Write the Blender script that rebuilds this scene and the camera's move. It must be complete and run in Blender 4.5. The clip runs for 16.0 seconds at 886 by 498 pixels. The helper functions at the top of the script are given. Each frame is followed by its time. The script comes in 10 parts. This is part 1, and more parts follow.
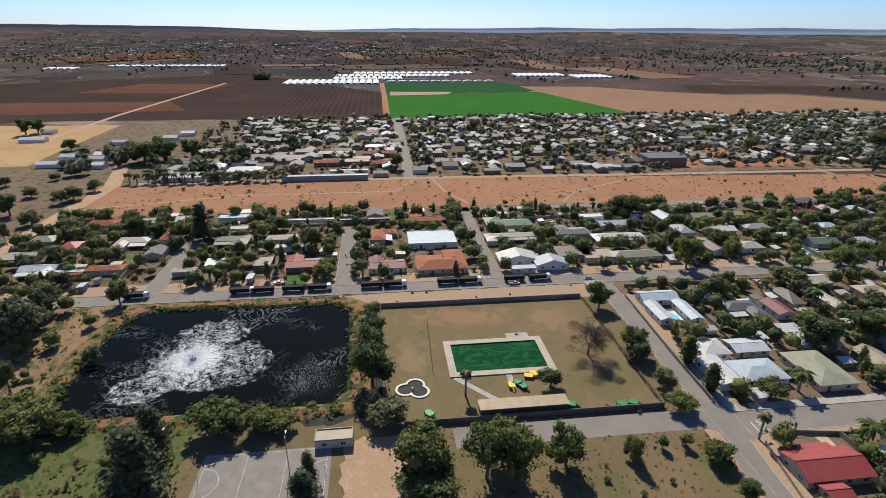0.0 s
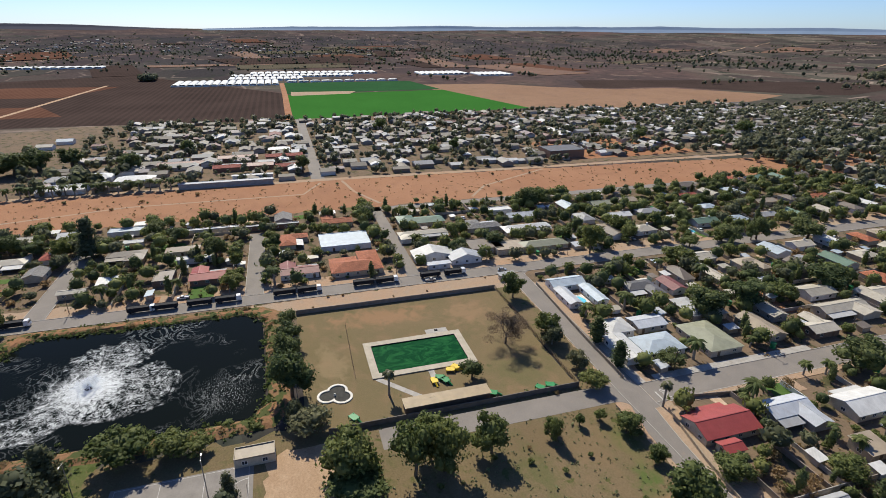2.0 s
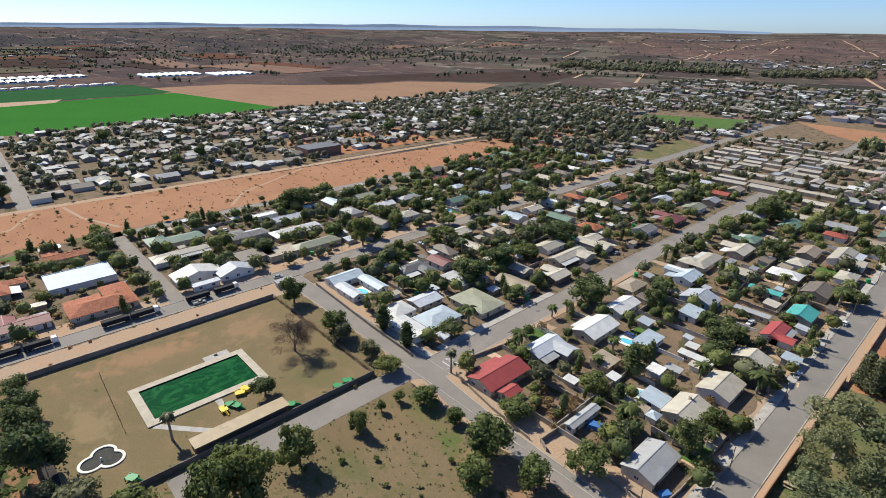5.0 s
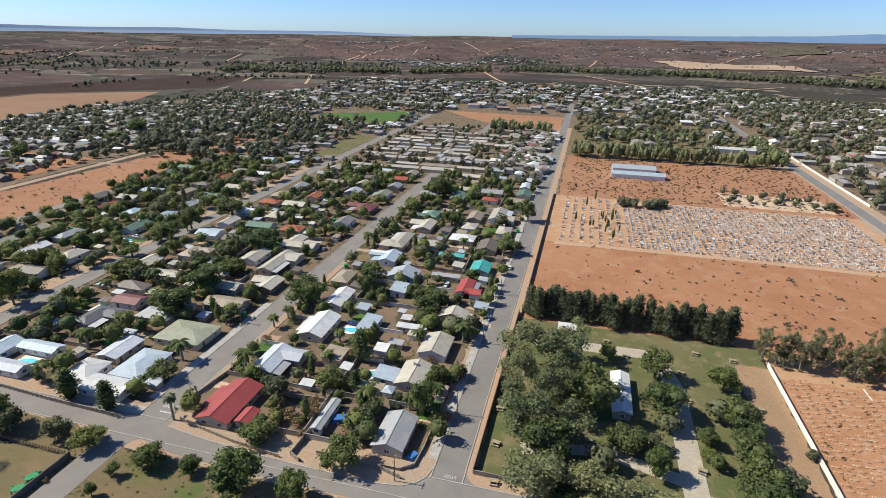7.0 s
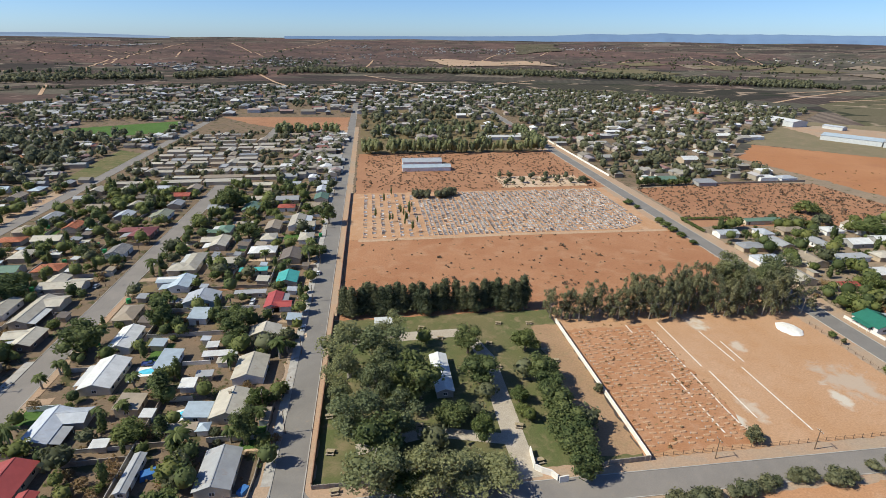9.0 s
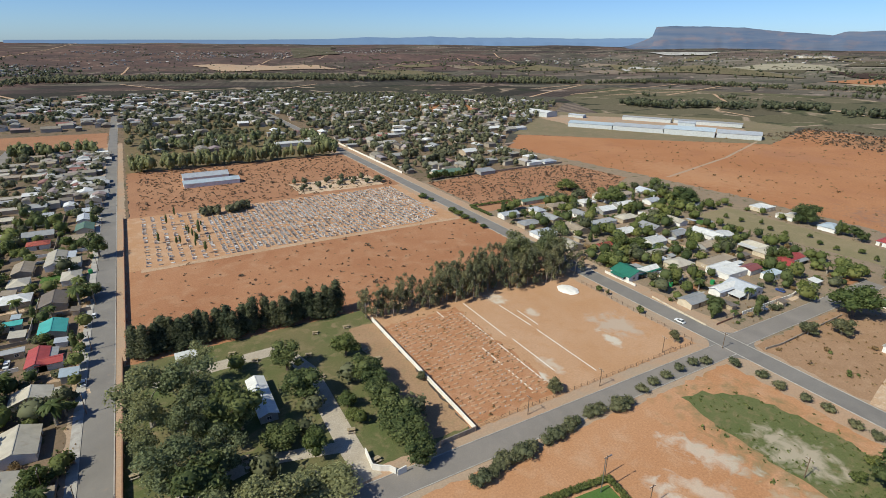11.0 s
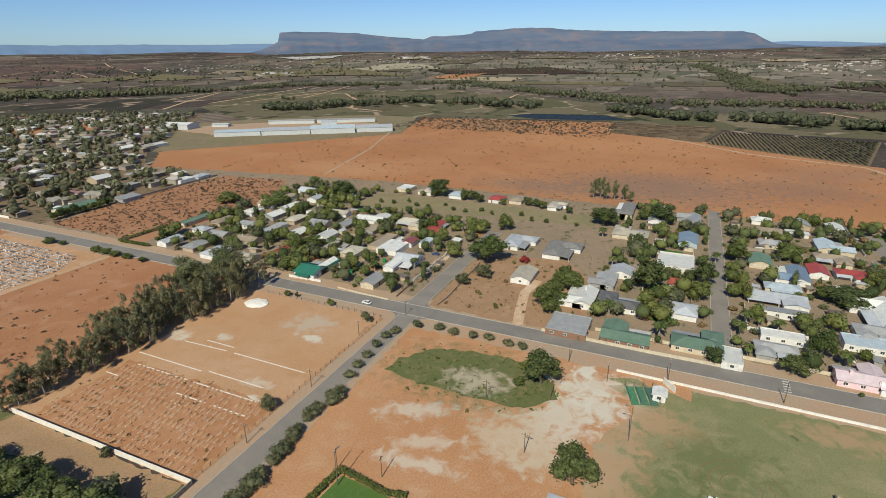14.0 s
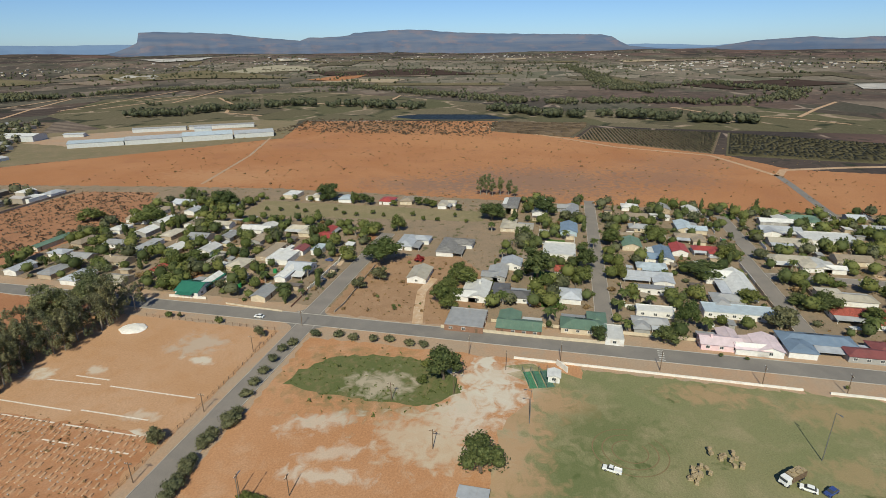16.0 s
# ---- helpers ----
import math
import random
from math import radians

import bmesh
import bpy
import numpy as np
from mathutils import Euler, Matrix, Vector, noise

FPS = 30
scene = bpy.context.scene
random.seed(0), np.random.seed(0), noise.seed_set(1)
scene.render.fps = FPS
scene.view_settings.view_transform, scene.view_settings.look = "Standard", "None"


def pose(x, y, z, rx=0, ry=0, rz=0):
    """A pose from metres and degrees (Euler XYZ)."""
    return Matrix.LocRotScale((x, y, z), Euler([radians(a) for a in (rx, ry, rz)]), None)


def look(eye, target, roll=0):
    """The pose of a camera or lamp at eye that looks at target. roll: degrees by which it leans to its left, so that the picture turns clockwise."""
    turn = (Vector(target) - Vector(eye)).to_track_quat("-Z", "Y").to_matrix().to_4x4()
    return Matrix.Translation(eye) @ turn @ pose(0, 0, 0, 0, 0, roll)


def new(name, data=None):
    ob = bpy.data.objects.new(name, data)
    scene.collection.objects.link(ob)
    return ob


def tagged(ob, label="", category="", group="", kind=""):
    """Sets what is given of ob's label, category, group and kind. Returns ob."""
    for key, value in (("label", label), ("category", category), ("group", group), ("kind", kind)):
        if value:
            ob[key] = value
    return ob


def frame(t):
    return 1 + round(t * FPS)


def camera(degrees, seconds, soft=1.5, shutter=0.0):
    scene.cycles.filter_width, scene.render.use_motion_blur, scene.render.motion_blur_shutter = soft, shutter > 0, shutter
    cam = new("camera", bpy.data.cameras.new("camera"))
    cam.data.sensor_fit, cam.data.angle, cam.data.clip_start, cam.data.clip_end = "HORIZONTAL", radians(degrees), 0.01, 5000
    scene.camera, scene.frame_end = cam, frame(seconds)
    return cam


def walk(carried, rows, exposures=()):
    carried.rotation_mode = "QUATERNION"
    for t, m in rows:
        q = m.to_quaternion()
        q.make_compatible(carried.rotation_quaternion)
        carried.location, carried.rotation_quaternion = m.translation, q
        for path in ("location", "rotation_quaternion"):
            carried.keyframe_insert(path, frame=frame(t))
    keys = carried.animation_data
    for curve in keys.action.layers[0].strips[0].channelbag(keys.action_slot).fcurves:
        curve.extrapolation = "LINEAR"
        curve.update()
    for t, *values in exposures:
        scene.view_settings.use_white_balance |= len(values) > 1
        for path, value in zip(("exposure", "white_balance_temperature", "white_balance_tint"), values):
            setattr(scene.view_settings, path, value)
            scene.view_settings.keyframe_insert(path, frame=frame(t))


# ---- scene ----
from mathutils import geometry

cam = camera(79.3, 16.0, soft=0.6)
# one row a time: seconds, place, turn; the camera hovers and turns to the right
PATH = [
    (0, 0, 0, 108.0, 67.63, -0.31, 83.27),
    (0.5, 0, 0, 108.0, 67.60, -0.33, 82.98),
    (1, 0, 0, 108.0, 67.56, -0.39, 79.72),
    (1.5, 0, 0, 108.0, 67.55, -0.36, 77.25),
    (2, 0, 0, 108.0, 67.54, -0.36, 73.39),
    (2.5, 0, 0, 108.0, 67.51, -0.30, 69.14),
    (3, 0, 0, 108.0, 67.47, -0.22, 65.19),
    (3.2, 0, 0, 108.0, 67.46, -0.24, 63.63),
    (5.3, 0, 0, 108.0, 67.55, -0.56, 43.98),
    (5.5, 0, 0, 108.0, 67.61, -0.58, 41.22),
    (6, 0, 0, 108.0, 67.69, -0.65, 33.42),
    (6.5, 0, 0, 108.0, 67.85, -0.74, 24.66),
    (7, 0, 0, 108.0, 68.06, -0.78, 14.85),
    (7.5, 0, 0, 108.0, 68.22, -0.55, 4.62),
    (8, 0, 0, 108.0, 68.37, -0.45, -2.31),
    (8.2, 0, 0, 108.0, 68.35, -0.44, -3.21),
    (10.3, 0, 0, 108.0, 68.69, -0.63, -19.90),
    (10.5, 0, 0, 108.0, 68.71, -0.59, -22.43),
    (11, 0, 0, 108.0, 68.85, -0.37, -29.50),
    (11.5, 0, 0, 108.0, 69.03, -0.01, -36.76),
    (12, 0, 0, 108.0, 69.15, 0.07, -40.14),
    (12.5, 0, 0, 108.0, 69.21, 0.09, -43.89),
    (13, 0, 0, 108.0, 69.24, 0.29, -51.42),
    (13.5, 0, 0, 108.0, 69.27, 0.37, -59.86),
    (14, 0, 0, 108.0, 69.31, 0.56, -65.56),
    (14.5, 0, 0, 108.0, 69.33, 0.65, -71.37),
    (15, 0, 0, 108.0, 69.31, 0.68, -75.36),
    (15.5, 0, 0, 108.0, 69.32, 0.65, -76.95),
    (16, 0, 0, 108.0, 69.35, 0.50, -77.61),
]
walk(cam, [(t, pose(*p)) for t, *p in PATH], [(0.0, 0.19, 6500, 13), (3.0, 0.33, 6480, 13), (5.5, 0.48, 6350, 11), (8.0, 0.43, 6300, 10), (11.0, 0.20, 6300, 7), (13.5, 0.08, 6600, 6), (16.0, 0.02, 6700, 5)])

# ---- light ----
SUN_ELEVATION, SUN_AZIMUTH = 44.0, 184.0  # degrees; azimuth counted from +x
world = bpy.data.worlds.new("sky")
scene.world = world
world.use_nodes = True
sky = world.node_tree.nodes.new("ShaderNodeTexSky")
sky.sky_type, sky.sun_disc = "NISHITA", False
sky.sun_elevation, sky.sun_rotation = radians(SUN_ELEVATION), radians(90 - SUN_AZIMUTH)
sky.altitude, sky.air_density, sky.dust_density, sky.ozone_density = 1500, 0.9, 1.0, 4.0
background = world.node_tree.nodes["Background"]
tint = world.node_tree.nodes.new("ShaderNodeMix")  # clear dry air: a bluer horizon
tint.data_type, tint.blend_type = "RGBA", "MULTIPLY"
tint.inputs[0].default_value, tint.inputs[7].default_value = 1.0, (0.69, 0.83, 1.04, 1)
world.node_tree.links.new(sky.outputs[0], tint.inputs[6])
world.node_tree.links.new(tint.outputs[2], background.inputs[0])
background.inputs[1].default_value = 0.101
lamp = bpy.data.lights.new("sun", "SUN")
lamp.energy, lamp.angle, lamp.color = 4.5, radians(0.5), (1.0, 0.955, 0.79)
sun = new("sun", lamp)
away = Vector((math.cos(radians(SUN_ELEVATION)) * math.cos(radians(SUN_AZIMUTH)), math.cos(radians(SUN_ELEVATION)) * math.sin(radians(SUN_AZIMUTH)), math.sin(radians(SUN_ELEVATION))))
sun.matrix_basis = look(away * 300, (0, 0, 0))
scene.view_settings.exposure = 0.0


# ---- materials ----
class Nodes:
    """A new material and short ways to add nodes to it."""

    def __init__(self, name, rough=0.9, metal=0.0, spec=0.3):
        self.m = bpy.data.materials.new(name)
        self.m.use_nodes = True
        self.t = self.m.node_tree
        self.b = self.t.nodes["Principled BSDF"]
        self.b.inputs["Roughness"].default_value = rough
        self.b.inputs["Metallic"].default_value = metal
        self.b.inputs["Specular IOR Level"].default_value = spec
        self.pos = self.t.nodes.new("ShaderNodeNewGeometry").outputs["Position"]
        self.obj = self.t.nodes.new("ShaderNodeTexCoord").outputs["Object"]

    def link(self, a, b):
        self.t.links.new(a, b)

    def noise(self, scale, detail=4.0, where=None, rough=0.6, warp=0.0):
        n = self.t.nodes.new("ShaderNodeTexNoise")
        n.inputs["Scale"].default_value, n.inputs["Detail"].default_value = scale, detail
        n.inputs["Roughness"].default_value, n.inputs["Distortion"].default_value = rough, warp
        self.link(where or self.pos, n.inputs["Vector"])
        return n.outputs["Fac"]

    def cells(self, scale, where=None, out="Color"):
        n = self.t.nodes.new("ShaderNodeTexVoronoi")
        n.inputs["Scale"].default_value = scale
        self.link(where or self.pos, n.inputs["Vector"])
        return n.outputs[out]

    def wave(self, scale, axis="X", where=None, warp=0.0):
        n = self.t.nodes.new("ShaderNodeTexWave")
        n.bands_direction = axis
        n.inputs["Scale"].default_value, n.inputs["Distortion"].default_value = scale, warp
        self.link(where or self.pos, n.inputs["Vector"])
        return n.outputs["Fac"]

    def turned(self, degrees=0.0, scale=(1, 1, 1), where=None):
        n = self.t.nodes.new("ShaderNodeMapping")
        n.inputs["Rotation"].default_value = (0, 0, radians(degrees))
        n.inputs["Scale"].default_value = scale
        self.link(where or self.pos, n.inputs["Vector"])
        return n.outputs[0]

    def ramp(self, fac, *stops):
        n = self.t.nodes.new("ShaderNodeValToRGB")
        e = n.color_ramp.elements
        while len(e) < len(stops):
            e.new(0.5)
        for k, (p, c) in zip(e, stops):
            k.position, k.color = p, (*((c,) * 3 if isinstance(c, (int, float)) else c), 1)
        self.link(fac, n.inputs["Fac"])
        return n.outputs["Color"]

    def mix(self, fac, a, b, kind="MIX"):
        n = self.t.nodes.new("ShaderNodeMix")
        n.data_type, n.blend_type = "RGBA", kind
        for v, k in ((fac, 0), (a, 6), (b, 7)):
            if isinstance(v, bpy.types.NodeSocket):
                self.link(v, n.inputs[k])
            else:
                n.inputs[k].default_value = v if k == 0 else (*v, 1)
        return n.outputs[2]

    def maths(self, kind, a, b=0.0):
        n = self.t.nodes.new("ShaderNodeMath")
        n.operation = kind
        for v, k in ((a, 0), (b, 1)):
            if isinstance(v, bpy.types.NodeSocket):
                self.link(v, n.inputs[k])
            else:
                n.inputs[k].default_value = v
        return n.outputs[0]

    def spot(self, cx, cy, rx, ry, turn=0.0, ragged=1.5, scale=0.22):
        """A soft, ragged patch round a place: 1 within, 0 outside."""
        moved = self.t.nodes.new("ShaderNodeVectorMath")
        moved.operation = "SUBTRACT"
        self.link(self.pos, moved.inputs[0])
        moved.inputs[1].default_value = (cx, cy, 0)
        far = self.t.nodes.new("ShaderNodeVectorMath")
        far.operation = "LENGTH"
        turned = self.turned(-turn, (1, 1, 0), moved.outputs[0])
        self.link(self.turned(0, (1 / rx, 1 / ry, 0), turned), far.inputs[0])
        d = self.maths("ADD", far.outputs["Value"], self.maths("MULTIPLY", self.maths("SUBTRACT", self.noise(scale, 6, warp=0.5), 0.5), ragged * 2))
        return self.ramp(d, (0.35, 1), (1.15, 0))

    def bump(self, height, strength=0.4, metres=0.1):
        n = self.t.nodes.new("ShaderNodeBump")
        n.inputs["Strength"].default_value, n.inputs["Distance"].default_value = strength, metres
        self.link(height, n.inputs["Height"])
        self.link(n.outputs[0], self.b.inputs["Normal"])

    def random(self):
        return self.t.nodes.new("ShaderNodeObjectInfo").outputs["Random"]

    def island(self):
        return self.t.nodes.new("ShaderNodeNewGeometry").outputs["Random Per Island"]

    def colour(self, c):
        if isinstance(c, bpy.types.NodeSocket):
            self.link(c, self.b.inputs["Base Color"])
        else:
            self.b.inputs["Base Color"].default_value = (*c, 1)
        return self.m


def soil(name, a, b, c, large=0.03, fine=1.2, tufts=None, tuft_scale=0.5, tuft_at=0.68, warp=0.6, stains=()):
    """Bare ground: broad stains, fine grain and, where given, tufts of scrub."""
    n = Nodes(name, 0.97, spec=0.08)
    col = n.mix(n.ramp(n.noise(large, 6, warp=warp), (0.36, 0), (0.64, 1)), a, b)
    col = n.mix(n.ramp(n.noise(large * 5, 5, warp=0.4), (0.5, 0), (0.72, 0.75)), col, c)
    col = n.mix(0.6, col, n.ramp(n.noise(fine * 1.4, 7, rough=0.75), (0.3, 0.58), (0.7, 1.36)), "MULTIPLY")
    if tufts:
        col = n.mix(n.ramp(n.noise(tuft_scale, 4), (tuft_at, 0), (tuft_at + 0.05, 0.9)), col, tufts)
    for (cx, cy), rx, ry, turn, shade, amount in stains:
        col = n.mix(n.maths("MULTIPLY", n.spot(cx, cy, rx, ry, turn), amount), col, shade)
    col = n.mix(1.0, col, (1.0, 0.985, 0.95), "MULTIPLY")
    n.bump(n.noise(fine * 1.5, 5), 0.5, 0.15)
    return n.colour(col)


red_soil = soil("red_soil", (0.375, 0.19, 0.105), (0.32, 0.150, 0.08), (0.41, 0.24, 0.145), 0.02, 0.9, (0.13, 0.10, 0.06), 0.22, 0.64)
veld_soil = soil("veld_soil", (0.325, 0.165, 0.095), (0.37, 0.20, 0.118), (0.27, 0.140, 0.085), 0.010, 0.8, (0.16, 0.11, 0.065), 0.10, 0.66)
plain_soil = soil("plain_soil", (0.36, 0.165, 0.08), (0.41, 0.205, 0.105), (0.31, 0.155, 0.09), 0.008, 0.6, (0.15, 0.10, 0.06), 0.1, 0.65)
DULL = (0.215, 0.145, 0.115)
east_soil = soil("east_soil", (0.36, 0.165, 0.08), (0.41, 0.205, 0.105), (0.33, 0.155, 0.085), 0.008, 0.6, (0.17, 0.105, 0.062), 0.1, 0.66, stains=(
    ((455, 20), 70, 105, 8, DULL, 0.75), ((490, -90), 50, 60, 0, DULL, 0.5), ((425, 110), 30, 70, 0, DULL, 0.6), ((560, -120), 45, 80, 20, (0.27, 0.16, 0.11), 0.5), ((760, 260), 70, 120, 0, (0.21, 0.135, 0.085), 0.6), ((640, 120), 60, 160, 0, (0.43, 0.215, 0.105), 0.6), ((425, 300), 30, 80, 0, (0.44, 0.25, 0.14), 0.5), ((590, 300), 35, 60, 0, (0.31, 0.15, 0.09), 0.5)))
lot_soil = soil("lot_soil", (0.42, 0.235, 0.13), (0.46, 0.285, 0.175), (0.52, 0.37, 0.26), 0.03, 1.2)
grave_soil = soil("grave_soil", (0.41, 0.215, 0.12), (0.36, 0.175, 0.09), (0.46, 0.28, 0.18), 0.05, 1.5, (0.16, 0.15, 0.07), 0.35, 0.66)
BARE, BLEACHED, SALT = (0.38, 0.25, 0.15), (0.49, 0.395, 0.295), (0.56, 0.52, 0.45)
show_soil = soil("show_soil", (0.42, 0.215, 0.11), (0.45, 0.245, 0.135), (0.48, 0.30, 0.19), 0.025, 1.2, stains=(((147.9, 59.3), 22, 36, 0, (0.21, 0.17, 0.085), 0.8), 
    ((159.8, 18.6), 9, 20, 25, SALT, 0.75), ((140.0, 23.0), 24, 13, -20, SALT, 0.75), ((168.0, 22.0), 10, 4, 0, SALT, 0.9), ((123.6, 35.6), 14, 16, 0, BLEACHED, 0.8), ((149.0, 14.3), 8, 10, 0, SALT, 0.7),
    ((123.8, 68.2), 5, 14, 25, SALT, 0.6), ((103.8, 57.2), 3.5, 16, 8, SALT, 0.6), ((112.5, 57.9), 4, 12, 30, SALT, 0.5), ((119.5, 26.2), 8, 10, 0, BLEACHED, 0.7)))
burial_soil = soil("burial_soil", (0.43, 0.25, 0.14), (0.47, 0.295, 0.185), (0.42, 0.235, 0.125), 0.03, 1.2, stains=(
    ((157.7, 134.0), 10, 12, 0, (0.44, 0.36, 0.29), 0.8), ((147.8, 125.7), 3, 7, 0, SALT, 0.8), ((105.7, 117.6), 4, 6, 0, SALT, 0.9), ((102.7, 135.6), 4, 8, 0, SALT, 0.7),
    ((128.5, 175.9), 4, 6, 0, SALT, 0.8), ((134.5, 159.0), 3, 4, 0, SALT, 0.6), ((115.6, 125.0), 3, 8, 0, SALT, 0.5)))
basin_grass = soil("basin_grass", (0.135, 0.142, 0.062), (0.105, 0.125, 0.048), (0.22, 0.17, 0.095), 0.06, 1.6, stains=(((147.1, 54.9), 9, 13, 0, (0.40, 0.34, 0.26), 0.9),))
gravel = soil("gravel", (0.43, 0.375, 0.31), (0.38, 0.325, 0.26), (0.49, 0.43, 0.36), 0.08, 1.6)
mound_soil = soil("mound_soil", (0.47, 0.29, 0.18), (0.43, 0.255, 0.15), (0.53, 0.36, 0.24), 0.2, 1.8)
pale_dust = soil("pale_dust", (0.55, 0.42, 0.31), (0.48, 0.32, 0.20), (0.62, 0.52, 0.42), 0.08, 1.5)
yard_soil = soil("yard_soil", (0.168, 0.126, 0.089), (0.215, 0.150, 0.102), (0.135, 0.110, 0.078), 0.04, 1.0, (0.075, 0.075, 0.035), 0.16, 0.55)
verge_soil = soil("verge_soil", (0.37, 0.28, 0.205), (0.41, 0.27, 0.18), (0.34, 0.275, 0.215), 0.04, 1.2)
dry_lawn = soil("dry_lawn", (0.20, 0.15, 0.085), (0.165, 0.135, 0.072), (0.25, 0.165, 0.10), 0.03, 1.6, (0.10, 0.10, 0.045), 0.12, 0.69, stains=(((-188, 30), 8, 26, 0, (0.33, 0.19, 0.11), 0.6), ((-182, 66), 10, 12, 0, (0.32, 0.2, 0.12), 0.5), ((-140, 70), 10, 12, 0, (0.14, 0.13, 0.06), 0.6), ((-160, 8), 14, 7, 0, (0.30, 0.22, 0.13), 0.5)))
lawn = soil("lawn", (0.155, 0.138, 0.070), (0.092, 0.115, 0.043), (0.27, 0.20, 0.125), 0.04, 1.6, (0.085, 0.10, 0.04), 0.15, 0.66)
sports_lawn = soil("sports_lawn", (0.243, 0.221, 0.124), (0.185, 0.194, 0.096), (0.30, 0.255, 0.155), 0.016, 1.4, (0.09, 0.11, 0.045), 0.09, 0.64, stains=(
    ((153.3, 9.1), 16, 12, 0, BLEACHED, 0.8), ((116.0, 11.2), 16, 10, 0, (0.45, 0.33, 0.22), 0.8), ((148.2, -4.0), 9, 14, 0, BARE, 0.85), ((163.2, -53.9), 7, 18, 0, BARE, 0.7), ((159.0, -90.1), 9, 22, 0, BARE, 0.5), ((125.4, 9.1), 22, 9, 0, BLEACHED, 0.5),
    ((136.4, -19.9), 16, 20, 0, (0.10, 0.13, 0.05), 0.6), ((116.2, -9.8), 14, 16, 0, (0.10, 0.13, 0.05), 0.6), ((133.5, -82.3), 7, 12, 0, (0.34, 0.24, 0.14), 0.6), ((139, 8), 11, 13, 0, BARE, 0.8), ((124, 9), 11, 13, 0, BARE, 0.8), ((111, 6), 11, 13, 0, BARE, 0.8)))
bright_lawn = soil("bright_lawn", (0.085, 0.155, 0.04), (0.07, 0.13, 0.035), (0.12, 0.16, 0.06), 0.06, 1.5)
rough_grass = soil("rough_grass", (0.158, 0.124, 0.068), (0.19, 0.140, 0.083), (0.115, 0.115, 0.048), 0.05, 1.2, (0.08, 0.09, 0.03), 0.2, 0.62, stains=(((-100, 84), 7, 6, 0, (0.085, 0.12, 0.035), 0.8), ((-86, 82), 6, 5, 0, (0.085, 0.13, 0.035), 0.8), ((-66, 84), 14, 7, 0, (0.3, 0.18, 0.11), 0.8), ((-100, 75), 12, 12, 0, (0.21, 0.145, 0.085), 0.6), ((-107, 60), 10, 14, 0, (0.17, 0.12, 0.07), 0.6), ((-96, 55), 10, 6, 0, (0.09, 0.11, 0.04), 0.5)))
wheat_stubble = soil("wheat_stubble", (0.42, 0.27, 0.13), (0.46, 0.32, 0.17), (0.36, 0.21, 0.10), 0.01, 0.6)


def rows_of(name, a, b, degrees, spacing, dirt=0.5):
    """Ploughed or planted land with its rows."""
    n = Nodes(name, 0.97, spec=0.0)
    w = n.wave(math.tau / (2 * math.pi) / spacing * 0.5, "X", n.turned(degrees), 0.4)
    col = n.mix(n.ramp(w, (0.3, 0), (0.7, 1)), a, b)
    col = n.mix(n.ramp(n.noise(0.012, 5, warp=0.4), (0.35, 0), (0.7, dirt)), col, tuple(v * 1.5 for v in b))
    col = n.mix(0.4, col, n.ramp(n.noise(0.5, 5), (0.3, 0.6), (0.7, 1.3)), "MULTIPLY")
    return n.colour(col)


ploughed = rows_of("ploughed", (0.048, 0.036, 0.032), (0.066, 0.046, 0.040), 90, 14, 0.4)
ploughed_red = rows_of("ploughed_red", (0.105, 0.052, 0.036), (0.13, 0.068, 0.048), 90, 14, 0.4)
vineyard = rows_of("vineyard", (0.072, 0.070, 0.048), (0.12, 0.10, 0.072), 8, 5)
vineyard_light = rows_of("vineyard_light", (0.10, 0.095, 0.05), (0.16, 0.13, 0.085), 8, 5)
green_crop = rows_of("green_crop", (0.035, 0.135, 0.028), (0.045, 0.155, 0.03), 0, 9, 0.2)
green_crop_dark = rows_of("green_crop_dark", (0.03, 0.085, 0.035), (0.035, 0.10, 0.04), 0, 9, 0.2)


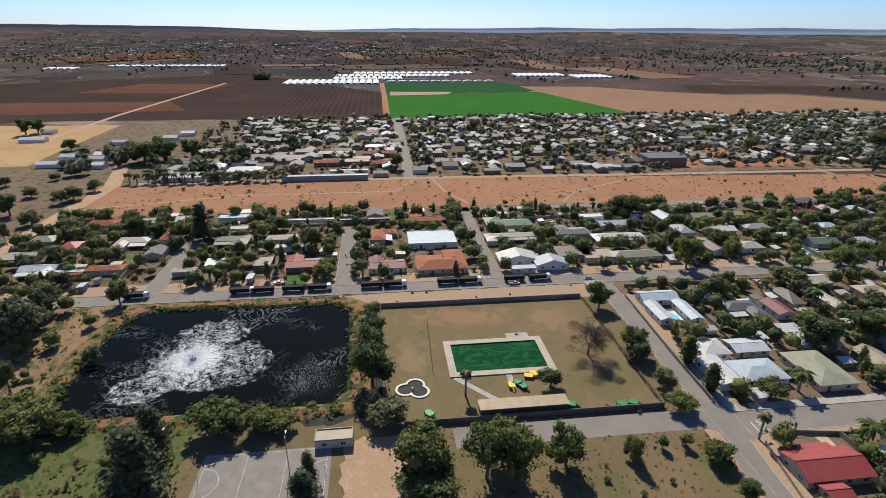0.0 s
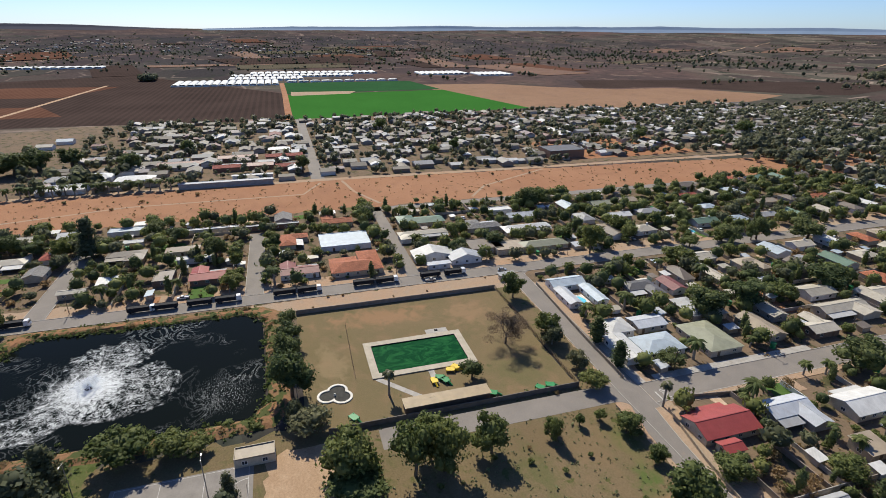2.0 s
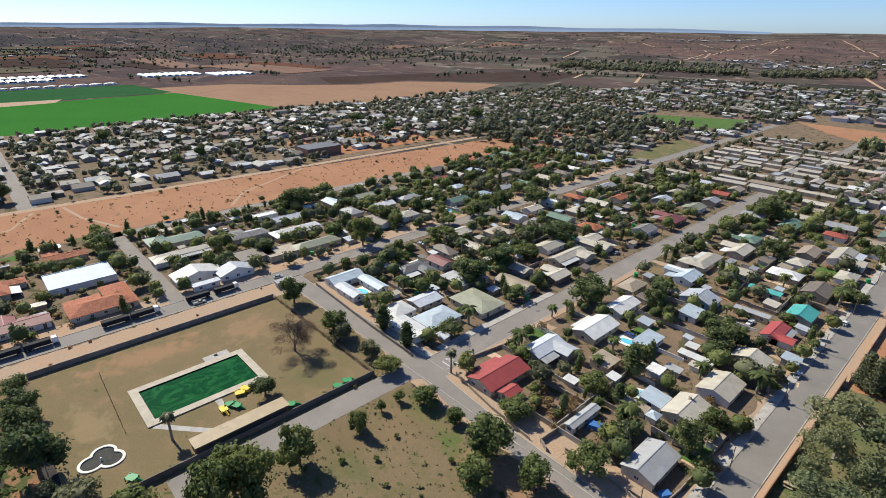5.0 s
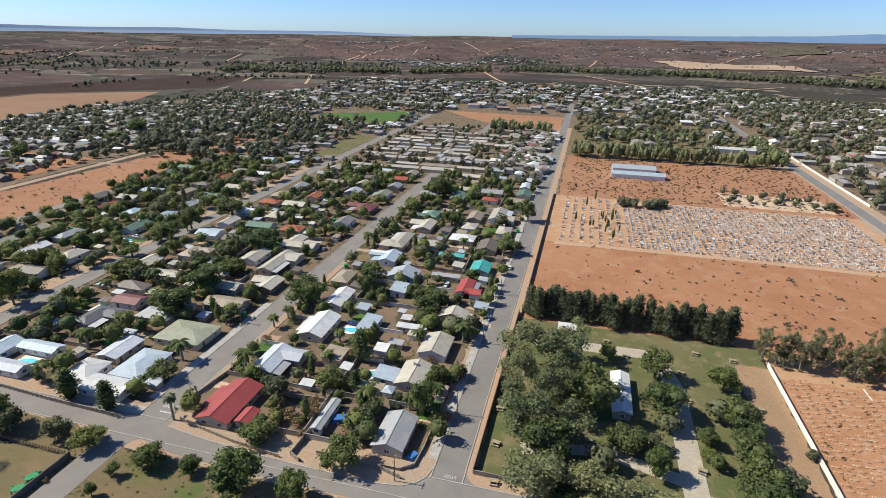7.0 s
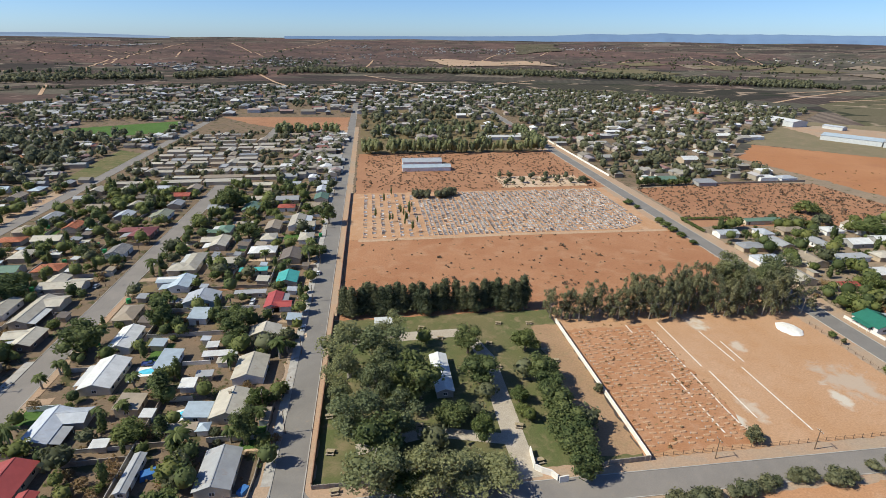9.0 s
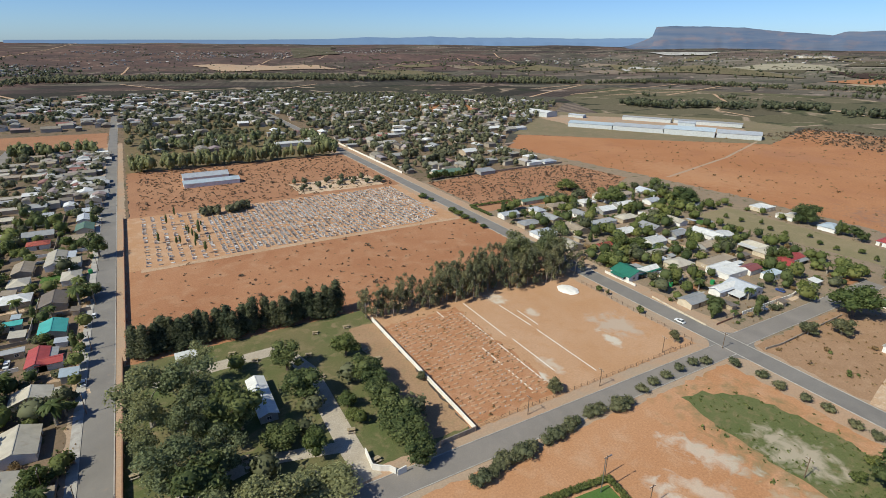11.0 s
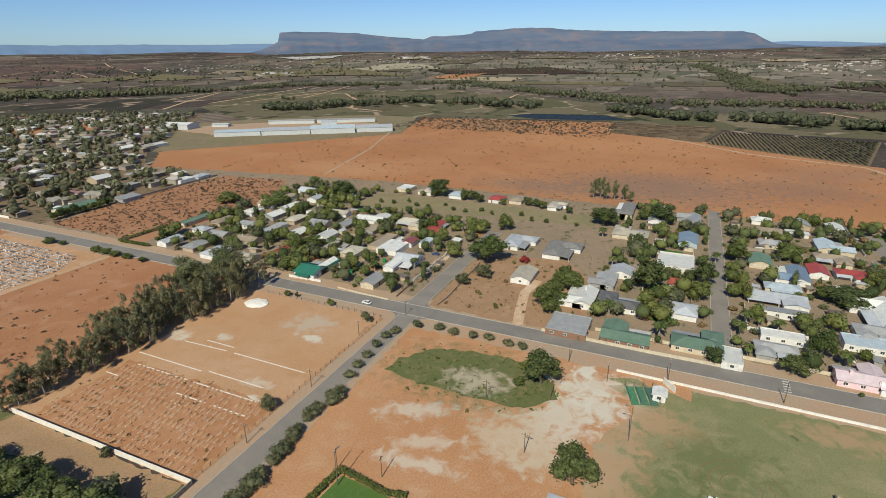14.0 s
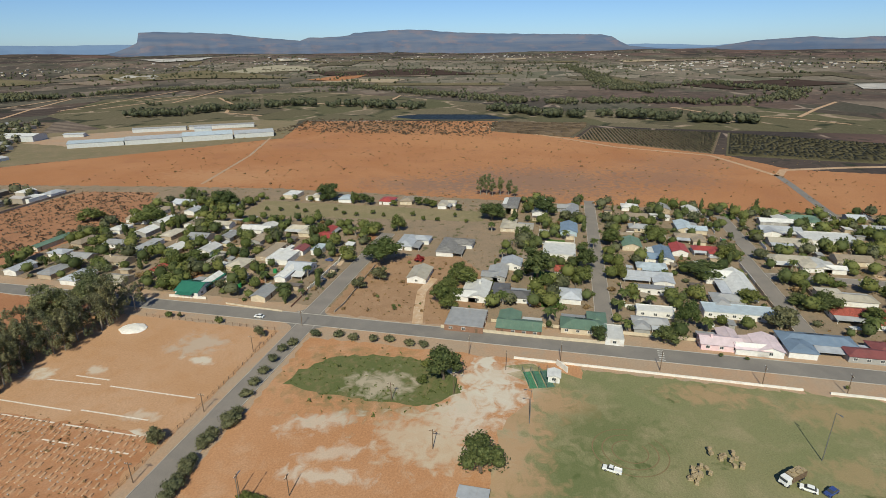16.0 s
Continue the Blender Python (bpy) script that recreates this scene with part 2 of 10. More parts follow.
def patchwork(n, degrees, size, stretch, palette, grain=0.15, warp=60.0):
    """Farm land cut into blocky fields, with tracks and hedges along some of their edges."""
    bent = n.t.nodes.new("ShaderNodeTexNoise")
    bent.inputs["Scale"].default_value, bent.inputs["Detail"].default_value = 0.6 / size, 2.0
    n.link(n.pos, bent.inputs["Vector"])
    push = n.t.nodes.new("ShaderNodeVectorMath")
    push.operation = "MULTIPLY_ADD"
    n.link(bent.outputs["Color"], push.inputs[0])
    push.inputs[1].default_value = (warp, warp, 0)
    n.link(n.pos, push.inputs[2])
    where = n.turned(degrees, (1, stretch, 0), push.outputs[0])
    cell, edge = n.t.nodes.new("ShaderNodeTexVoronoi"), n.t.nodes.new("ShaderNodeTexVoronoi")
    edge.feature = "DISTANCE_TO_EDGE"
    for v in (cell, edge):
        v.inputs["Scale"].default_value, v.inputs["Randomness"].default_value = 1 / size, 0.72
        n.link(where, v.inputs["Vector"])
    pick = n.t.nodes.new("ShaderNodeSeparateColor")
    n.link(cell.outputs["Color"], pick.inputs[0])
    col = n.ramp(pick.outputs[0], *[(k / (len(palette) - 1), c) for k, c in enumerate(palette)])
    strips = n.wave(3.2 / size, "X", n.turned(degrees + 4, (1, 1, 0)), 0.6)
    col = n.mix(n.maths("MULTIPLY", n.ramp(strips, (0.35, 0), (0.65, 1)), n.maths("MULTIPLY", pick.outputs[1], 0.4)), col, tuple(v * 0.72 for v in palette[0]))
    line = n.ramp(edge.outputs["Distance"], (3.0 / size, 1), (6.5 / size, 0))
    which = n.noise(2.2 / size, 2)
    col = n.mix(n.maths("MULTIPLY", line, n.ramp(which, (0.53, 0), (0.58, 0.75))), col, (0.36, 0.27, 0.20))
    col = n.mix(n.maths("MULTIPLY", n.ramp(edge.outputs["Distance"], (5.0 / size, 1), (11.0 / size, 0)), n.ramp(which, (0.40, 0.85), (0.46, 0))), col, (0.035, 0.042, 0.03))
    return n.mix(0.5, col, n.ramp(n.noise(grain, 5), (0.3, 0.6), (0.7, 1.35)), "MULTIPLY")


def far_land():
    n = Nodes("far_land", 0.95, spec=0.0)
    fields = patchwork(n, 12, 210, 1.9, [(0.060, 0.050, 0.045), (0.095, 0.072, 0.058), (0.050, 0.046, 0.040), (0.13, 0.092, 0.070), (0.075, 0.068, 0.052), (0.115, 0.105, 0.075), (0.20, 0.155, 0.115)])
    veld = n.mix(n.ramp(n.noise(0.004, 6, warp=0.8), (0.38, 0), (0.62, 1)), (0.150, 0.094, 0.074), (0.088, 0.064, 0.056))
    veld = n.mix(n.ramp(n.noise(0.012, 7, warp=1.2), (0.57, 0), (0.66, 0.75)), veld, (0.24, 0.165, 0.12))
    veld = n.mix(n.ramp(n.noise(0.05, 6, warp=0.5), (0.52, 0), (0.66, 0.7)), veld, (0.052, 0.050, 0.042))
    col = n.mix(n.ramp(n.noise(0.0011, 3, warp=0.5), (0.50, 0), (0.57, 1)), fields, veld)
    # open hills to the north, ploughed plain to the west, valley farms to the east
    col = n.mix(n.maths("MULTIPLY", n.spot(100, 3300, 2300, 1350, 0, 0.3, 0.002), 0.85), col, veld)
    plain_ = patchwork(n, 96, 260, 2.2, [(0.052, 0.047, 0.049), (0.078, 0.063, 0.060), (0.045, 0.045, 0.047), (0.103, 0.074, 0.065), (0.065, 0.063, 0.056), (0.129, 0.090, 0.072)])
    col = n.mix(n.maths("MULTIPLY", n.spot(-2900, -200, 2100, 3200, 0, 0.4, 0.002), 0.9), col, plain_)
    valley = patchwork(n, -14, 170, 1.8, [(0.135, 0.122, 0.086), (0.195, 0.162, 0.115), (0.112, 0.110, 0.078), (0.245, 0.200, 0.145), (0.145, 0.138, 0.092), (0.31, 0.26, 0.19), (0.160, 0.130, 0.098)])
    col = n.mix(n.maths("MULTIPLY", n.spot(2500, 300, 1500, 2600, 0, 0.4, 0.002), 0.95), col, valley)
    col = n.mix(n.ramp(n.noise(0.03, 5), (0.61, 0), (0.66, 0.6)), col, (0.036, 0.042, 0.034))
    # even bluish tint painted over the land in place of distance haze
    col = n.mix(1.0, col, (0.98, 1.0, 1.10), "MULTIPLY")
    return n.colour(col)


far_ground = far_land()


def field_land(name, *args, **more):
    n = Nodes(name, 0.96, spec=0.0)
    return n.colour(patchwork(n, *args, **more))


valley_land = field_land("valley_land", -24, 125, 1.5, [(0.118, 0.108, 0.066), (0.138, 0.120, 0.080), (0.100, 0.100, 0.060), (0.162, 0.134, 0.094), (0.122, 0.116, 0.070), (0.105, 0.092, 0.064), (0.18, 0.15, 0.105)], grain=0.25, warp=35.0)
river_land = field_land("river_land", 4, 150, 1.3, [(0.050, 0.046, 0.042), (0.066, 0.058, 0.050), (0.046, 0.044, 0.038), (0.074, 0.070, 0.052), (0.056, 0.050, 0.046)], grain=0.25, warp=25.0)


vine_soil = soil("vine_soil", (0.17, 0.125, 0.085), (0.145, 0.112, 0.078), (0.20, 0.15, 0.10), 0.02, 0.8)
vine_soil_green = soil("vine_soil_green", (0.105, 0.095, 0.055), (0.125, 0.108, 0.065), (0.09, 0.086, 0.048), 0.02, 0.8)


def hazed_rock():
    # distance haze is put into the rock's blue and lilac colours
    n = Nodes("hazed_far_mountain", 1.0, spec=0.0)
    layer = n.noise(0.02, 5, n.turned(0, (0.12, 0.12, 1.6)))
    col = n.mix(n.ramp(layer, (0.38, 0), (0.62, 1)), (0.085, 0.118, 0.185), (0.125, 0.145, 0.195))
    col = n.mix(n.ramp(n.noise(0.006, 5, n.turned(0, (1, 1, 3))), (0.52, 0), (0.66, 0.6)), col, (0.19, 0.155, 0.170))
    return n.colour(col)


hazed_mountain = hazed_rock()
# ridges on the horizon: the blue of haze painted as base colour
hazy_ridge = Nodes("hazy_ridge", 1.0, spec=0.0)
hazy_ridge = hazy_ridge.colour(hazy_ridge.mix(hazy_ridge.noise(0.01, 4), (0.13, 0.20, 0.31), (0.15, 0.22, 0.34)))


# northern ridge: paler, with brighter haze painted into its colour
pale_haze_ridge = Nodes("pale_haze_ridge", 1.0, spec=0.0)
pale_haze_ridge = pale_haze_ridge.colour(pale_haze_ridge.mix(pale_haze_ridge.noise(0.01, 4), (0.20, 0.265, 0.36), (0.23, 0.295, 0.39)))


# western hill: distance haze put into its dark blue-grey colour
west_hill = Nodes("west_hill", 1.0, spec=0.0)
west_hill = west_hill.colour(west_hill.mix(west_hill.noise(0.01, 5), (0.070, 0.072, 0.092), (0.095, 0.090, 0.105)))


def tarmac(name, a, b):
    n = Nodes(name, 0.88)
    col = n.mix(n.ramp(n.noise(0.08, 6, warp=0.5), (0.35, 0), (0.65, 1)), a, b)
    col = n.mix(n.ramp(n.cells(0.35, out="Distance"), (0.0, 0.5), (0.04, 0)), col, (0.06, 0.055, 0.05))
    col = n.mix(0.5, col, n.ramp(n.noise(6, 4), (0.3, 0.7), (0.7, 1.2)), "MULTIPLY")
    col = n.mix(n.ramp(n.noise(0.5, 5), (0.62, 0), (0.8, 0.6)), col, (0.33, 0.24, 0.17))
    n.bump(n.noise(20, 3), 0.2, 0.02)
    return n.colour(col)


asphalt = tarmac("asphalt", (0.250, 0.220, 0.192), (0.205, 0.182, 0.161))
asphalt_dark = tarmac("asphalt_dark", (0.228, 0.207, 0.183), (0.185, 0.168, 0.151))
dirt_track = soil("dirt_track", (0.46, 0.32, 0.22), (0.42, 0.27, 0.17), (0.52, 0.39, 0.28), 0.05, 1.0)


def plain(name, c, spread=0.25, scale=0.8, rough=0.85, metal=0.0, stain=None, spec=0.3):
    """Painted or raw surfaces: even colour with soft dirt at two scales."""
    n = Nodes(name, rough, metal, spec)
    lo, hi = tuple(v * (1 - spread) for v in c), tuple(min(1, v * (1 + spread * 0.6)) for v in c)
    col = n.mix(n.ramp(n.noise(scale, 5), (0.32, 0), (0.68, 1)), lo, hi)
    col = n.mix(0.35, col, n.ramp(n.noise(scale * 9, 4), (0.3, 0.75), (0.7, 1.15)), "MULTIPLY")
    if stain:
        col = n.mix(n.ramp(n.noise(scale * 0.6, 6), (0.58, 0), (0.72, 0.7)), col, stain)
    n.bump(n.noise(scale * 12, 3), 0.15, 0.02)
    return n.colour(col)


def sheeting(name, c, rust=(0.30, 0.20, 0.14), amount=0.5, metal=0.0, rough=0.55):
    """Corrugated roof sheets: ribs down the slope, weathered paint, sheet joints."""
    n = Nodes(name, rough, metal, 0.4)
    tint = n.ramp(n.random(), (0, 0.82), (1, 1.12))
    col = n.mix(n.ramp(n.noise(0.35, 6), (0.35, 0), (0.7, 1)), c, tuple(v * 0.78 for v in c))
    col = n.mix(n.ramp(n.noise(0.7, 6, n.turned(0, (1, 0.35, 1), n.obj)), (0.56, 0), (0.75, amount)), col, rust)
    col = n.mix(1.0, col, tint, "MULTIPLY")
    rib = n.wave(1.1, "X", n.obj)
    col = n.mix(0.25, col, n.ramp(rib, (0.2, 0.75), (0.8, 1.1)), "MULTIPLY")
    n.bump(rib, 0.35, 0.05)
    return n.colour(col)


def tiling(name, c):
    n = Nodes(name, 0.8)
    col = n.mix(n.ramp(n.cells(2.6, n.obj), (0.2, 0), (0.8, 1)), tuple(v * 0.75 for v in c), tuple(v * 1.2 for v in c))
    col = n.mix(n.ramp(n.noise(0.4, 5), (0.5, 0), (0.75, 0.6)), col, tuple(v * 0.5 for v in c))
    n.bump(n.wave(1.6, "Y", n.obj), 0.5, 0.08)
    return n.colour(col)


ROOF = {
    "cream": sheeting("roof_cream", (0.50, 0.45, 0.36)),
    "court": sheeting("roof_court", (0.43, 0.38, 0.31), amount=0.4),
    "white": sheeting("roof_white", (0.66, 0.65, 0.62), amount=0.25),
    "grey": sheeting("roof_grey", (0.36, 0.36, 0.36)),
    "silver": sheeting("roof_silver", (0.48, 0.50, 0.53), amount=0.3),
    "dark": sheeting("roof_dark", (0.13, 0.125, 0.125), (0.2, 0.17, 0.15), 0.3),
    "brown": sheeting("roof_brown", (0.20, 0.16, 0.125), (0.3, 0.26, 0.22)),
    "tan": sheeting("roof_tan", (0.36, 0.29, 0.21)),
    "red": sheeting("roof_red", (0.37, 0.068, 0.06), (0.34, 0.10, 0.08), 0.4),
    "maroon": sheeting("roof_maroon", (0.23, 0.075, 0.07), (0.2, 0.12, 0.1), 0.4),
    "green": sheeting("roof_green", (0.14, 0.22, 0.16), (0.26, 0.28, 0.2), 0.5),
    "deep_green": sheeting("roof_deep_green", (0.03, 0.17, 0.115), (0.05, 0.14, 0.1), 0.3),
    "turquoise": sheeting("roof_turquoise", (0.09, 0.44, 0.40), (0.2, 0.4, 0.36), 0.3),
    "blue": sheeting("roof_blue", (0.20, 0.27, 0.36), (0.3, 0.32, 0.34), 0.4),
    "pale_blue": sheeting("roof_pale_blue", (0.46, 0.53, 0.58), amount=0.25),
    "pink": sheeting("roof_pink", (0.72, 0.58, 0.60), (0.7, 0.6, 0.6), 0.3),
    "olive": sheeting("roof_olive", (0.30, 0.30, 0.21), (0.3, 0.28, 0.2), 0.4),
    "terracotta": tiling("tile_terracotta", (0.38, 0.13, 0.065)),
    "red_tile": tiling("tile_red", (0.34, 0.085, 0.06)),
    "grey_tile": tiling("tile_grey", (0.22, 0.21, 0.20)),
}
ROOF_WORD = {"pale_blue": "pale blue", "deep_green": "deep green", "red_tile": "red tiled", "grey_tile": "grey tiled", "silver": "silvery metal", "terracotta": "terracotta tiled"}
WALL = {
    "white": plain("wall_white", (0.72, 0.70, 0.66), 0.12, 0.5, stain=(0.5, 0.42, 0.34)),
    "cream": plain("wall_cream", (0.58, 0.49, 0.36), 0.15, 0.5, stain=(0.42, 0.34, 0.25)),
    "beige": plain("wall_beige", (0.44, 0.35, 0.25), 0.15, 0.5),
    "brick": plain("wall_brick", (0.27, 0.15, 0.10), 0.3, 2.0),
    "grey": plain("wall_grey", (0.34, 0.33, 0.31), 0.15, 0.6),
    "brown": plain("wall_brown", (0.21, 0.15, 0.11), 0.2, 0.6),
    "pale": plain("wall_pale", (0.52, 0.53, 0.52), 0.15, 0.6),
    "pink": plain("wall_pink", (0.75, 0.55, 0.56), 0.1, 0.6),
    "blue": plain("wall_blue", (0.40, 0.50, 0.56), 0.1, 0.6),
}
concrete = plain("concrete", (0.40, 0.37, 0.33), 0.2, 0.4, stain=(0.27, 0.23, 0.19))
concrete_dark = plain("concrete_dark", (0.16, 0.14, 0.12), 0.25, 0.4)
precast = plain("precast_wall", (0.30, 0.25, 0.20), 0.25, 0.5)
whitewash = plain("whitewash", (0.74, 0.70, 0.63), 0.12, 0.5, stain=(0.50, 0.38, 0.28))
plaster_red = plain("plaster_red_brown", (0.30, 0.17, 0.11), 0.2, 0.5)
paint_white = plain("road_paint", (0.55, 0.53, 0.49), 0.3, 2.0)
chalk = plain("chalk_line", (0.72, 0.64, 0.54), 0.3, 1.0)
timber = plain("timber", (0.17, 0.115, 0.075), 0.3, 2.0)
timber_pale = plain("timber_pale", (0.36, 0.29, 0.21), 0.25, 2.0)
steel = plain("steel", (0.35, 0.35, 0.35), 0.2, 2.0, 0.45, 0.8)
stone = plain("grave_stone", (0.42, 0.39, 0.36), 0.35, 0.3, stain=(0.22, 0.18, 0.15))
dark_metal = plain("dark_metal", (0.025, 0.025, 0.028), 0.3, 1.5, 0.85)
rubber = plain("rubber", (0.02, 0.02, 0.02), 0.3, 3.0)
car_white = plain("car_white", (0.75, 0.75, 0.74), 0.04, 1.0, 0.3, spec=0.5)
car_silver = plain("car_silver", (0.42, 0.43, 0.44), 0.05, 1.0, 0.3, 0.6, spec=0.5)
car_blue = plain("car_blue", (0.04, 0.07, 0.22), 0.05, 1.0, 0.3, spec=0.5)
car_black = plain("car_black", (0.025, 0.025, 0.028), 0.1, 1.0, 0.35, spec=0.5)
plastic_green = plain("plastic_green", (0.03, 0.25, 0.08), 0.15, 1.0, 0.5)
plastic_yellow = plain("plastic_yellow", (0.75, 0.52, 0.04), 0.15, 1.0, 0.5)
hay = plain("hay", (0.36, 0.28, 0.17), 0.35, 2.0)
canvas_blue = plain("canvas_blue", (0.05, 0.16, 0.40), 0.2, 1.5)
bark = plain("bark", (0.15, 0.115, 0.085), 0.35, 1.5)
bark_pale = plain("bark_pale", (0.30, 0.26, 0.21), 0.3, 1.5)


def glazing():
    n = Nodes("window_glass", 0.12, spec=0.6)
    return n.colour(n.mix(n.noise(0.6, 3), (0.035, 0.04, 0.045), (0.07, 0.075, 0.08)))


glass = glazing()


def water(name, c, rough=0.08, ripple=1.2, strength=0.25, spec=0.5):
    n = Nodes(name, rough, spec=spec)
    n.bump(n.noise(ripple, 4), strength, 0.15)
    return n.colour(n.mix(n.ramp(n.noise(0.12, 5, warp=1.0), (0.35, 0), (0.7, 1)), c, tuple(v * 1.8 + 0.004 for v in c)) if name != "algae_water" else n.mix(n.ramp(n.noise(0.22, 7, n.turned(20, (1, 0.5, 1)), 0.65, 2.0), (0.46, 0), (0.62, 0.8)), c, (0.020, 0.125, 0.028)))


pool_green = water("algae_water", (0.005, 0.052, 0.011), 0.12, 0.8, 0.05, 0.1)
pool_blue = water("pool_blue", (0.10, 0.42, 0.55), 0.08, 1.5, 0.2)
dam_water = water("dam_water", (0.02, 0.03, 0.045), 0.5, spec=0.0)


def leaf(name, a, b):
    n = Nodes(name, 0.7, spec=0.25)
    col = n.mix(n.ramp(n.island(), (0.05, 0), (0.95, 1)), a, b)
    col = n.mix(1.0, col, n.ramp(n.random(), (0, (0.75, 0.8, 0.8)), (1, (1.25, 1.15, 1.1))), "MULTIPLY")
    n.colour(col)
    thin = n.t.nodes.new("ShaderNodeBsdfTranslucent")
    both = n.t.nodes.new("ShaderNodeMixShader")
    both.inputs[0].default_value = 0.45
    n.link(col, thin.inputs["Color"])
    n.link(n.b.outputs[0], both.inputs[1])
    n.link(thin.outputs[0], both.inputs[2])
    n.link(both.outputs[0], n.t.nodes["Material Output"].inputs["Surface"])
    return n.m


LEAF = {
    "green": leaf("leaf_green", (0.081, 0.110, 0.032), (0.213, 0.248, 0.086)),
    "bright": leaf("leaf_bright", (0.095, 0.125, 0.034), (0.220, 0.240, 0.080)),
    "dark": leaf("leaf_dark", (0.067, 0.093, 0.034), (0.179, 0.212, 0.081)),
    "grey": leaf("leaf_grey_green", (0.095, 0.106, 0.055), (0.231, 0.237, 0.130)),
    "gum": leaf("leaf_gum", (0.137, 0.156, 0.075), (0.299, 0.319, 0.157)),
    "thin": leaf("leaf_thin_gum", (0.135, 0.138, 0.076), (0.290, 0.289, 0.160)),
    "needle": leaf("leaf_needle", (0.069, 0.083, 0.045), (0.174, 0.188, 0.101)),
    "far": leaf("leaf_far", (0.090, 0.101, 0.062), (0.199, 0.208, 0.121)),
    "vine": leaf("leaf_vine", (0.080, 0.074, 0.042), (0.150, 0.135, 0.076)),
    "twig": leaf("leaf_twig", (0.105, 0.080, 0.055), (0.230, 0.175, 0.118)),
    "dry": leaf("leaf_dry", (0.189, 0.131, 0.065), (0.377, 0.275, 0.145)),
    "red": leaf("leaf_red", (0.232, 0.029, 0.029), (0.435, 0.072, 0.072)),
}


# ---- building blocks ----
def mesh_of(name, bm, material):
    me = bpy.data.meshes.new(name)
    bm.to_mesh(me)
    bm.free()
    for m in material if isinstance(material, (list, tuple)) else [material]:
        me.materials.append(m)
    return me


def part(name, bm, material, parent, label=""):
    """One bmesh as one mesh object under a thing or a part."""
    ob = new(name, mesh_of(name, bm, material) if isinstance(bm, bmesh.types.BMesh) else bm)
    ob.parent = parent
    return tagged(ob, label)


def thing(name, bm, material, label, category, group="", kind="", m=None):
    ob = new(name, mesh_of(name, bm, material) if isinstance(bm, bmesh.types.BMesh) else bm)
    if m is not None:
        ob.matrix_basis = m
    return tagged(ob, label, category, group, kind)


def base(name, x, y, rz, label, category, group="", kind=""):
    ob = new(name)
    ob.matrix_basis = pose(x, y, 0, 0, 0, rz)
    return tagged(ob, label, category, group, kind)


def box(bm, x0, x1, y0, y1, z0, z1, index=0):
    vs = [bm.verts.new((x, y, z)) for z in (z0, z1) for x, y in ((x0, y0), (x1, y0), (x1, y1), (x0, y1))]
    for f in ((3, 2, 1, 0), (4, 5, 6, 7), (0, 1, 5, 4), (1, 2, 6, 5), (2, 3, 7, 6), (3, 0, 4, 7)):
        bm.faces.new([vs[k] for k in f]).material_index = index
    return bm


def boxes(*args):
    bm = bmesh.new()
    for a in args:
        box(bm, *a)
    return bm


def tube(bm, a, b, ra, rb, sides=6):
    a, b = Vector(a), Vector(b)
    side = (b - a).orthogonal().normalized()
    up = (b - a).normalized().cross(side)
    rings = []
    for c, r in ((a, ra), (b, rb)):
        rings.append([bm.verts.new(c + (side * math.cos(math.tau * k / sides) + up * math.sin(math.tau * k / sides)) * r) for k in range(sides)])
    for k in range(sides):
        j = (k + 1) % sides
        bm.faces.new((rings[0][k], rings[0][j], rings[1][j], rings[1][k]))
    bm.faces.new(rings[0][::-1])
    bm.faces.new(rings[1])
    return bm


def prism(bm, outline, z0, z1):
    lo, hi = [bm.verts.new((x, y, z0)) for x, y in outline], [bm.verts.new((x, y, z1)) for x, y in outline]
    k = len(outline)
    bm.faces.new(hi)
    bm.faces.new(lo[::-1])
    for i in range(k):
        j = (i + 1) % k
        bm.faces.new((lo[i], lo[j], hi[j], hi[i]))
    bmesh.ops.recalc_face_normals(bm, faces=bm.faces)
    return bm


def rise(x, y):
    """The height of the far land."""
    r = math.hypot(x, y)
    if r < 1500:
        return 0.0
    h = 91 * ((r - 1500) / 3400) ** 1.5 + noise.noise((x * 0.0015, y * 0.0015, 3)) * 10 * min(1, (r - 1500) / 1500)
    if y > 0:  # low broken hills beyond the river
        swell = max(0.0, min(1.0, (r - 2000) / 400, (3900 - r) / 500)) * min(1.0, y / r * 1.6)
        h += swell * (14 * noise.noise((x * 0.0042, y * 0.0042, 9)) - 9 * abs(noise.noise((x * 0.009, y * 0.009, 21))))
    return h


ROADS = [(314, 358, 48, 218), (-372, -240, 655, 768), (-250, -218, 450, 572), (-204, -30, 664, 800), (-418, -400, 238, 380)]  # rectangles kept free of trees and houses
TAKEN = []


CELLS = {}
SEEN = [0, 0]


def free(x, y, gap=0.0):
    """Whether a place is clear of roads and of what already stands there."""
    for n, kept in enumerate((ROADS, TAKEN)):
        while SEEN[n] < len(kept):
            r = kept[SEEN[n]]
            for i in range(int((r[0] - 3) // 40), int((r[1] + 3) // 40) + 1):
                for j in range(int((r[2] - 3) // 40), int((r[3] + 3) // 40) + 1):
                    CELLS.setdefault((i, j), []).append(r)
            SEEN[n] += 1
    return not any(a - gap < x < b + gap and c - gap < y < d + gap for a, b, c, d in CELLS.get((int(x // 40), int(y // 40)), ()))


LEVELS = {}


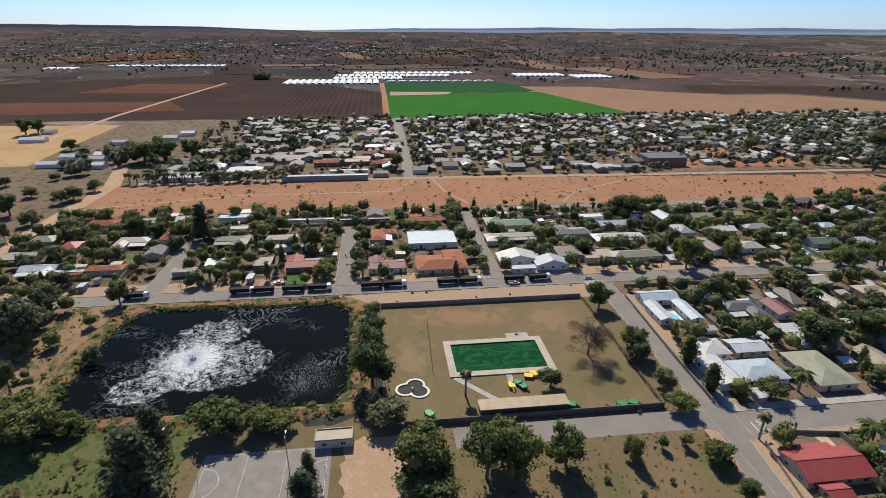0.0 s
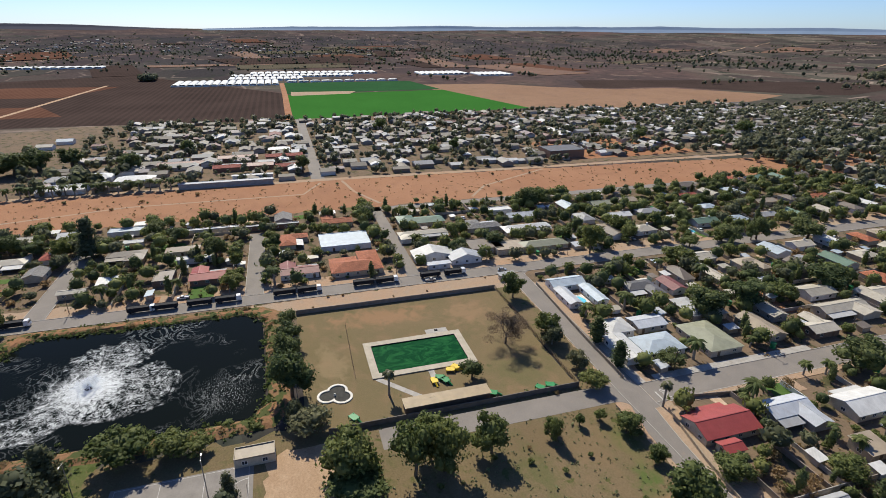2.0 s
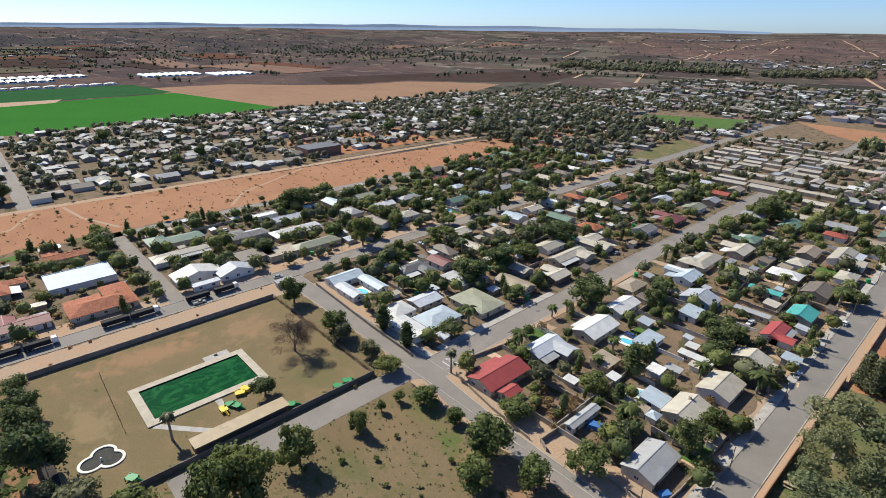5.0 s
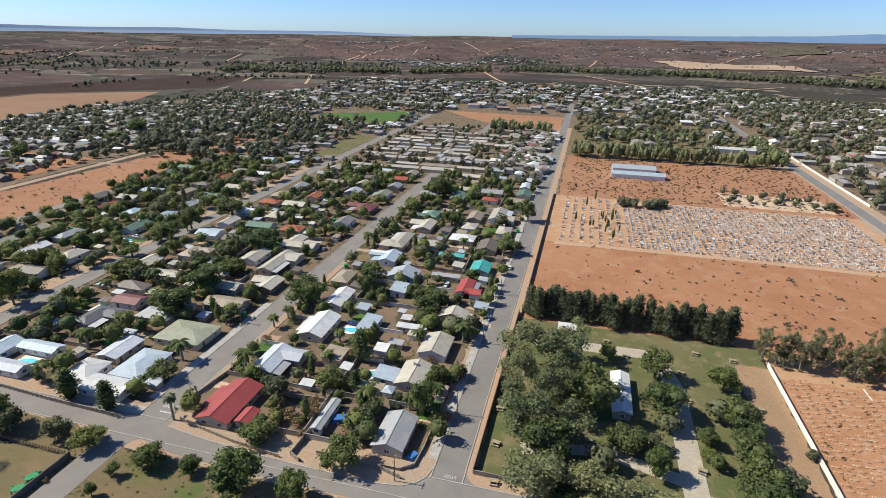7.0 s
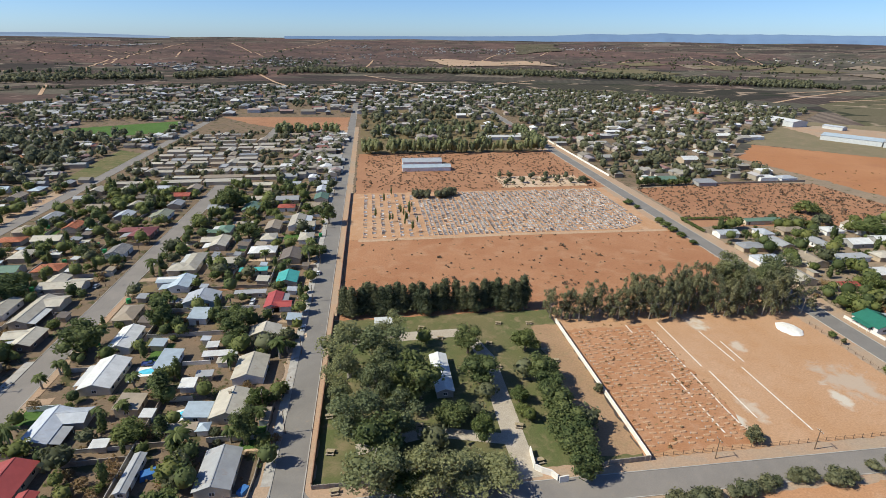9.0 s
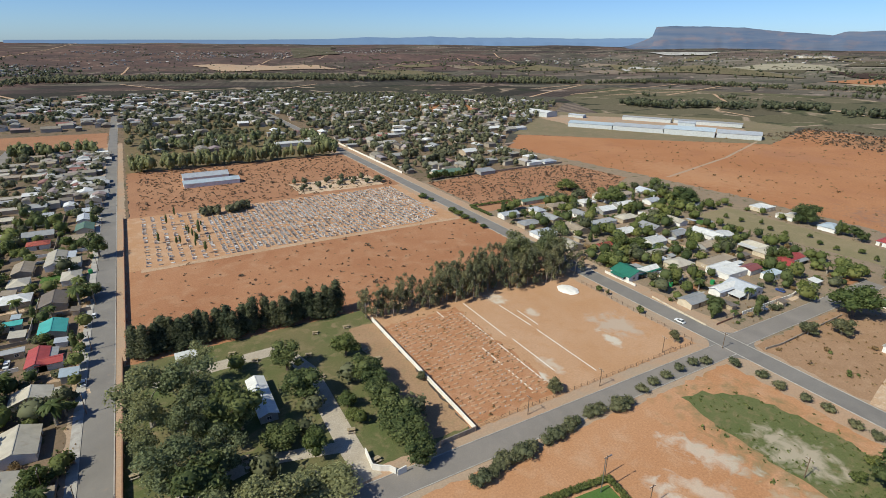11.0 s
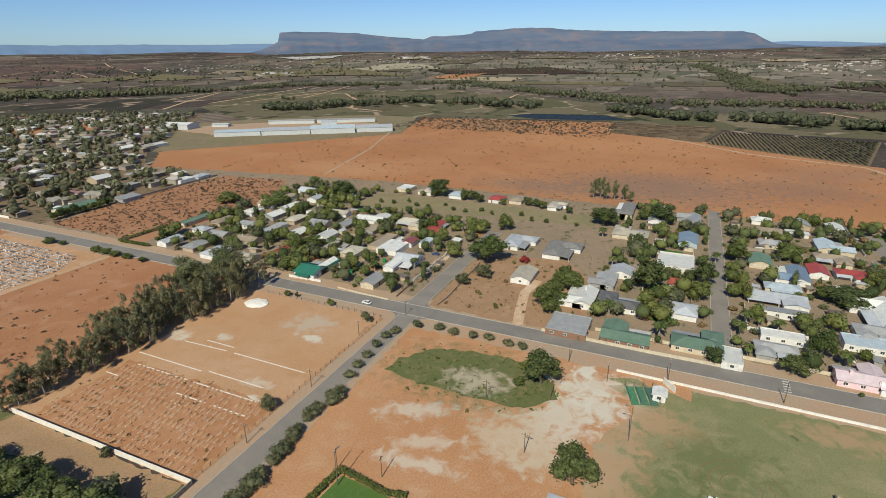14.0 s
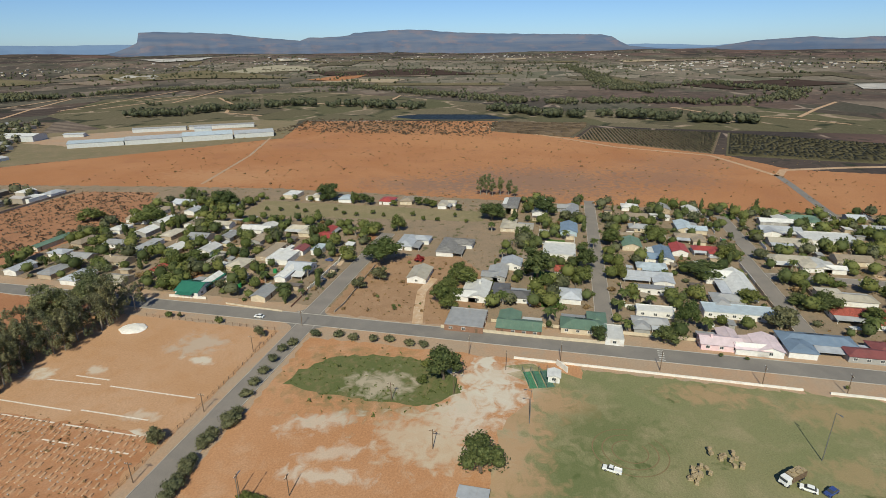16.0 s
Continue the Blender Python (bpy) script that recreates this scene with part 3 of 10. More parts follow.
def sheet(name, outline, z, material, label, category, edge=0.0, seed=1):
    """A flat piece of ground with a slightly ragged edge, laid over the ground."""
    rnd = random.Random(seed)
    LEVELS[round(z, 4)] = LEVELS.get(round(z, 4), -1) + 1
    z += 0.0008 * LEVELS[round(z, 4)]  # no two sheets in one plane
    pts = []
    for i, (x, y) in enumerate(outline):
        u, v = outline[(i + 1) % len(outline)]
        n = max(1, int(math.hypot(u - x, v - y) / (1.6 + edge * 0.8))) if edge else 1
        for k in range(n):
            f = k / n
            pts.append((x + (u - x) * f + rnd.uniform(-edge, edge), y + (v - y) * f + rnd.uniform(-edge, edge)))
    bm = bmesh.new()
    vs = [bm.verts.new((x, y, z)) for x, y in pts]
    for tri in geometry.tessellate_polygon([[Vector((x, y, 0)) for x, y in pts]]):
        a, b, c = (pts[k] for k in tri)
        if (b[0] - a[0]) * (c[1] - a[1]) - (b[1] - a[1]) * (c[0] - a[0]) < 0:
            tri = tri[::-1]
        bm.faces.new([vs[k] for k in tri])
    return thing(name, bm, material, label, category, kind="structure")


def rect(x0, x1, y0, y1):
    return [(x0, y0), (x1, y0), (x1, y1), (x0, y1)]


def road(name, x0, x1, y0, y1, material, label, z=0.07, kerb=True):
    """A straight road with its kerbs as real steps."""
    ROADS.append((x0, x1, y0, y1))
    ob = thing(name, boxes((x0, x1, y0, y1, -0.1, z)), material, label, "road", kind="structure")
    if kerb:
        w = 0.25
        sides = ((x0 - w, x0, y0, y1), (x1, x1 + w, y0, y1)) if y1 - y0 > x1 - x0 else ((x0, x1, y0 - w, y0), (x0, x1, y1, y1 + w))
        for s in sides:
            part("kerb", boxes((*s, -0.1, z + 0.13)), concrete, ob)
    return ob


def ribbon(name, pts, width, z, material, label, category="track"):
    """A track along a line, following the far land."""
    bm = bmesh.new()
    prev = None
    fine = []
    for (x, y), (u, v) in zip(pts, pts[1:]):
        n = max(1, int(math.hypot(u - x, v - y) / 60))
        fine += [(x + (u - x) * k / n, y + (v - y) * k / n) for k in range(n)]
    fine.append(pts[-1])
    for i, (x, y) in enumerate(fine):
        a, b = fine[max(0, i - 1)], fine[min(len(fine) - 1, i + 1)]
        d = Vector((b[0] - a[0], b[1] - a[1])).normalized() * width / 2
        far = math.hypot(x, y)
        w = [bm.verts.new((x - d.y * s, y + d.x * s, rise(x, y) + z + (0.5 if far > 1500 else 0))) for s in (1, -1)]
        if prev:
            bm.faces.new((prev[0], prev[1], w[1], w[0]))
        prev = w
    bmesh.ops.recalc_face_normals(bm, faces=bm.faces)
    return thing(name, bm, material, label, category, kind="structure")


def fence_wall(pts, h, t, material, label, name="boundary_wall", posts=0.0, group="boundary walls"):
    """A garden or yard wall of straight runs; posts: their spacing."""
    ob = base(name, 0, 0, 0, label, "wall", group)
    for (x, y), (u, v) in zip(pts, pts[1:]):
        L, a = math.hypot(u - x, v - y), math.degrees(math.atan2(v - y, u - x))
        run = part("wall_run", boxes((0, L, -t / 2, t / 2, -0.1, h), (0, L, -t / 2 - 0.03, t / 2 + 0.03, h, h + 0.06)), material, ob)
        run.matrix_basis = pose(x, y, 0, 0, 0, a)
        if posts:
            me = mesh_of("post", boxes((-0.14, 0.14, -t / 2 - 0.08, t / 2 + 0.08, -0.1, h + 0.16)), material)
            for k in range(int(L / posts) + 1):
                p = part("post", me, None, ob)
                p.matrix_basis = pose(x, y, 0, 0, 0, a) @ pose(k * posts, 0, 0)
    return ob


# ---- the land ----
def land():
    rings = [0, 60, 150, 300, 500, 750, 1000, 1250, 1500] + [1500 + 3400 * (k / 64) for k in range(1, 65)]
    sides = 360
    bm = bmesh.new()
    prev = None
    for r in rings:
        if r == 0:
            ring = [bm.verts.new((0, 0, -0.02))]
        else:
            ring = [bm.verts.new((r * math.cos(math.tau * k / sides), r * math.sin(math.tau * k / sides), rise(r * math.cos(math.tau * k / sides), r * math.sin(math.tau * k / sides)) - 0.02)) for k in range(sides)]
        if prev:
            for k in range(sides):
                j = (k + 1) % sides
                bm.faces.new((prev[0], ring[k], ring[j]) if len(prev) == 1 else (prev[k], ring[k], ring[j], prev[j]))
        prev = ring
    for f in bm.faces:
        f.normal_update()
        if f.normal.z < 0:
            f.normal_flip()
        f.smooth = True
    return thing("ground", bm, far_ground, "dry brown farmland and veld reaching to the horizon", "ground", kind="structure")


land()


def mountain(name, material, label, profile, r, foot, depth, seed):
    """A far range: profile rows of bearing and height above the foot; sloping flanks and a rough top."""
    rnd = random.Random(seed)
    bm = bmesh.new()
    prev = None
    for i in range(len(profile) - 1):
        (a, h), (b, k) = profile[i], profile[i + 1]
        n = max(1, int(abs(b - a) / 0.25))
        for s in range(n + (i == len(profile) - 2)):
            f = s / n
            ang, top = radians(a + (b - a) * f), h + (k - h) * f
            top = max(1.0, top + noise.noise((ang * 60, 0, seed)) * min(5.0, top * 0.05))
            gully = noise.noise((a + (b - a) * f, 0, seed)) * depth * 0.15
            col = []
            for d, z in ((-1.0 + gully / depth, 0.0), (-0.55 + gully / depth, 0.42 * top), (-0.3, 0.62 * top), (-0.22, 0.97 * top), (0.0, top), (0.4, top * 0.98)):
                q = r + d * depth
                col.append(bm.verts.new((q * math.cos(ang), q * math.sin(ang), foot + z)))
            if prev:
                for u in range(len(col) - 1):
                    bm.faces.new((prev[u], col[u], col[u + 1], prev[u + 1]))
            prev = col
    bmesh.ops.recalc_face_normals(bm, faces=bm.faces)
    for f in bm.faces:
        f.smooth = True
    return thing(name, bm, material, label, "mountain", kind="structure")


# the far ranges carry the haze of distance in their materials
mountain("backdrop_mesa", hazed_mountain, "flat-topped sandstone mesa range, distance haze painted in blue", [(44.5, 2), (42.4, 30), (41.2, 66), (40.5, 96), (40.25, 166), (39.0, 172), (35.8, 168), (33.0, 158), (29.6, 128), (27.2, 112), (26.4, 108), (25.6, 128), (22.4, 136), (21.6, 148), (21.2, 164), (18.2, 178), (16.8, 186), (14.0, 184), (12.4, 168), (8.0, 152), (2.5, 142), (-3.0, 134), (-4.0, 116), (-4.8, 78), (-5.6, 46), (-8.0, 28), (-12.0, 8)], 4820, 64, 420, 3)
mountain("backdrop_hills_south", hazed_mountain, "low dark hills beyond the plain, haze in their colour", [(-9.0, 8), (-13.0, 34), (-16.0, 76), (-19.0, 92), (-20.2, 98), (-22.5, 84), (-27.0, 100), (-36.0, 104), (-44.0, 60), (-56.0, 20)], 4840, 62, 380, 5)
mountain("backdrop_ridge_east", hazy_ridge, "distant ridge on the horizon, painted pale haze blue", [(98.0, 22), (88.0, 30), (80.0, 34), (72.0, 44), (68.0, 62), (65.0, 58), (62.0, 70), (59.0, 64), (52.0, 66), (47.0, 60), (42.0, 66), (36.0, 60), (28.0, 44), (18.0, 30)], 4880, 82, 160, 7)
mountain("backdrop_ridge_valley", hazy_ridge, "hills far down the valley, painted pale haze blue", [(0.0, 30), (-4.0, 40), (-7.0, 46), (-10.0, 40), (-13.0, 28), (-15.0, 44), (-18.0, 48), (-22.0, 30)], 4890, 78, 160, 13)
mountain("backdrop_ridge_north", pale_haze_ridge, "distant hills low on the horizon, painted haze blue", [(186.0, 10), (178.0, 30), (170.0, 32), (163.0, 44), (158.0, 36), (151.0, 44), (147.0, 40), (143.0, 48), (137.0, 38), (130.0, 44), (124.0, 30), (116.0, 34), (108.0, 14)], 4885, 82, 160, 9)
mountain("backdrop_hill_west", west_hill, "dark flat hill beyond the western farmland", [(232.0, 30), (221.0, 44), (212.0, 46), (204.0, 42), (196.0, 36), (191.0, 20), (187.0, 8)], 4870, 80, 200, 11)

# fields and open land, by stretch
sheet("field_ploughed", [(-717, -457), (-724, -263), (-700, 12), (-1010, 12), (-1475, -323), (-1216, -753)], 0.03, ploughed, "dark brown ploughed farm field", "field")
sheet("field_ploughed_red", [(-777, -492), (-807, -268), (-913, -326), (-906, -569)], 0.06, ploughed_red, "reddish strip of ploughed field", "field")
sheet("field_ploughed_red.001", [(-1043, -531), (-1026, -336), (-1196, -287), (-1208, -481)], 0.06, ploughed_red, "reddish strip of ploughed field", "field")
sheet("field_green", [(-712, 16), (-735, 355), (-1010, 300), (-985, 16)], 0.05, green_crop, "bright green irrigated crop field", "field")
sheet("field_green_far", [(-1000, 16), (-1022, 300), (-1200, 280), (-1207, 16)], 0.05, green_crop_dark, "dark green irrigated crop field", "field")
sheet("field_fallow", [(-970, 22), (-1030, 23), (-1021, 138), (-982, 123)], 0.08, verge_soil, "bare strip in the green field", "field")
sheet("field_orange_north", [(-1116, 261), (-1099, 434), (-1007, 527), (-939, 629), (-936, 749), (-855, 821), (-776, 868), (-718, 741), (-709, 604), (-711, 470), (-747, 346)], 0.03, soil("tan_field", (0.255, 0.150, 0.092), (0.29, 0.175, 0.110), (0.21, 0.128, 0.082), 0.008, 0.5), "bare orange field beyond the houses", "field")
sheet("field_dark_north", [(-976, 587), (-1131, 649), (-1073, 938), (-934, 1231), (-837, 1262), (-746, 991), (-796, 903), (-872, 837), (-955, 765), (-958, 642)], 0.05, ploughed, "dark fallow farm field", "field")
sheet("farm_yards", [(-287, -201), (-476, -314), (-515, -308), (-685, -305), (-702, -235), (-618, -201), (-458, -200), (-408, -190), (-370, -198), (-303, -194)], 0.028, yard_soil, "dry sandy ground of the farm yards", "yard", 1.5)
sheet("factory_ground", [(415, 553), (548, 668), (600, 720), (700, 640), (800, 520), (806, 415), (700, 372), (638, 354), (520, 452)], 0.04, soil("factory_soil", (0.215, 0.175, 0.112), (0.185, 0.160, 0.098), (0.27, 0.20, 0.135), 0.02, 0.8), "dry grass ground round the factory", "ground", 2.0)
sheet("factory_yard", [(540, 600), (528, 570), (640, 395), (670, 385), (720, 440), (690, 580), (600, 670), (545, 660)], 0.045, verge_soil, "pale dirt yard round the factory", "yard", 2.0)
sheet("field_stubble", [(-476, -314), (-477, -293), (-554, -299), (-685, -304), (-691, -441)], 0.04, wheat_stubble, "pale yellow stubble field", "field")
sheet("veld_strip", [(-407, -205), (-334, -185), (-331, 120), (-326, 300), (-318, 420), (-318, 560), (-392, 560), (-384, 412), (-397, 205), (-406, 29)], 0.04, veld_soil, "open strip of bare red veld between suburbs", "veld", 1.5)
sheet("suburb_ground", rect(-334, -190, -260, 420), 0.02, yard_soil, "sandy yards and plots of the suburb", "yard")
sheet("suburb_ground_east", rect(-190, -14, 95, 420), 0.025, yard_soil, "sandy yards and plots of the suburb", "yard")
sheet("suburb_ground_west", rect(-715, -406, -240, 560), 0.02, yard_soil, "sandy yards and plots of the far suburb", "yard")
sheet("suburb_ground_south", [(188, -330), (398, -330), (398, 230), (350, 560), (188, 560)], 0.02, soil("village_soil", (0.245, 0.19, 0.138), (0.29, 0.215, 0.152), (0.20, 0.17, 0.122), 0.04, 1.0, (0.10, 0.10, 0.05), 0.16, 0.6), "sandy yards and plots of the suburb", "yard")
sheet("town_ground_east", [(194, 386), (348, 392), (346, 478), (412, 556), (556, 660), (720, 800), (650, 950), (480, 1120), (194, 1240)], 0.031, yard_soil, "sandy yards of the town east of the main road", "yard")
sheet("town_plot_red", [(404, 880), (560, 905), (548, 800), (440, 790)], 0.05, plain_soil, "bare orange plot in the town", "plot", 2.0)
sheet("town_ground", [(-720, 420), (-14, 420), (-14, 520), (200, 520), (420, 560), (520, 760), (420, 1150), (-60, 1350), (-460, 1330), (-640, 860)], 0.015, yard_soil, "sandy ground of the town", "yard")
sheet("veld_east", [(384, 300), (392, 234), (391, 68), (388, 10), (397, -193), (398, -330), (520, -420), (545, -208), (608, -166), (718, -3), (846, 100), (801, 402), (637, 353), (420, 545), (356, 480), (370, 404)], 0.035, east_soil, "wide plain of bare orange earth", "veld", 2.0)
sheet("vineyard_dark", [(838, 108), (843, -39), (800, -37), (700, -14), (740, 96)], 0.06, vineyard, "dark vineyard rows on the valley side", "vineyard")
sheet("vineyard_rows", [(798, -40), (776, -204), (612, -157), (692, -18)], 0.06, vine_soil, "vineyard with pale rows", "vineyard")
sheet("vineyard_far", [(775, -212), (690, -420), (585, -300), (606, -168)], 0.06, vine_soil_green, "green-brown vineyard", "vineyard")
sheet("valley_fields", [(860, 120), (810, 410), (650, 620), (800, 900), (1180, 1100), (1420, 700), (1180, 250), (1000, 0), (1150, -330), (900, -520), (790, -400), (800, -124)], 0.025, valley_land, "patchwork of grey-green vineyards and fields along the river", "field")
sheet("valley_field_dark", [(-900, 1120), (-460, 1360), (300, 1250), (700, 960), (980, 1120), (760, 1280), (480, 1410), (250, 1470), (-300, 1460), (-800, 1250)], 0.045, river_land, "dark vineyards beyond the town", "field")
sheet("dam", [(875, 284), (917, 247), (931, 130), (886, 87), (859, 138), (850, 229)], 0.1, dam_water, "small dark farm dam", "dam")
sheet("waste_ground", [(-213, -330), (-130, -330), (-130, -105), (-213, -105)], 0.022, soil("waste_soil", (0.30, 0.19, 0.12), (0.22, 0.15, 0.10), (0.15, 0.13, 0.075), 0.03, 1.0, (0.07, 0.085, 0.035), 0.12, 0.54), "weedy waste ground with bare orange soil", "ground", 2.0)
sheet("weed_ground", [(-134, -330), (-60, -330), (-60, -56), (-134, -56)], 0.024, soil("weed_soil", (0.085, 0.115, 0.035), (0.125, 0.12, 0.055), (0.20, 0.15, 0.09), 0.05, 1.0, (0.06, 0.085, 0.025), 0.25, 0.52), "weedy green ground beside the court", "grass", 2.0)
sheet("camp_ground", rect(-130, -30, -140, 92), 0.02, rough_grass, "dry rough grass and weeds", "grass", 2.0)
sheet("verge_north", rect(-212, -199.5, -20, 92), 0.03, verge_soil, "pale orange dirt verge", "verge", 0.8)
sheet("verge_road", rect(-232, -222, -300, 420), 0.03, verge_soil, "pale dirt verge of the truck road", "verge", 0.6)
sheet("verge_avenue", rect(-33.5, -16, 106, 700), 0.03, verge_soil, "pale dirt verge of the avenue", "verge", 0.6)
sheet("verge_cross_road", rect(-200, 180, 91, 109), 0.028, verge_soil, "sandy verge of the road", "verge", 0.5)
sheet("verge_main_road", rect(170, 198, -320, 700), 0.03, verge_soil, "orange dirt verge of the main road", "verge", 0.6)
sheet("yard_lawn", rect(-199, -126, -2, 84), 0.04, dry_lawn, "dry brown lawn of the swimming pool yard", "lawn")
sheet("verge_pool_yard", rect(-199, -120, 84.5, 95), 0.032, rough_grass, "dry grass verge outside the pool yard", "verge", 0.8)
sheet("park_grass", rect(-18.6, 71, 108, 196), 0.03, lawn, "patchy green park lawn", "lawn", 0.5)
sheet("open_field", rect(-17.2, 180, 196, 290), 0.035, red_soil, "bare orange open field with scattered scrub", "veld", 1.0)
sheet("cemetery_ground", rect(-16.8, 176, 289, 386), 0.045, lot_soil, "pale orange cemetery ground", "ground", 0.8)
sheet("north_grounds", rect(-14, 180, 530, 980), 0.032, rough_grass, "dry grass grounds beside the main road", "grass", 1.0)
sheet("cemetery_pale_plot", rect(100, 168, 393, 428), 0.052, pale_dust, "pale sandy plot with a few trees", "plot", 1.0)
sheet("open_field_far", rect(-14, 180, 386, 530), 0.035, veld_soil, "scrubby red open land behind the cemetery", "veld", 1.0)
sheet("burial_lot", rect(72, 174, 108, 196), 0.05, burial_soil, "flattened orange sand of the new burial lot", "ground", 0.5)
sheet("grave_rows_ground", rect(73, 108, 110, 178), 0.06, grave_soil, "red sand with rows of new graves", "ground", 1.2)
sheet("park_side_lane", rect(60, 71.5, 110, 183), 0.06, soil("lane_soil", (0.35, 0.225, 0.140), (0.31, 0.20, 0.12), (0.27, 0.20, 0.115), 0.05, 1.0, (0.12, 0.12, 0.055), 0.12, 0.66), "orange sand lane beside the cemetery wall", "lane", 0.6)
sheet("showground_sand", [(-24, 93), (172, 93), (172, -12), (110, -20), (60, -40), (-24, -40)], 0.04, show_soil, "orange sand of the showground", "ground", 1.0)
sheet("field_edge", rect(40, 171, -335, -6), 0.032, sports_lawn, "dry grass edge of the sports field", "lawn", 1.0)
sheet("basin", [(141.0, 87.7), (149.4, 86.6), (159.9, 78.1), (164.8, 64.2), (164.8, 46.6), (157.2, 31.2), (147.9, 27.4), (138.1, 37.6), (137.6, 48.9), (137.2, 62.4), (138.4, 78.0)], 0.055, basin_grass, "grassy dry basin with a bleached middle", "grass", 1.0)
sheet("sports_field", [(169.5, 12.6), (167.0, 1.3), (168.6, -106.6), (167.1, -154.6), (98.5, -106.0), (74.1, 8.4), (105.9, 11.5), (122.5, 12.0), (144.7, 5.7)], 0.05, sports_lawn, "patchy dry green sports field", "lawn", 4.0)
sheet("dirt_block", [(192, 30), (192, 96), (262, 96), (270, 50), (240, 28)], 0.045, soil("plot_soil", (0.335, 0.210, 0.130), (0.30, 0.185, 0.112), (0.38, 0.25, 0.16), 0.05, 1.2, (0.16, 0.13, 0.07), 0.2, 0.68), "vacant plot of red sand", "plot", 1.0)
sheet("field_south_east", [(201, 380), (280, 390), (354, 381), (362, 316), (298, 282), (200, 291)], 0.04, veld_soil, "vacant red scrub field", "veld", 1.0)
sheet("green_strip", [(318, 215), (335, 48), (358, 48), (356, 218)], 0.05, soil("strip_grass", (0.25, 0.205, 0.125), (0.21, 0.185, 0.105), (0.29, 0.23, 0.15), 0.03, 1.4, (0.12, 0.125, 0.055), 0.1, 0.66), "long dry grass strip with small trees", "lawn", 1.0)
sheet("town_sports_green", [(-375, 707), (-251, 770), (-236, 680), (-293, 650)], 0.06, bright_lawn, "bright green town sports field", "lawn")
sheet("town_grass", [(-245, 450), (-250, 570), (-222, 550), (-217, 450)], 0.06, lawn, "dull green grass field", "lawn")
sheet("town_red_land", [(-206, 804), (-30, 790), (-30, 680), (-74, 660), (-159, 740)], 0.06, veld_soil, "bare red land in the town", "veld", 2.0)
sheet("hall_ground", [(-418, 240), (-418, 380), (-500, 380), (-500, 240)], 0.05, red_soil, "bare red ground by the hall", "plot", 1.5)

# roads
road("road_trucks", -222, -213, -330, 760, asphalt, "grey tarred street with a line of parked trucks")
road("road_cross", -212, 181, 95.5, 103.5, asphalt, "wide worn grey tar road along the blocks", 0.072)
road("road_suburb", -121, -111.5, 104, 720, asphalt, "worn pinkish grey suburban street")
road("road_avenue", -29.2, -21.0, 103.6, 980, asphalt_dark, "long straight tarred avenue", 0.076)
road("road_main", 181, 190, -330, 900, asphalt_dark, "dark tarred main road", 0.074)
road("road_continue", 190.2, 300, 97.5, 105.5, asphalt, "side street with a paved corner")
road("road_village", 198, 400, -26, -19, asphalt, "narrow tarred village street")
road("road_village_south", 198, 300, -104, -96, asphalt, "wide tarred village street")
road("road_village_bend", 300, 376, -111, -103, asphalt, "wide tarred village street")
road("road_village_cross", 270, 277, -260, -104.5, asphalt, "tarred cross street")
road("street_north", -300, -222.2, -22.5, -15, asphalt, "short dead-end suburban street")
road("street_north.001", -330, -222.2, 49.5, 56, asphalt, "narrow suburban street", kerb=False)
road("street_north.002", -310, -222.2, -106, -98, asphalt, "suburban street with cracked tar")
road("street_far_suburb", -711, -406, 18, 28, asphalt, "long straight street through the far suburb", kerb=False)
road("street_edge", -330, -322, 40, 300, asphalt, "street along the veld", kerb=False)
ribbon("track_west", [(-210, -196), (-282, -198), (-406, -196), (-470, -215)], 11, 0.05, dirt_track, "wide pale dirt road", "track")
ribbon("track_farm", [(-554, -340), (-767, -342), (-1220, -316)], 7, 0.09, dirt_track, "pale farm track between fields")
ribbon("track_green_field", [(-711, 11), (-985, 12), (-1207, 10)], 9, 0.09, red_soil, "red farm track beside the green field")
ribbon("track_strip", [(-398, 420), (-402, 205), (-408, 30), (-409, -180)], 7, 0.08, verge_soil, "sandy track along the veld strip")
ribbon("track_strip.001", [(-402, 40), (-370, 45), (-338, 58)], 2.2, 0.08, verge_soil, "footpath across the veld")
ribbon("track_strip.002", [(-350, -190), (-372, -100), (-372, 10), (-400, 24)], 2.2, 0.08, verge_soil, "footpath across the veld")
ribbon("track_strip.003", [(-395, 205), (-360, 140), (-336, 122)], 2.0, 0.08, verge_soil, "footpath across the veld")
ribbon("track_plain", [(395, 300), (520, 330), (640, 372)], 3, 0.07, verge_soil, "pale track over the orange plain")
ribbon("track_plain.001", [(388, -181), (430, -183), (478, -186), (512, -187)], 6, 0.09, asphalt_dark, "narrow tarred road over the plain")
ribbon("track_plain.002", [(512, -187), (540, -200), (562, -262), (580, -330)], 7, 0.09, dirt_track, "pale dirt road over the plain")
ribbon("track_plain.003", [(512, -187), (560, -170), (604, -152), (640, -60), (700, 6), (790, 120)], 5, 0.09, dirt_track, "pale dirt road along the vineyards")
ribbon("track_cemetery", [(-10, 287), (80, 289), (176, 287)], 3.5, 0.08, dirt_track, "pale track along the cemetery edge")
ribbon("track_park", [(-10.2, 179.7), (33.8, 181.0), (38.0, 162.0), (37.7, 136.8), (37.5, 117.1), (38.3, 104.8)], 6.5, 0.07, gravel, "pale gravel drive through the park", "path")
ribbon("track_park.001", [(-7.8, 120.7), (13.6, 125.9), (38.0, 119.3)], 4.5, 0.065, gravel, "pale gravel path in the park", "path")
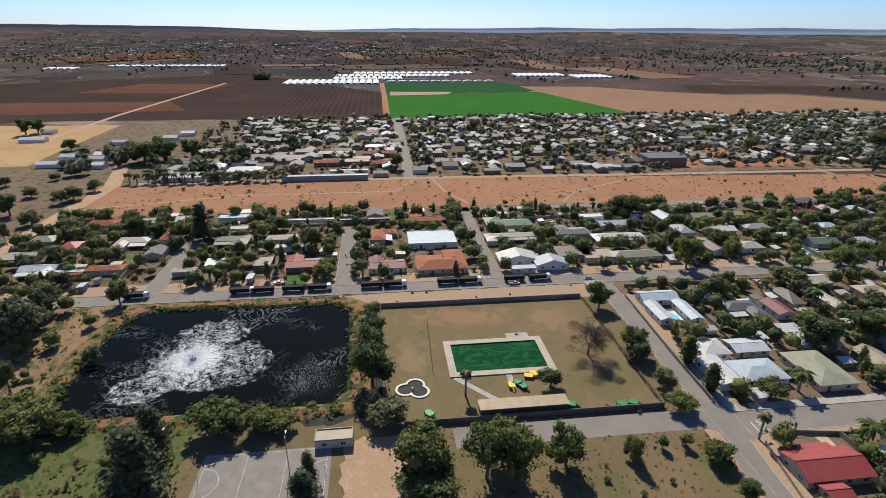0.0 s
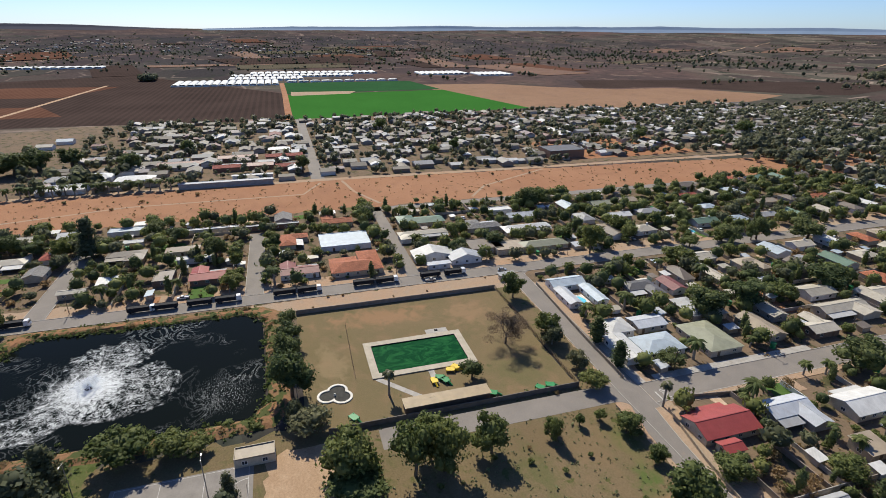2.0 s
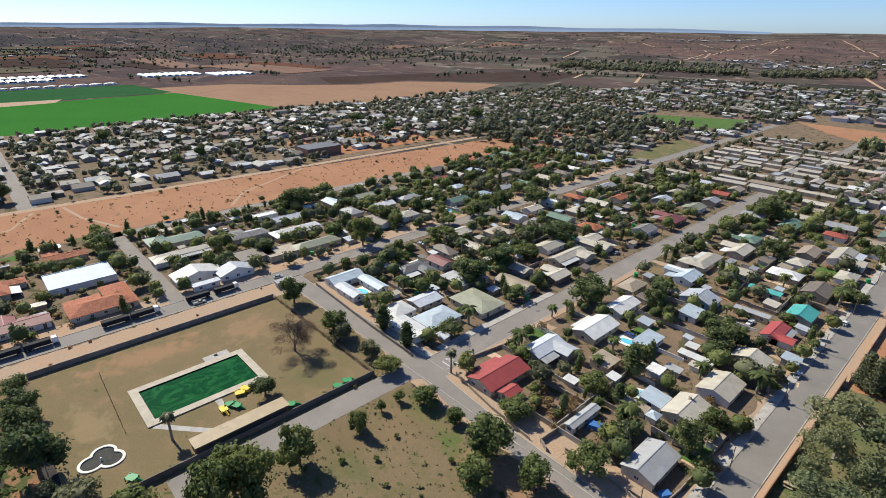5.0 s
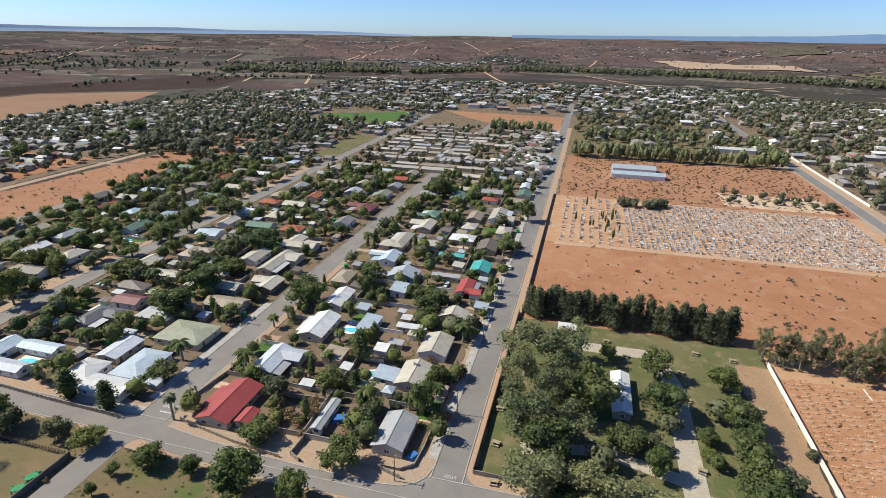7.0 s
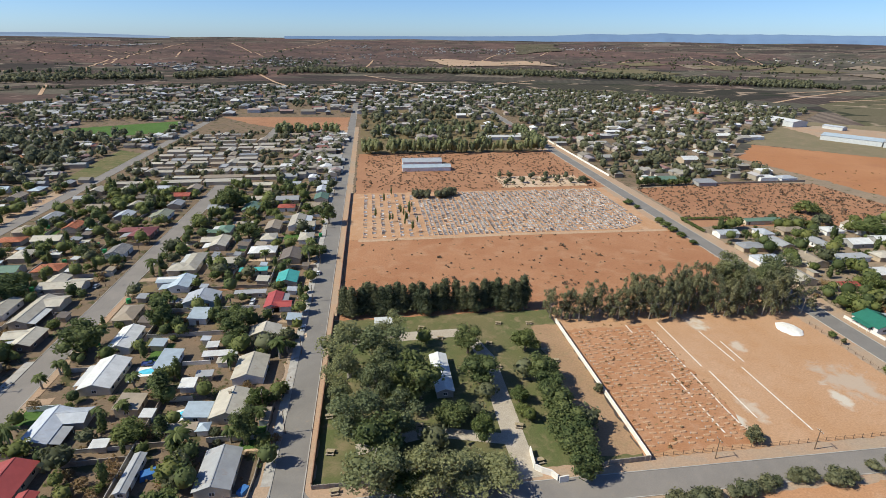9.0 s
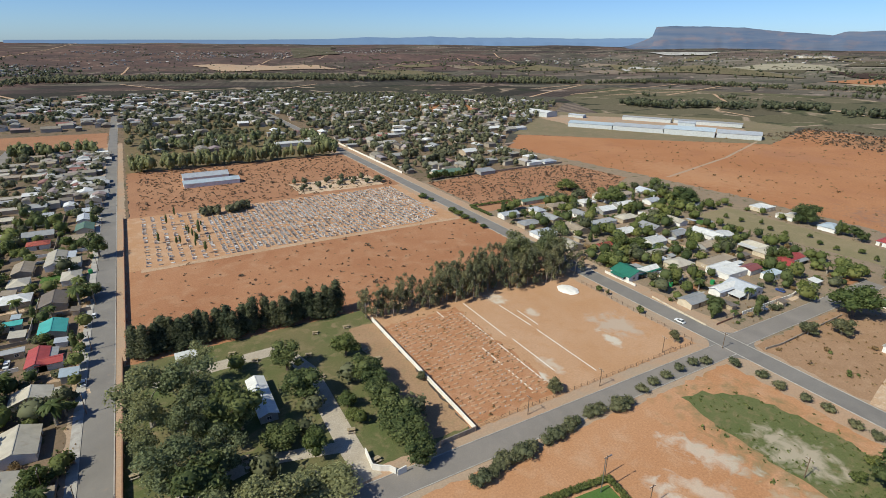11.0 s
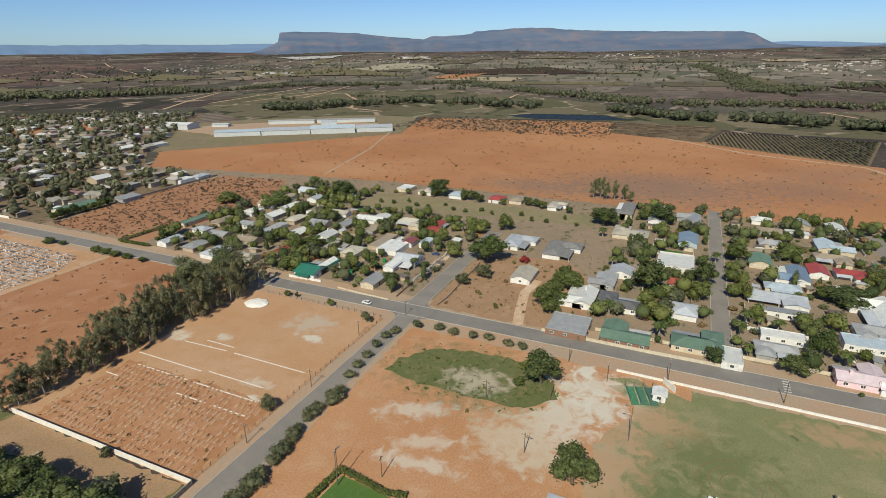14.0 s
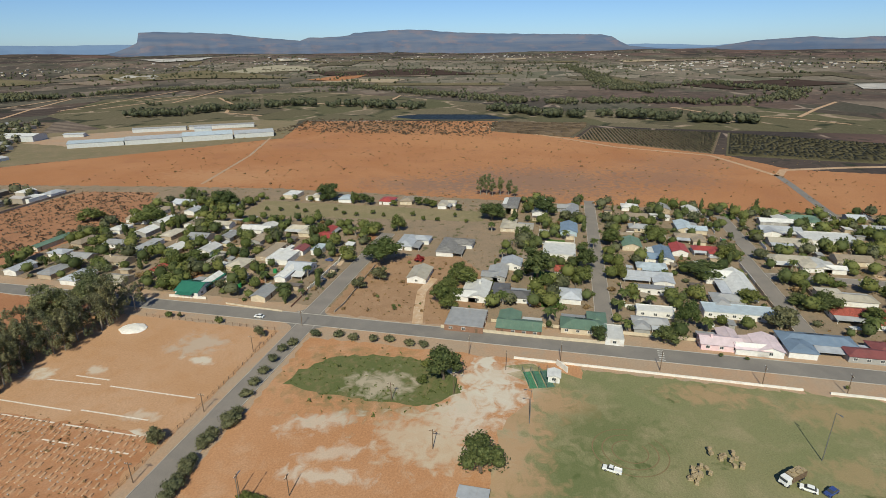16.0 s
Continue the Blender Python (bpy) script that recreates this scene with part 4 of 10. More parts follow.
for far_line in ([(-1790, 1538), (-2170, 2100), (-2500, 2618)], [(-2288, 3828), (-1518, 3264), (-974, 2710)], [(-900, 2051), (-1073, 2758), (-1134, 3815)], [(-770, 1121), (-842, 1278)], [(-613, 1123), (-719, 1350)], [(-249, 4794), (-525, 2913)], [(409, 3858), (827, 3215)], [(-14, 1650), (120, 1365)], [(281, 2041), (754, 3048), (1081, 3643)], [(232, 1289), (444, 1475)], [(2444, 2751), (2554, 1994)], [(865, 944), (1354, 1044)], [(1048, 835), (1412, 947), (1541, 669)], [(1072, 962), (1328, 892)], [(1179, 809), (1036, 681), (887, 599), (859, 511)], [(910, 1116), (1099, 1163), (1237, 1092)], [(917, 894), (1175, 883)], [(1151, 373), (1292, 390), (1279, 327)], [(-1878, 3033), (-1690, 2950), (-1376, 2710), (-1290, 2690)], [(-798, 1694), (-879, 1900), (-989, 2281), (-1019, 2464), (-1128, 2653)], [(-811, 2519), (-893, 2867), (-927, 3129)], [(-869, 3818), (-629, 3153), (-471, 2681)], [(-16, 1965), (17, 2462)], [(-428, 2123), (-317, 1687), (-235, 1433), (-171, 1272)], [(-1303, 1804), (-1372, 2011)], [(-1170, 1837), (-993, 1752), (-847, 1711)], [(849, 2053), (1314, 2552), (1537, 2571), (1368, 2028)], [(2012, 2917), (1470, 1879), (1503, 1754)], [(863, 2797), (1083, 3201)], [(1180, 3029), (1512, 3284)], [(1459, 2901), (1627, 2879)], [(1089, -195), (1000, -240), (946, -342), (883, -402)], [(964, -363), (1100, -440), (1240, -528)], [(744, 936), (900, 1040), (1094, 1146)], [(1104, 560), (1040, 440), (1030, 330), (1010, 270)], [(-2100, 900), (-1700, 1000), (-1430, 1180)], [(-1700, -900), (-2300, -500)]):
    ribbon("track_far", far_line, 7, 0.4, dirt_track, "pale dirt track in the far country")


road("road_lane", -123.5, -115, 18, 95.3, asphalt, "grey tarred lane behind the pool yard", 0.066, kerb=False)


def corner(x, y, sx, sy, r, material, z):
    """The rounded inner corner of a junction."""
    pts = [(x, y)] + [(x + sx * r * (1 - math.sin(k * math.pi / 16)), y + sy * r * (1 - math.cos(k * math.pi / 16))) for k in range(9)]
    thing("road_corner", prism(bmesh.new(), pts, -0.05, z), material, "rounded tarred corner of the junction", "road", kind="structure")


for x, y, sx, sy, r, mat in ((-121, 103.5, -1, 1, 6, asphalt), (-111.5, 103.5, 1, 1, 6, asphalt), (-21.0, 103.5, 1, 1, 6, asphalt), (181, 103.5, -1, 1, 7, asphalt_dark), (181, 95.5, -1, -1, 7, asphalt_dark), (190, 105.5, 1, 1, 7, asphalt_dark), (190, 97.5, 1, -1, 7, asphalt_dark), (-213, 95.5, 1, -1, 6, asphalt), (-213, 103.5, 1, 1, 6, asphalt), (-115, 95.5, 1, -1, 4, asphalt)):
    corner(x, y, sx, sy, r, mat, 0.079)
thing("pavement", boxes((-124.2, -121.25, 111, 178, -0.05, 0.16)), concrete, "grey paved footpath along the suburb street", "pavement", kind="structure")
thing("pavement", boxes((-150, -121.3, 104.0, 107.0, -0.05, 0.16)), concrete, "grey paved footpath at the corner", "pavement", kind="structure")
thing("pavement", boxes((-111.2, -108.6, 111, 240, -0.05, 0.15)), verge_soil, "sandy footpath along the suburb street", "pavement", kind="structure")
thing("pavement", boxes((-32.0, -29.5, 110, 420, -0.05, 0.15)), concrete, "grey paved footpath along the avenue", "pavement", kind="structure")

# the cross road lies further south between the two streets: tar beyond its edge, a broad footpath on the other side
thing("road_widening", prism(bmesh.new(), [(-114, 95.4), (-100, 92.6), (-80, 92.0), (-44, 91.8), (-30, 93.0), (-18, 95.4), (-18, 95.6), (-114, 95.6)], -0.1, 0.0724), asphalt, "worn grey tar along the southern edge of the road", "road", kind="structure")
FOOT_EDGE = [(-109, 101.6), (-95, 99.9), (-78, 98.7), (-60, 98.1), (-42, 98.1), (-36, 98.9), (-32.6, 100.8), (-30.6, 103.4), (-29.7, 107), (-29.5, 110)]
footpath = thing("pavement", prism(bmesh.new(), FOOT_EDGE + [(-33.4, 110), (-33.4, 104.6), (-109, 104.6)], -0.05, 0.21), verge_soil, "broad sandy footpath beside the tar road", "pavement", kind="structure")
for (x, y), (u, v) in zip(FOOT_EDGE, FOOT_EDGE[1:]):
    side = Vector((v - y, x - u)).normalized() * 0.25
    part("kerb", prism(bmesh.new(), [(x, y), (x + side.x, y + side.y), (u + side.x, v + side.y), (u, v)], -0.05, 0.215), concrete, footpath)

# wheel rings on the sports field
(ring_x, ring_y), = [(130.2, -24.9)]
for r in (4.5, 7.0, 9.5):
    ribbon("wheel_track", [(ring_x + r * math.cos(k * math.tau / 40), ring_y + r * math.sin(k * math.tau / 40) * 1.1) for k in range(36)], 0.35, 0.075, dry_lawn, "faint round wheel track in the grass", "track")


def far_fields(count, seed, r0, r1, a0, a1, palette):
    """Single fields of the far country, lying on the land."""
    rnd = random.Random(seed)
    for _ in range(count):
        r, a = r0 + (r1 - r0) * rnd.random() ** 1.3, radians(rnd.uniform(a0, a1))
        cx, cy, L, W, t = r * math.cos(a), r * math.sin(a), rnd.uniform(120, 420), rnd.uniform(60, 190), rnd.choice((0.2, 1.77)) + rnd.uniform(-0.2, 0.2)
        bm = bmesh.new()
        rows_ = []
        for i in range(9):
            line = []
            for j in range(6):
                u, v = (i / 8 - 0.5) * L, (j / 5 - 0.5) * W
                x, y = cx + u * math.cos(t) - v * math.sin(t), cy + u * math.sin(t) + v * math.cos(t)
                q = math.hypot(x, y)
                line.append(bm.verts.new((x, y, rise(x, y) + 0.9 + max(0, q - 1500) * 0.0012)))
            rows_.append(line)
        for p, q in zip(rows_, rows_[1:]):
            for j in range(5):
                bm.faces.new((p[j], q[j], q[j + 1], p[j + 1]))
        mat, said = rnd.choice(palette)
        thing("field_far", bm, mat, said + " farm field in the far country", "field", kind="structure")


PALE_FIELD, TAN_FIELD, RED_FIELD, DARK_FIELD, GREEN_FIELD = (soil("far_stubble", (0.33, 0.27, 0.19), (0.38, 0.30, 0.21), (0.28, 0.22, 0.16), 0.01, 0.5), "pale stubble"), (soil("far_tan_field", (0.24, 0.19, 0.145), (0.20, 0.155, 0.12), (0.28, 0.22, 0.17), 0.012, 0.5), "bare tan"), (soil("far_red_field", (0.20, 0.115, 0.08), (0.16, 0.095, 0.07), (0.24, 0.15, 0.11), 0.012, 0.5), "bare reddish"), (vineyard, "dark vineyard"), (vineyard_light, "grey-green vineyard")
far_fields(26, 51, 1700, 3600, -48, 42, (PALE_FIELD, TAN_FIELD, DARK_FIELD, DARK_FIELD, GREEN_FIELD, GREEN_FIELD))
far_fields(10, 52, 1800, 2600, 42, 70, (TAN_FIELD, DARK_FIELD, GREEN_FIELD))
far_fields(26, 53, 1600, 3300, 128, 232, (RED_FIELD, DARK_FIELD, (ploughed, "dark ploughed"), (ploughed_red, "red ploughed"), (ploughed, "dark ploughed")))


def far_patch(outline, material, said):
    """One field of the far country by its corners, draped over the land."""
    n = 10
    a, b, c, d = (Vector(p) for p in outline)
    bm = bmesh.new()
    grid = []
    for i in range(n + 1):
        line = []
        for j in range(n + 1):
            p = a.lerp(b, i / n).lerp(d.lerp(c, i / n), j / n)
            p += Vector((noise.noise((p.x * 0.006, p.y * 0.006, 1)), noise.noise((p.x * 0.006, p.y * 0.006, 2)))) * 14
            line.append(bm.verts.new((p.x, p.y, rise(p.x, p.y) + 1.4 + max(0, p.length - 1500) * 0.0014)))
        grid.append(line)
    for p, q in zip(grid, grid[1:]):
        for j in range(n):
            bm.faces.new((p[j], q[j], q[j + 1], p[j + 1]))
    thing("field_far", bm, material, said, "field", kind="structure")


white_dump = plain("white_dump", (0.45, 0.42, 0.38), 0.4, 0.02)
far_patch([(2878, 2482), (3262, 2245), (2993, 2141), (2769, 2206)], white_dump, "white chalky quarry ground in the far valley")
far_patch([(1710, 1597), (1912, 1580), (1801, 1430), (1636, 1501)], white_dump, "pale net-covered farm field in the valley")
far_patch([(2096, 1435), (2608, 1523), (2659, 1301), (2294, 1042)], soil("pale_grass", (0.30, 0.27, 0.20), (0.36, 0.32, 0.24), (0.25, 0.23, 0.17), 0.01, 0.5), "pale grassy farm field in the valley")
far_patch([(1796, 880), (2121, 837), (2092, 742), (1758, 746)], plain_soil, "bare orange farm field in the valley")
far_patch([(1730, -760), (1752, -856), (1571, -770), (1585, -718)], white_dump, "pale net-covered field beyond the river")
far_patch([(1840, 1837), (2193, 1396), (1955, 1009), (1610, 1499)], vineyard_light, "grey-green farm field in the valley")
far_patch([(2244, 1103), (2545, 624), (2195, 332), (1953, 826)], ploughed, "dark fallow farm field in the valley")
far_patch([(1726, -287), (1923, -680), (1733, -755), (1544, -421)], ploughed, "dark fallow farm field beyond the river")
far_patch([(254, 2567), (691, 2465), (717, 2080), (314, 2137)], verge_soil, "bare tan slope beyond the river")
far_patch([(1009, 3912), (1306, 3950), (1065, 3060), (787, 2978)], vineyard, "dark scrubby gully on the slope")
far_patch([(-2029, -208), (-2101, 283), (-1868, 289), (-1776, -115)], ploughed, "dark ploughed field on the plain")
far_patch([(-2146, -1118), (-2448, -750), (-2132, -618), (-1856, -939)], ploughed_red, "reddish ploughed field on the plain")


# ---- pool yard, pond and courts ----
def pond():
    outline = [(-206, -94), (-205, -60), (-204, -22), (-198, -15), (-170, -14), (-146, -13.5), (-139, -18), (-138, -45), (-139, -80), (-140, -99), (-150, -103), (-172, -104), (-188, -103), (-200, -101)]
    cx, cy = -172, -58
    bank = bmesh.new()
    rims = []
    rnd = random.Random(4)
    for grow, z in ((1.0, -0.3), (1.03, 0.55), (1.06, 0.9), (1.13, 0.75), (1.19, 0.03)):
        ring = []
        for i, (x, y) in enumerate(outline):
            u, v = outline[(i + 1) % len(outline)]
            for k in range(4):
                px, py = x + (u - x) * k / 4, y + (v - y) * k / 4
                j = rnd.uniform(-0.012, 0.012)
                ring.append(bank.verts.new((cx + (px - cx) * (grow + j), cy + (py - cy) * (grow + j), z + rnd.uniform(-0.1, 0.1) * (z > 0.1))))
        rims.append(ring)
    for a, b in zip(rims, rims[1:]):
        for k in range(len(a)):
            j = (k + 1) % len(a)
            bank.faces.new((a[k], a[j], b[j], b[k]))
    bmesh.ops.recalc_face_normals(bank, faces=bank.faces)
    thing("pond_bank", bank, soil("bank_soil", (0.30, 0.15, 0.08), (0.22, 0.14, 0.08), (0.12, 0.11, 0.05), 0.06, 1.2, (0.06, 0.085, 0.03), 0.25, 0.50), "weedy earth bank round the pond", "bank", kind="structure")
    n = Nodes("pond_water", 0.06, spec=0.03)
    at = n.turned(0, (1, 1, 1), n.obj)
    away_from = n.t.nodes.new("ShaderNodeVectorMath")
    away_from.operation = "LENGTH"
    n.link(at, away_from.inputs[0])
    far = away_from.outputs["Value"]
    split = n.t.nodes.new("ShaderNodeSeparateXYZ")
    n.link(at, split.inputs[0])
    angle = n.maths("ARCTAN2", split.outputs[1], split.outputs[0])
    polar = n.t.nodes.new("ShaderNodeCombineXYZ")
    n.link(n.maths("ADD", n.maths("MULTIPLY", angle, 7.0), n.maths("MULTIPLY", far, 0.05)), polar.inputs[0])
    n.link(n.maths("MULTIPLY", far, 0.22), polar.inputs[1])
    rays = n.noise(1.0, 4, polar.outputs[0], 0.65, 0.4)
    # the churned stretch: ragged patches drifting from the aerator
    reach = n.spot(-168, -65, 14, 20, 0, 0.4, 0.09)
    for patch in ((-154, -78, 10, 12, 25), (-167, -51, 13, 11, 0), (-184, -66, 13, 15, 10), (-157, -60, 9, 20, 0)):
        reach = n.maths("MAXIMUM", reach, n.spot(*patch, 0.55, 0.10))
    fine = n.noise(0.75, 5, at, 0.62, 1.6)
    grit = n.noise(2.2, 3, at, 0.6, 0.8)
    flecks = n.maths("ADD", n.maths("MULTIPLY", fine, 0.6), n.maths("ADD", n.maths("MULTIPLY", rays, 0.25), n.maths("MULTIPLY", grit, 0.15)))
    near = n.ramp(n.maths("DIVIDE", far, 40.0), (0.0, 1.0), (0.12, 0.62), (0.30, 0.30), (0.70, 0.14), (1.0, 0.0))
    broad = n.noise(0.09, 4, at, 0.6, 2.0)
    cover = n.maths("ADD", n.maths("MULTIPLY", near, 0.36), n.maths("MULTIPLY", n.maths("SUBTRACT", broad, 0.5), 0.26))
    foam = n.maths("MULTIPLY", n.ramp(n.maths("ADD", flecks, cover), (0.545, 0), (0.60, 0.30), (0.70, 0.80), (0.84, 1.0)), n.ramp(reach, (0.25, 0), (0.6, 1)))
    # brighter swirls where the foam gathers at its edge
    rim_ = n.maths("MULTIPLY", n.ramp(reach, (0.12, 0), (0.35, 1), (0.6, 0)), n.ramp(n.noise(0.11, 5, at, 0.65, 3.0), (0.48, 0), (0.60, 1)))
    foam = n.maths("MAXIMUM", foam, n.maths("MULTIPLY", rim_, n.ramp(fine, (0.36, 0.1), (0.58, 0.95))))
    wisps = n.ramp(n.maths("ABSOLUTE", n.maths("SUBTRACT", n.noise(0.075, 7, at, 0.6, 3.5), 0.5)), (0.0, 0.30), (0.010, 0.10), (0.03, 0.0))
    foam = n.maths("MAXIMUM", foam, n.maths("MULTIPLY", wisps, n.ramp(n.noise(0.03, 2, at), (0.5, 0), (0.6, 1))))
    # glints on ripples, painted as white specks and merged with the foam
    ripple = n.maths("MULTIPLY", n.spot(-154, -26, 12, 10, 20, 0.4), n.ramp(n.noise(1.1, 2, n.turned(35, (1, 2.4, 1), at)), (0.56, 0), (0.66, 0.35)))
    foam = n.maths("MAXIMUM", foam, ripple)
    col = n.mix(foam, (0.005, 0.007, 0.006), (0.72, 0.74, 0.74))
    n.link(n.maths("ADD", n.maths("MULTIPLY", foam, 0.7), 0.06), n.b.inputs["Roughness"])
    n.bump(n.noise(0.8, 5, at), 0.12, 0.1)
    n.colour(col)
    bm = bmesh.new()
    fx, fy = -168, -68
    bm.faces.new([bm.verts.new((x - fx, y - fy, 0)) for x, y in outline])
    bmesh.ops.recalc_face_normals(bm, faces=bm.faces)
    if next(iter(bm.faces)).normal.z < 0:
        bmesh.ops.reverse_faces(bm, faces=bm.faces)
    thing("pond_water", bm, n.m, "black aerated pond with swirling white foam", "pond", kind="structure", m=pose(fx, fy, 0.12))
    f = base("aerator", fx, fy, 0, "floating aerator fountain spraying white water in the pond", "fountain")
    f.matrix_basis = pose(fx, fy, 0.12)
    part("float", prism(bmesh.new(), [(1.1 * math.cos(k * math.tau / 12), 1.1 * math.sin(k * math.tau / 12)) for k in range(12)], -0.1, 0.35), dark_metal, f, "dark round float")
    part("motor", tube(bmesh.new(), (0, 0, 0.35), (0, 0, 1.5), 0.4, 0.3, 10), concrete_dark, f)
    rnd = random.Random(8)
    drops = bmesh.new()
    for _ in range(700):
        a, d = rnd.uniform(0, math.tau), abs(rnd.gauss(0, 3.2)) + 0.5
        z = max(0.05, 1.9 - 0.045 * (d - 2) ** 2 + rnd.uniform(-0.6, 0.3))
        s = rnd.uniform(0.06, 0.2)
        c = Vector((d * math.cos(a), d * math.sin(a), z))
        vs = [drops.verts.new(c + Vector(o) * s) for o in ((1, 0, -0.5), (-0.6, 0.9, -0.5), (-0.6, -0.9, -0.5), (0, 0, 1))]
        for q in ((0, 1, 2), (0, 3, 1), (1, 3, 2), (2, 3, 0)):
            drops.faces.new([vs[k] for k in q])
    SPRAY = part("spray", drops, plain("spray", (0.85, 0.87, 0.88), 0.05, 1.0, 0.3), f, "white water spray")
    tagged(SPRAY, kind="stuff")


pond()
TAKEN.append((-212, -130, -112, -6))


def swimming_pool():
    x0, x1, y0, y1 = -167.2, -150.1, 23.0, 54.9
    pool = base("swimming_pool", 0, 0, 0, "municipal swimming pool full of green algae water", "pool")
    part("water", boxes((x0, x1, y0, y1, -0.05, 0.045)), pool_green, pool, "bright green algae water")
    w = 2.6
    for s in ((x0 - w, x0, y0 - w, y1 + w), (x1, x1 + w, y0 - w, y1 + w), (x0, x1, y0 - w, y0), (x0, x1, y1, y1 + w)):
        part("paving", boxes((*s, 0.0, 0.42)), plain("pool_paving", (0.46, 0.40, 0.31), 0.15, 0.4, stain=(0.33, 0.27, 0.2)), pool, "cream concrete pool surround")
    # near-black wall strips put in for the shade below the rim
    for s in ((x0, x0 + 0.12, y0, y1), (x1 - 0.12, x1, y0, y1), (x0 + 0.12, x1 - 0.12, y0, y0 + 0.12), (x0 + 0.12, x1 - 0.12, y1 - 0.12, y1)):
        part("pool_wall", boxes((*s, 0.03, 0.36)), dark_metal, pool, "pool wall painted near-black for its shade")
    slant = part("path", boxes((0, 17, -1.0, 1.0, 0.0, 0.085)), concrete, pool)
    slant.matrix_basis = pose(x1 + w, y0 - 1.0, 0, 0, 0, 42)
    part("pump_slab", boxes((x0 - w - 3.4, x0 - w, y1 - 10, y1 - 1.5, 0.0, 0.2)), concrete, pool)
    part("path", boxes((x1 + w, x1 + 10.5, y1 - 15.5, y1 - 13.5, 0.0, 0.09)), concrete, pool)
    part("drain_cover", boxes((x0 - w - 2.6, x0 - w - 1.6, y1 - 6.4, y1 - 5.2, 0.2, 0.42)), dark_metal, pool)
    shelter = base("changing_shelter", 0, 0, 0, "long brown-roofed changing shelter in the pool yard", "shelter")
    a, b, c, d = -131.6, -126.6, 26.7, 54.4
    part("roof", boxes((a, b, c, d, 2.9, 3.1)), sheeting("roof_shelter", (0.36, 0.27, 0.16)), shelter, "weathered tan sheet roof")
    part("wall", boxes((b - 1.0, b - 0.7, c + 0.3, d - 0.3, 0, 2.9), (a + 1, b - 1, c + 0.3, c + 0.6, 0, 2.9), (a + 1, b - 1, d - 0.6, d - 0.3, 0, 2.9)), WALL["brown"], shelter)
    for k in range(7):
        part("post", boxes((a + 0.2, a + 0.35, c + 0.4 + k * (d - c - 1) / 6, c + 0.55 + k * (d - c - 1) / 6, 0, 2.9)), timber, shelter)
    for k in range(3):
        part("vent", boxes((a + 2, b - 3, c + 8.5 + k * 0.7, c + 8.7 + k * 0.7, 3.1, 3.2)), paint_white, shelter)
    TAKEN.append((a, b, c, d))
    TAKEN.append((x0 - 4, x1 + 4, y0 - 4, y1 + 4))


swimming_pool()


def paddling_pool():
    (cx, cy), = [(-142.7, 7.5)]
    ob = base("paddling_pool", cx, cy, 0, "small trefoil paddling pool with a pale rim, nearly empty", "pool")
    lobes = [(0.0, -2.3), (-2.2, 1.0), (1.4, 2.2)]

    def shape(r):
        pts = []
        for k in range(60):
            a = k * math.tau / 60
            d = max(px * math.cos(a) + py * math.sin(a) + math.sqrt(max(0, r * r - (px * math.sin(a) - py * math.cos(a)) ** 2)) if abs(px * math.sin(a) - py * math.cos(a)) < r else 0 for px, py in lobes)
            pts.append((d * math.cos(a), d * math.sin(a)))
        return pts
    outer, inner = shape(3.3), shape(2.55)
    bm = bmesh.new()
    rings = [[bm.verts.new((x, y, z)) for x, y in pts] for pts, z in ((outer, 0), (outer, 0.35), (inner, 0.35), (inner, 0.06))]
    for a, b in zip(rings, rings[1:]):
        for k in range(60):
            bm.faces.new((a[k], a[(k + 1) % 60], b[(k + 1) % 60], b[k]))
    bmesh.ops.recalc_face_normals(bm, faces=bm.faces)
    part("rim", bm, whitewash, ob, "pale cement rim")
    part("basin", prism(bmesh.new(), shape(2.57), 0.0, 0.06), plain("stained_basin", (0.045, 0.043, 0.038), 0.4, 0.5), ob, "dark stained basin floor")
    part("spout", tube(bmesh.new(), (0, 0, 0.05), (0, 0, 0.9), 0.35, 0.25, 10), whitewash, ob)


paddling_pool()

# the yard's walls
fence_wall([(-199.3, -2), (-199.3, 84.3)], 1.9, 0.2, precast, "brown precast concrete wall behind the lawn", posts=2.4)
fence_wall([(-125.6, 84.3), (-125.6, 4)], 1.8, 0.2, concrete_dark, "dark precast wall with climbers along the yard", posts=2.4)
post_mesh = mesh_of("post", tube(bmesh.new(), (0, 0, 0), (0, 0, 1.6), 0.09, 0.09, 6), timber)
for name, pts in (("picket_fence", [(-199, 84.5), (-126, 84.5)]), ("picket_fence", [(-185, 16), (-150, 15)])):
    fence = base(name, 0, 0, 0, "dark timber post fence across the lawn", "fence")
    (x, y), (u, v) = pts
    L = math.hypot(u - x, v - y)
    step = 1.1 if v > 50 else 2.0
    for k in range(int(L / step)):
        p = part("post", post_mesh, None, fence)
        p.matrix_basis = pose(x + (u - x) * k * step / L, y + (v - y) * k * step / L, 0)
    rail = part("rail", boxes((0, L, -0.04, 0.04, 1.1, 1.2), (0, L, -0.04, 0.04, 0.5, 0.6)), timber, fence)
    rail.matrix_basis = pose(x, y, 0, 0, 0, math.degrees(math.atan2(v - y, u - x)))


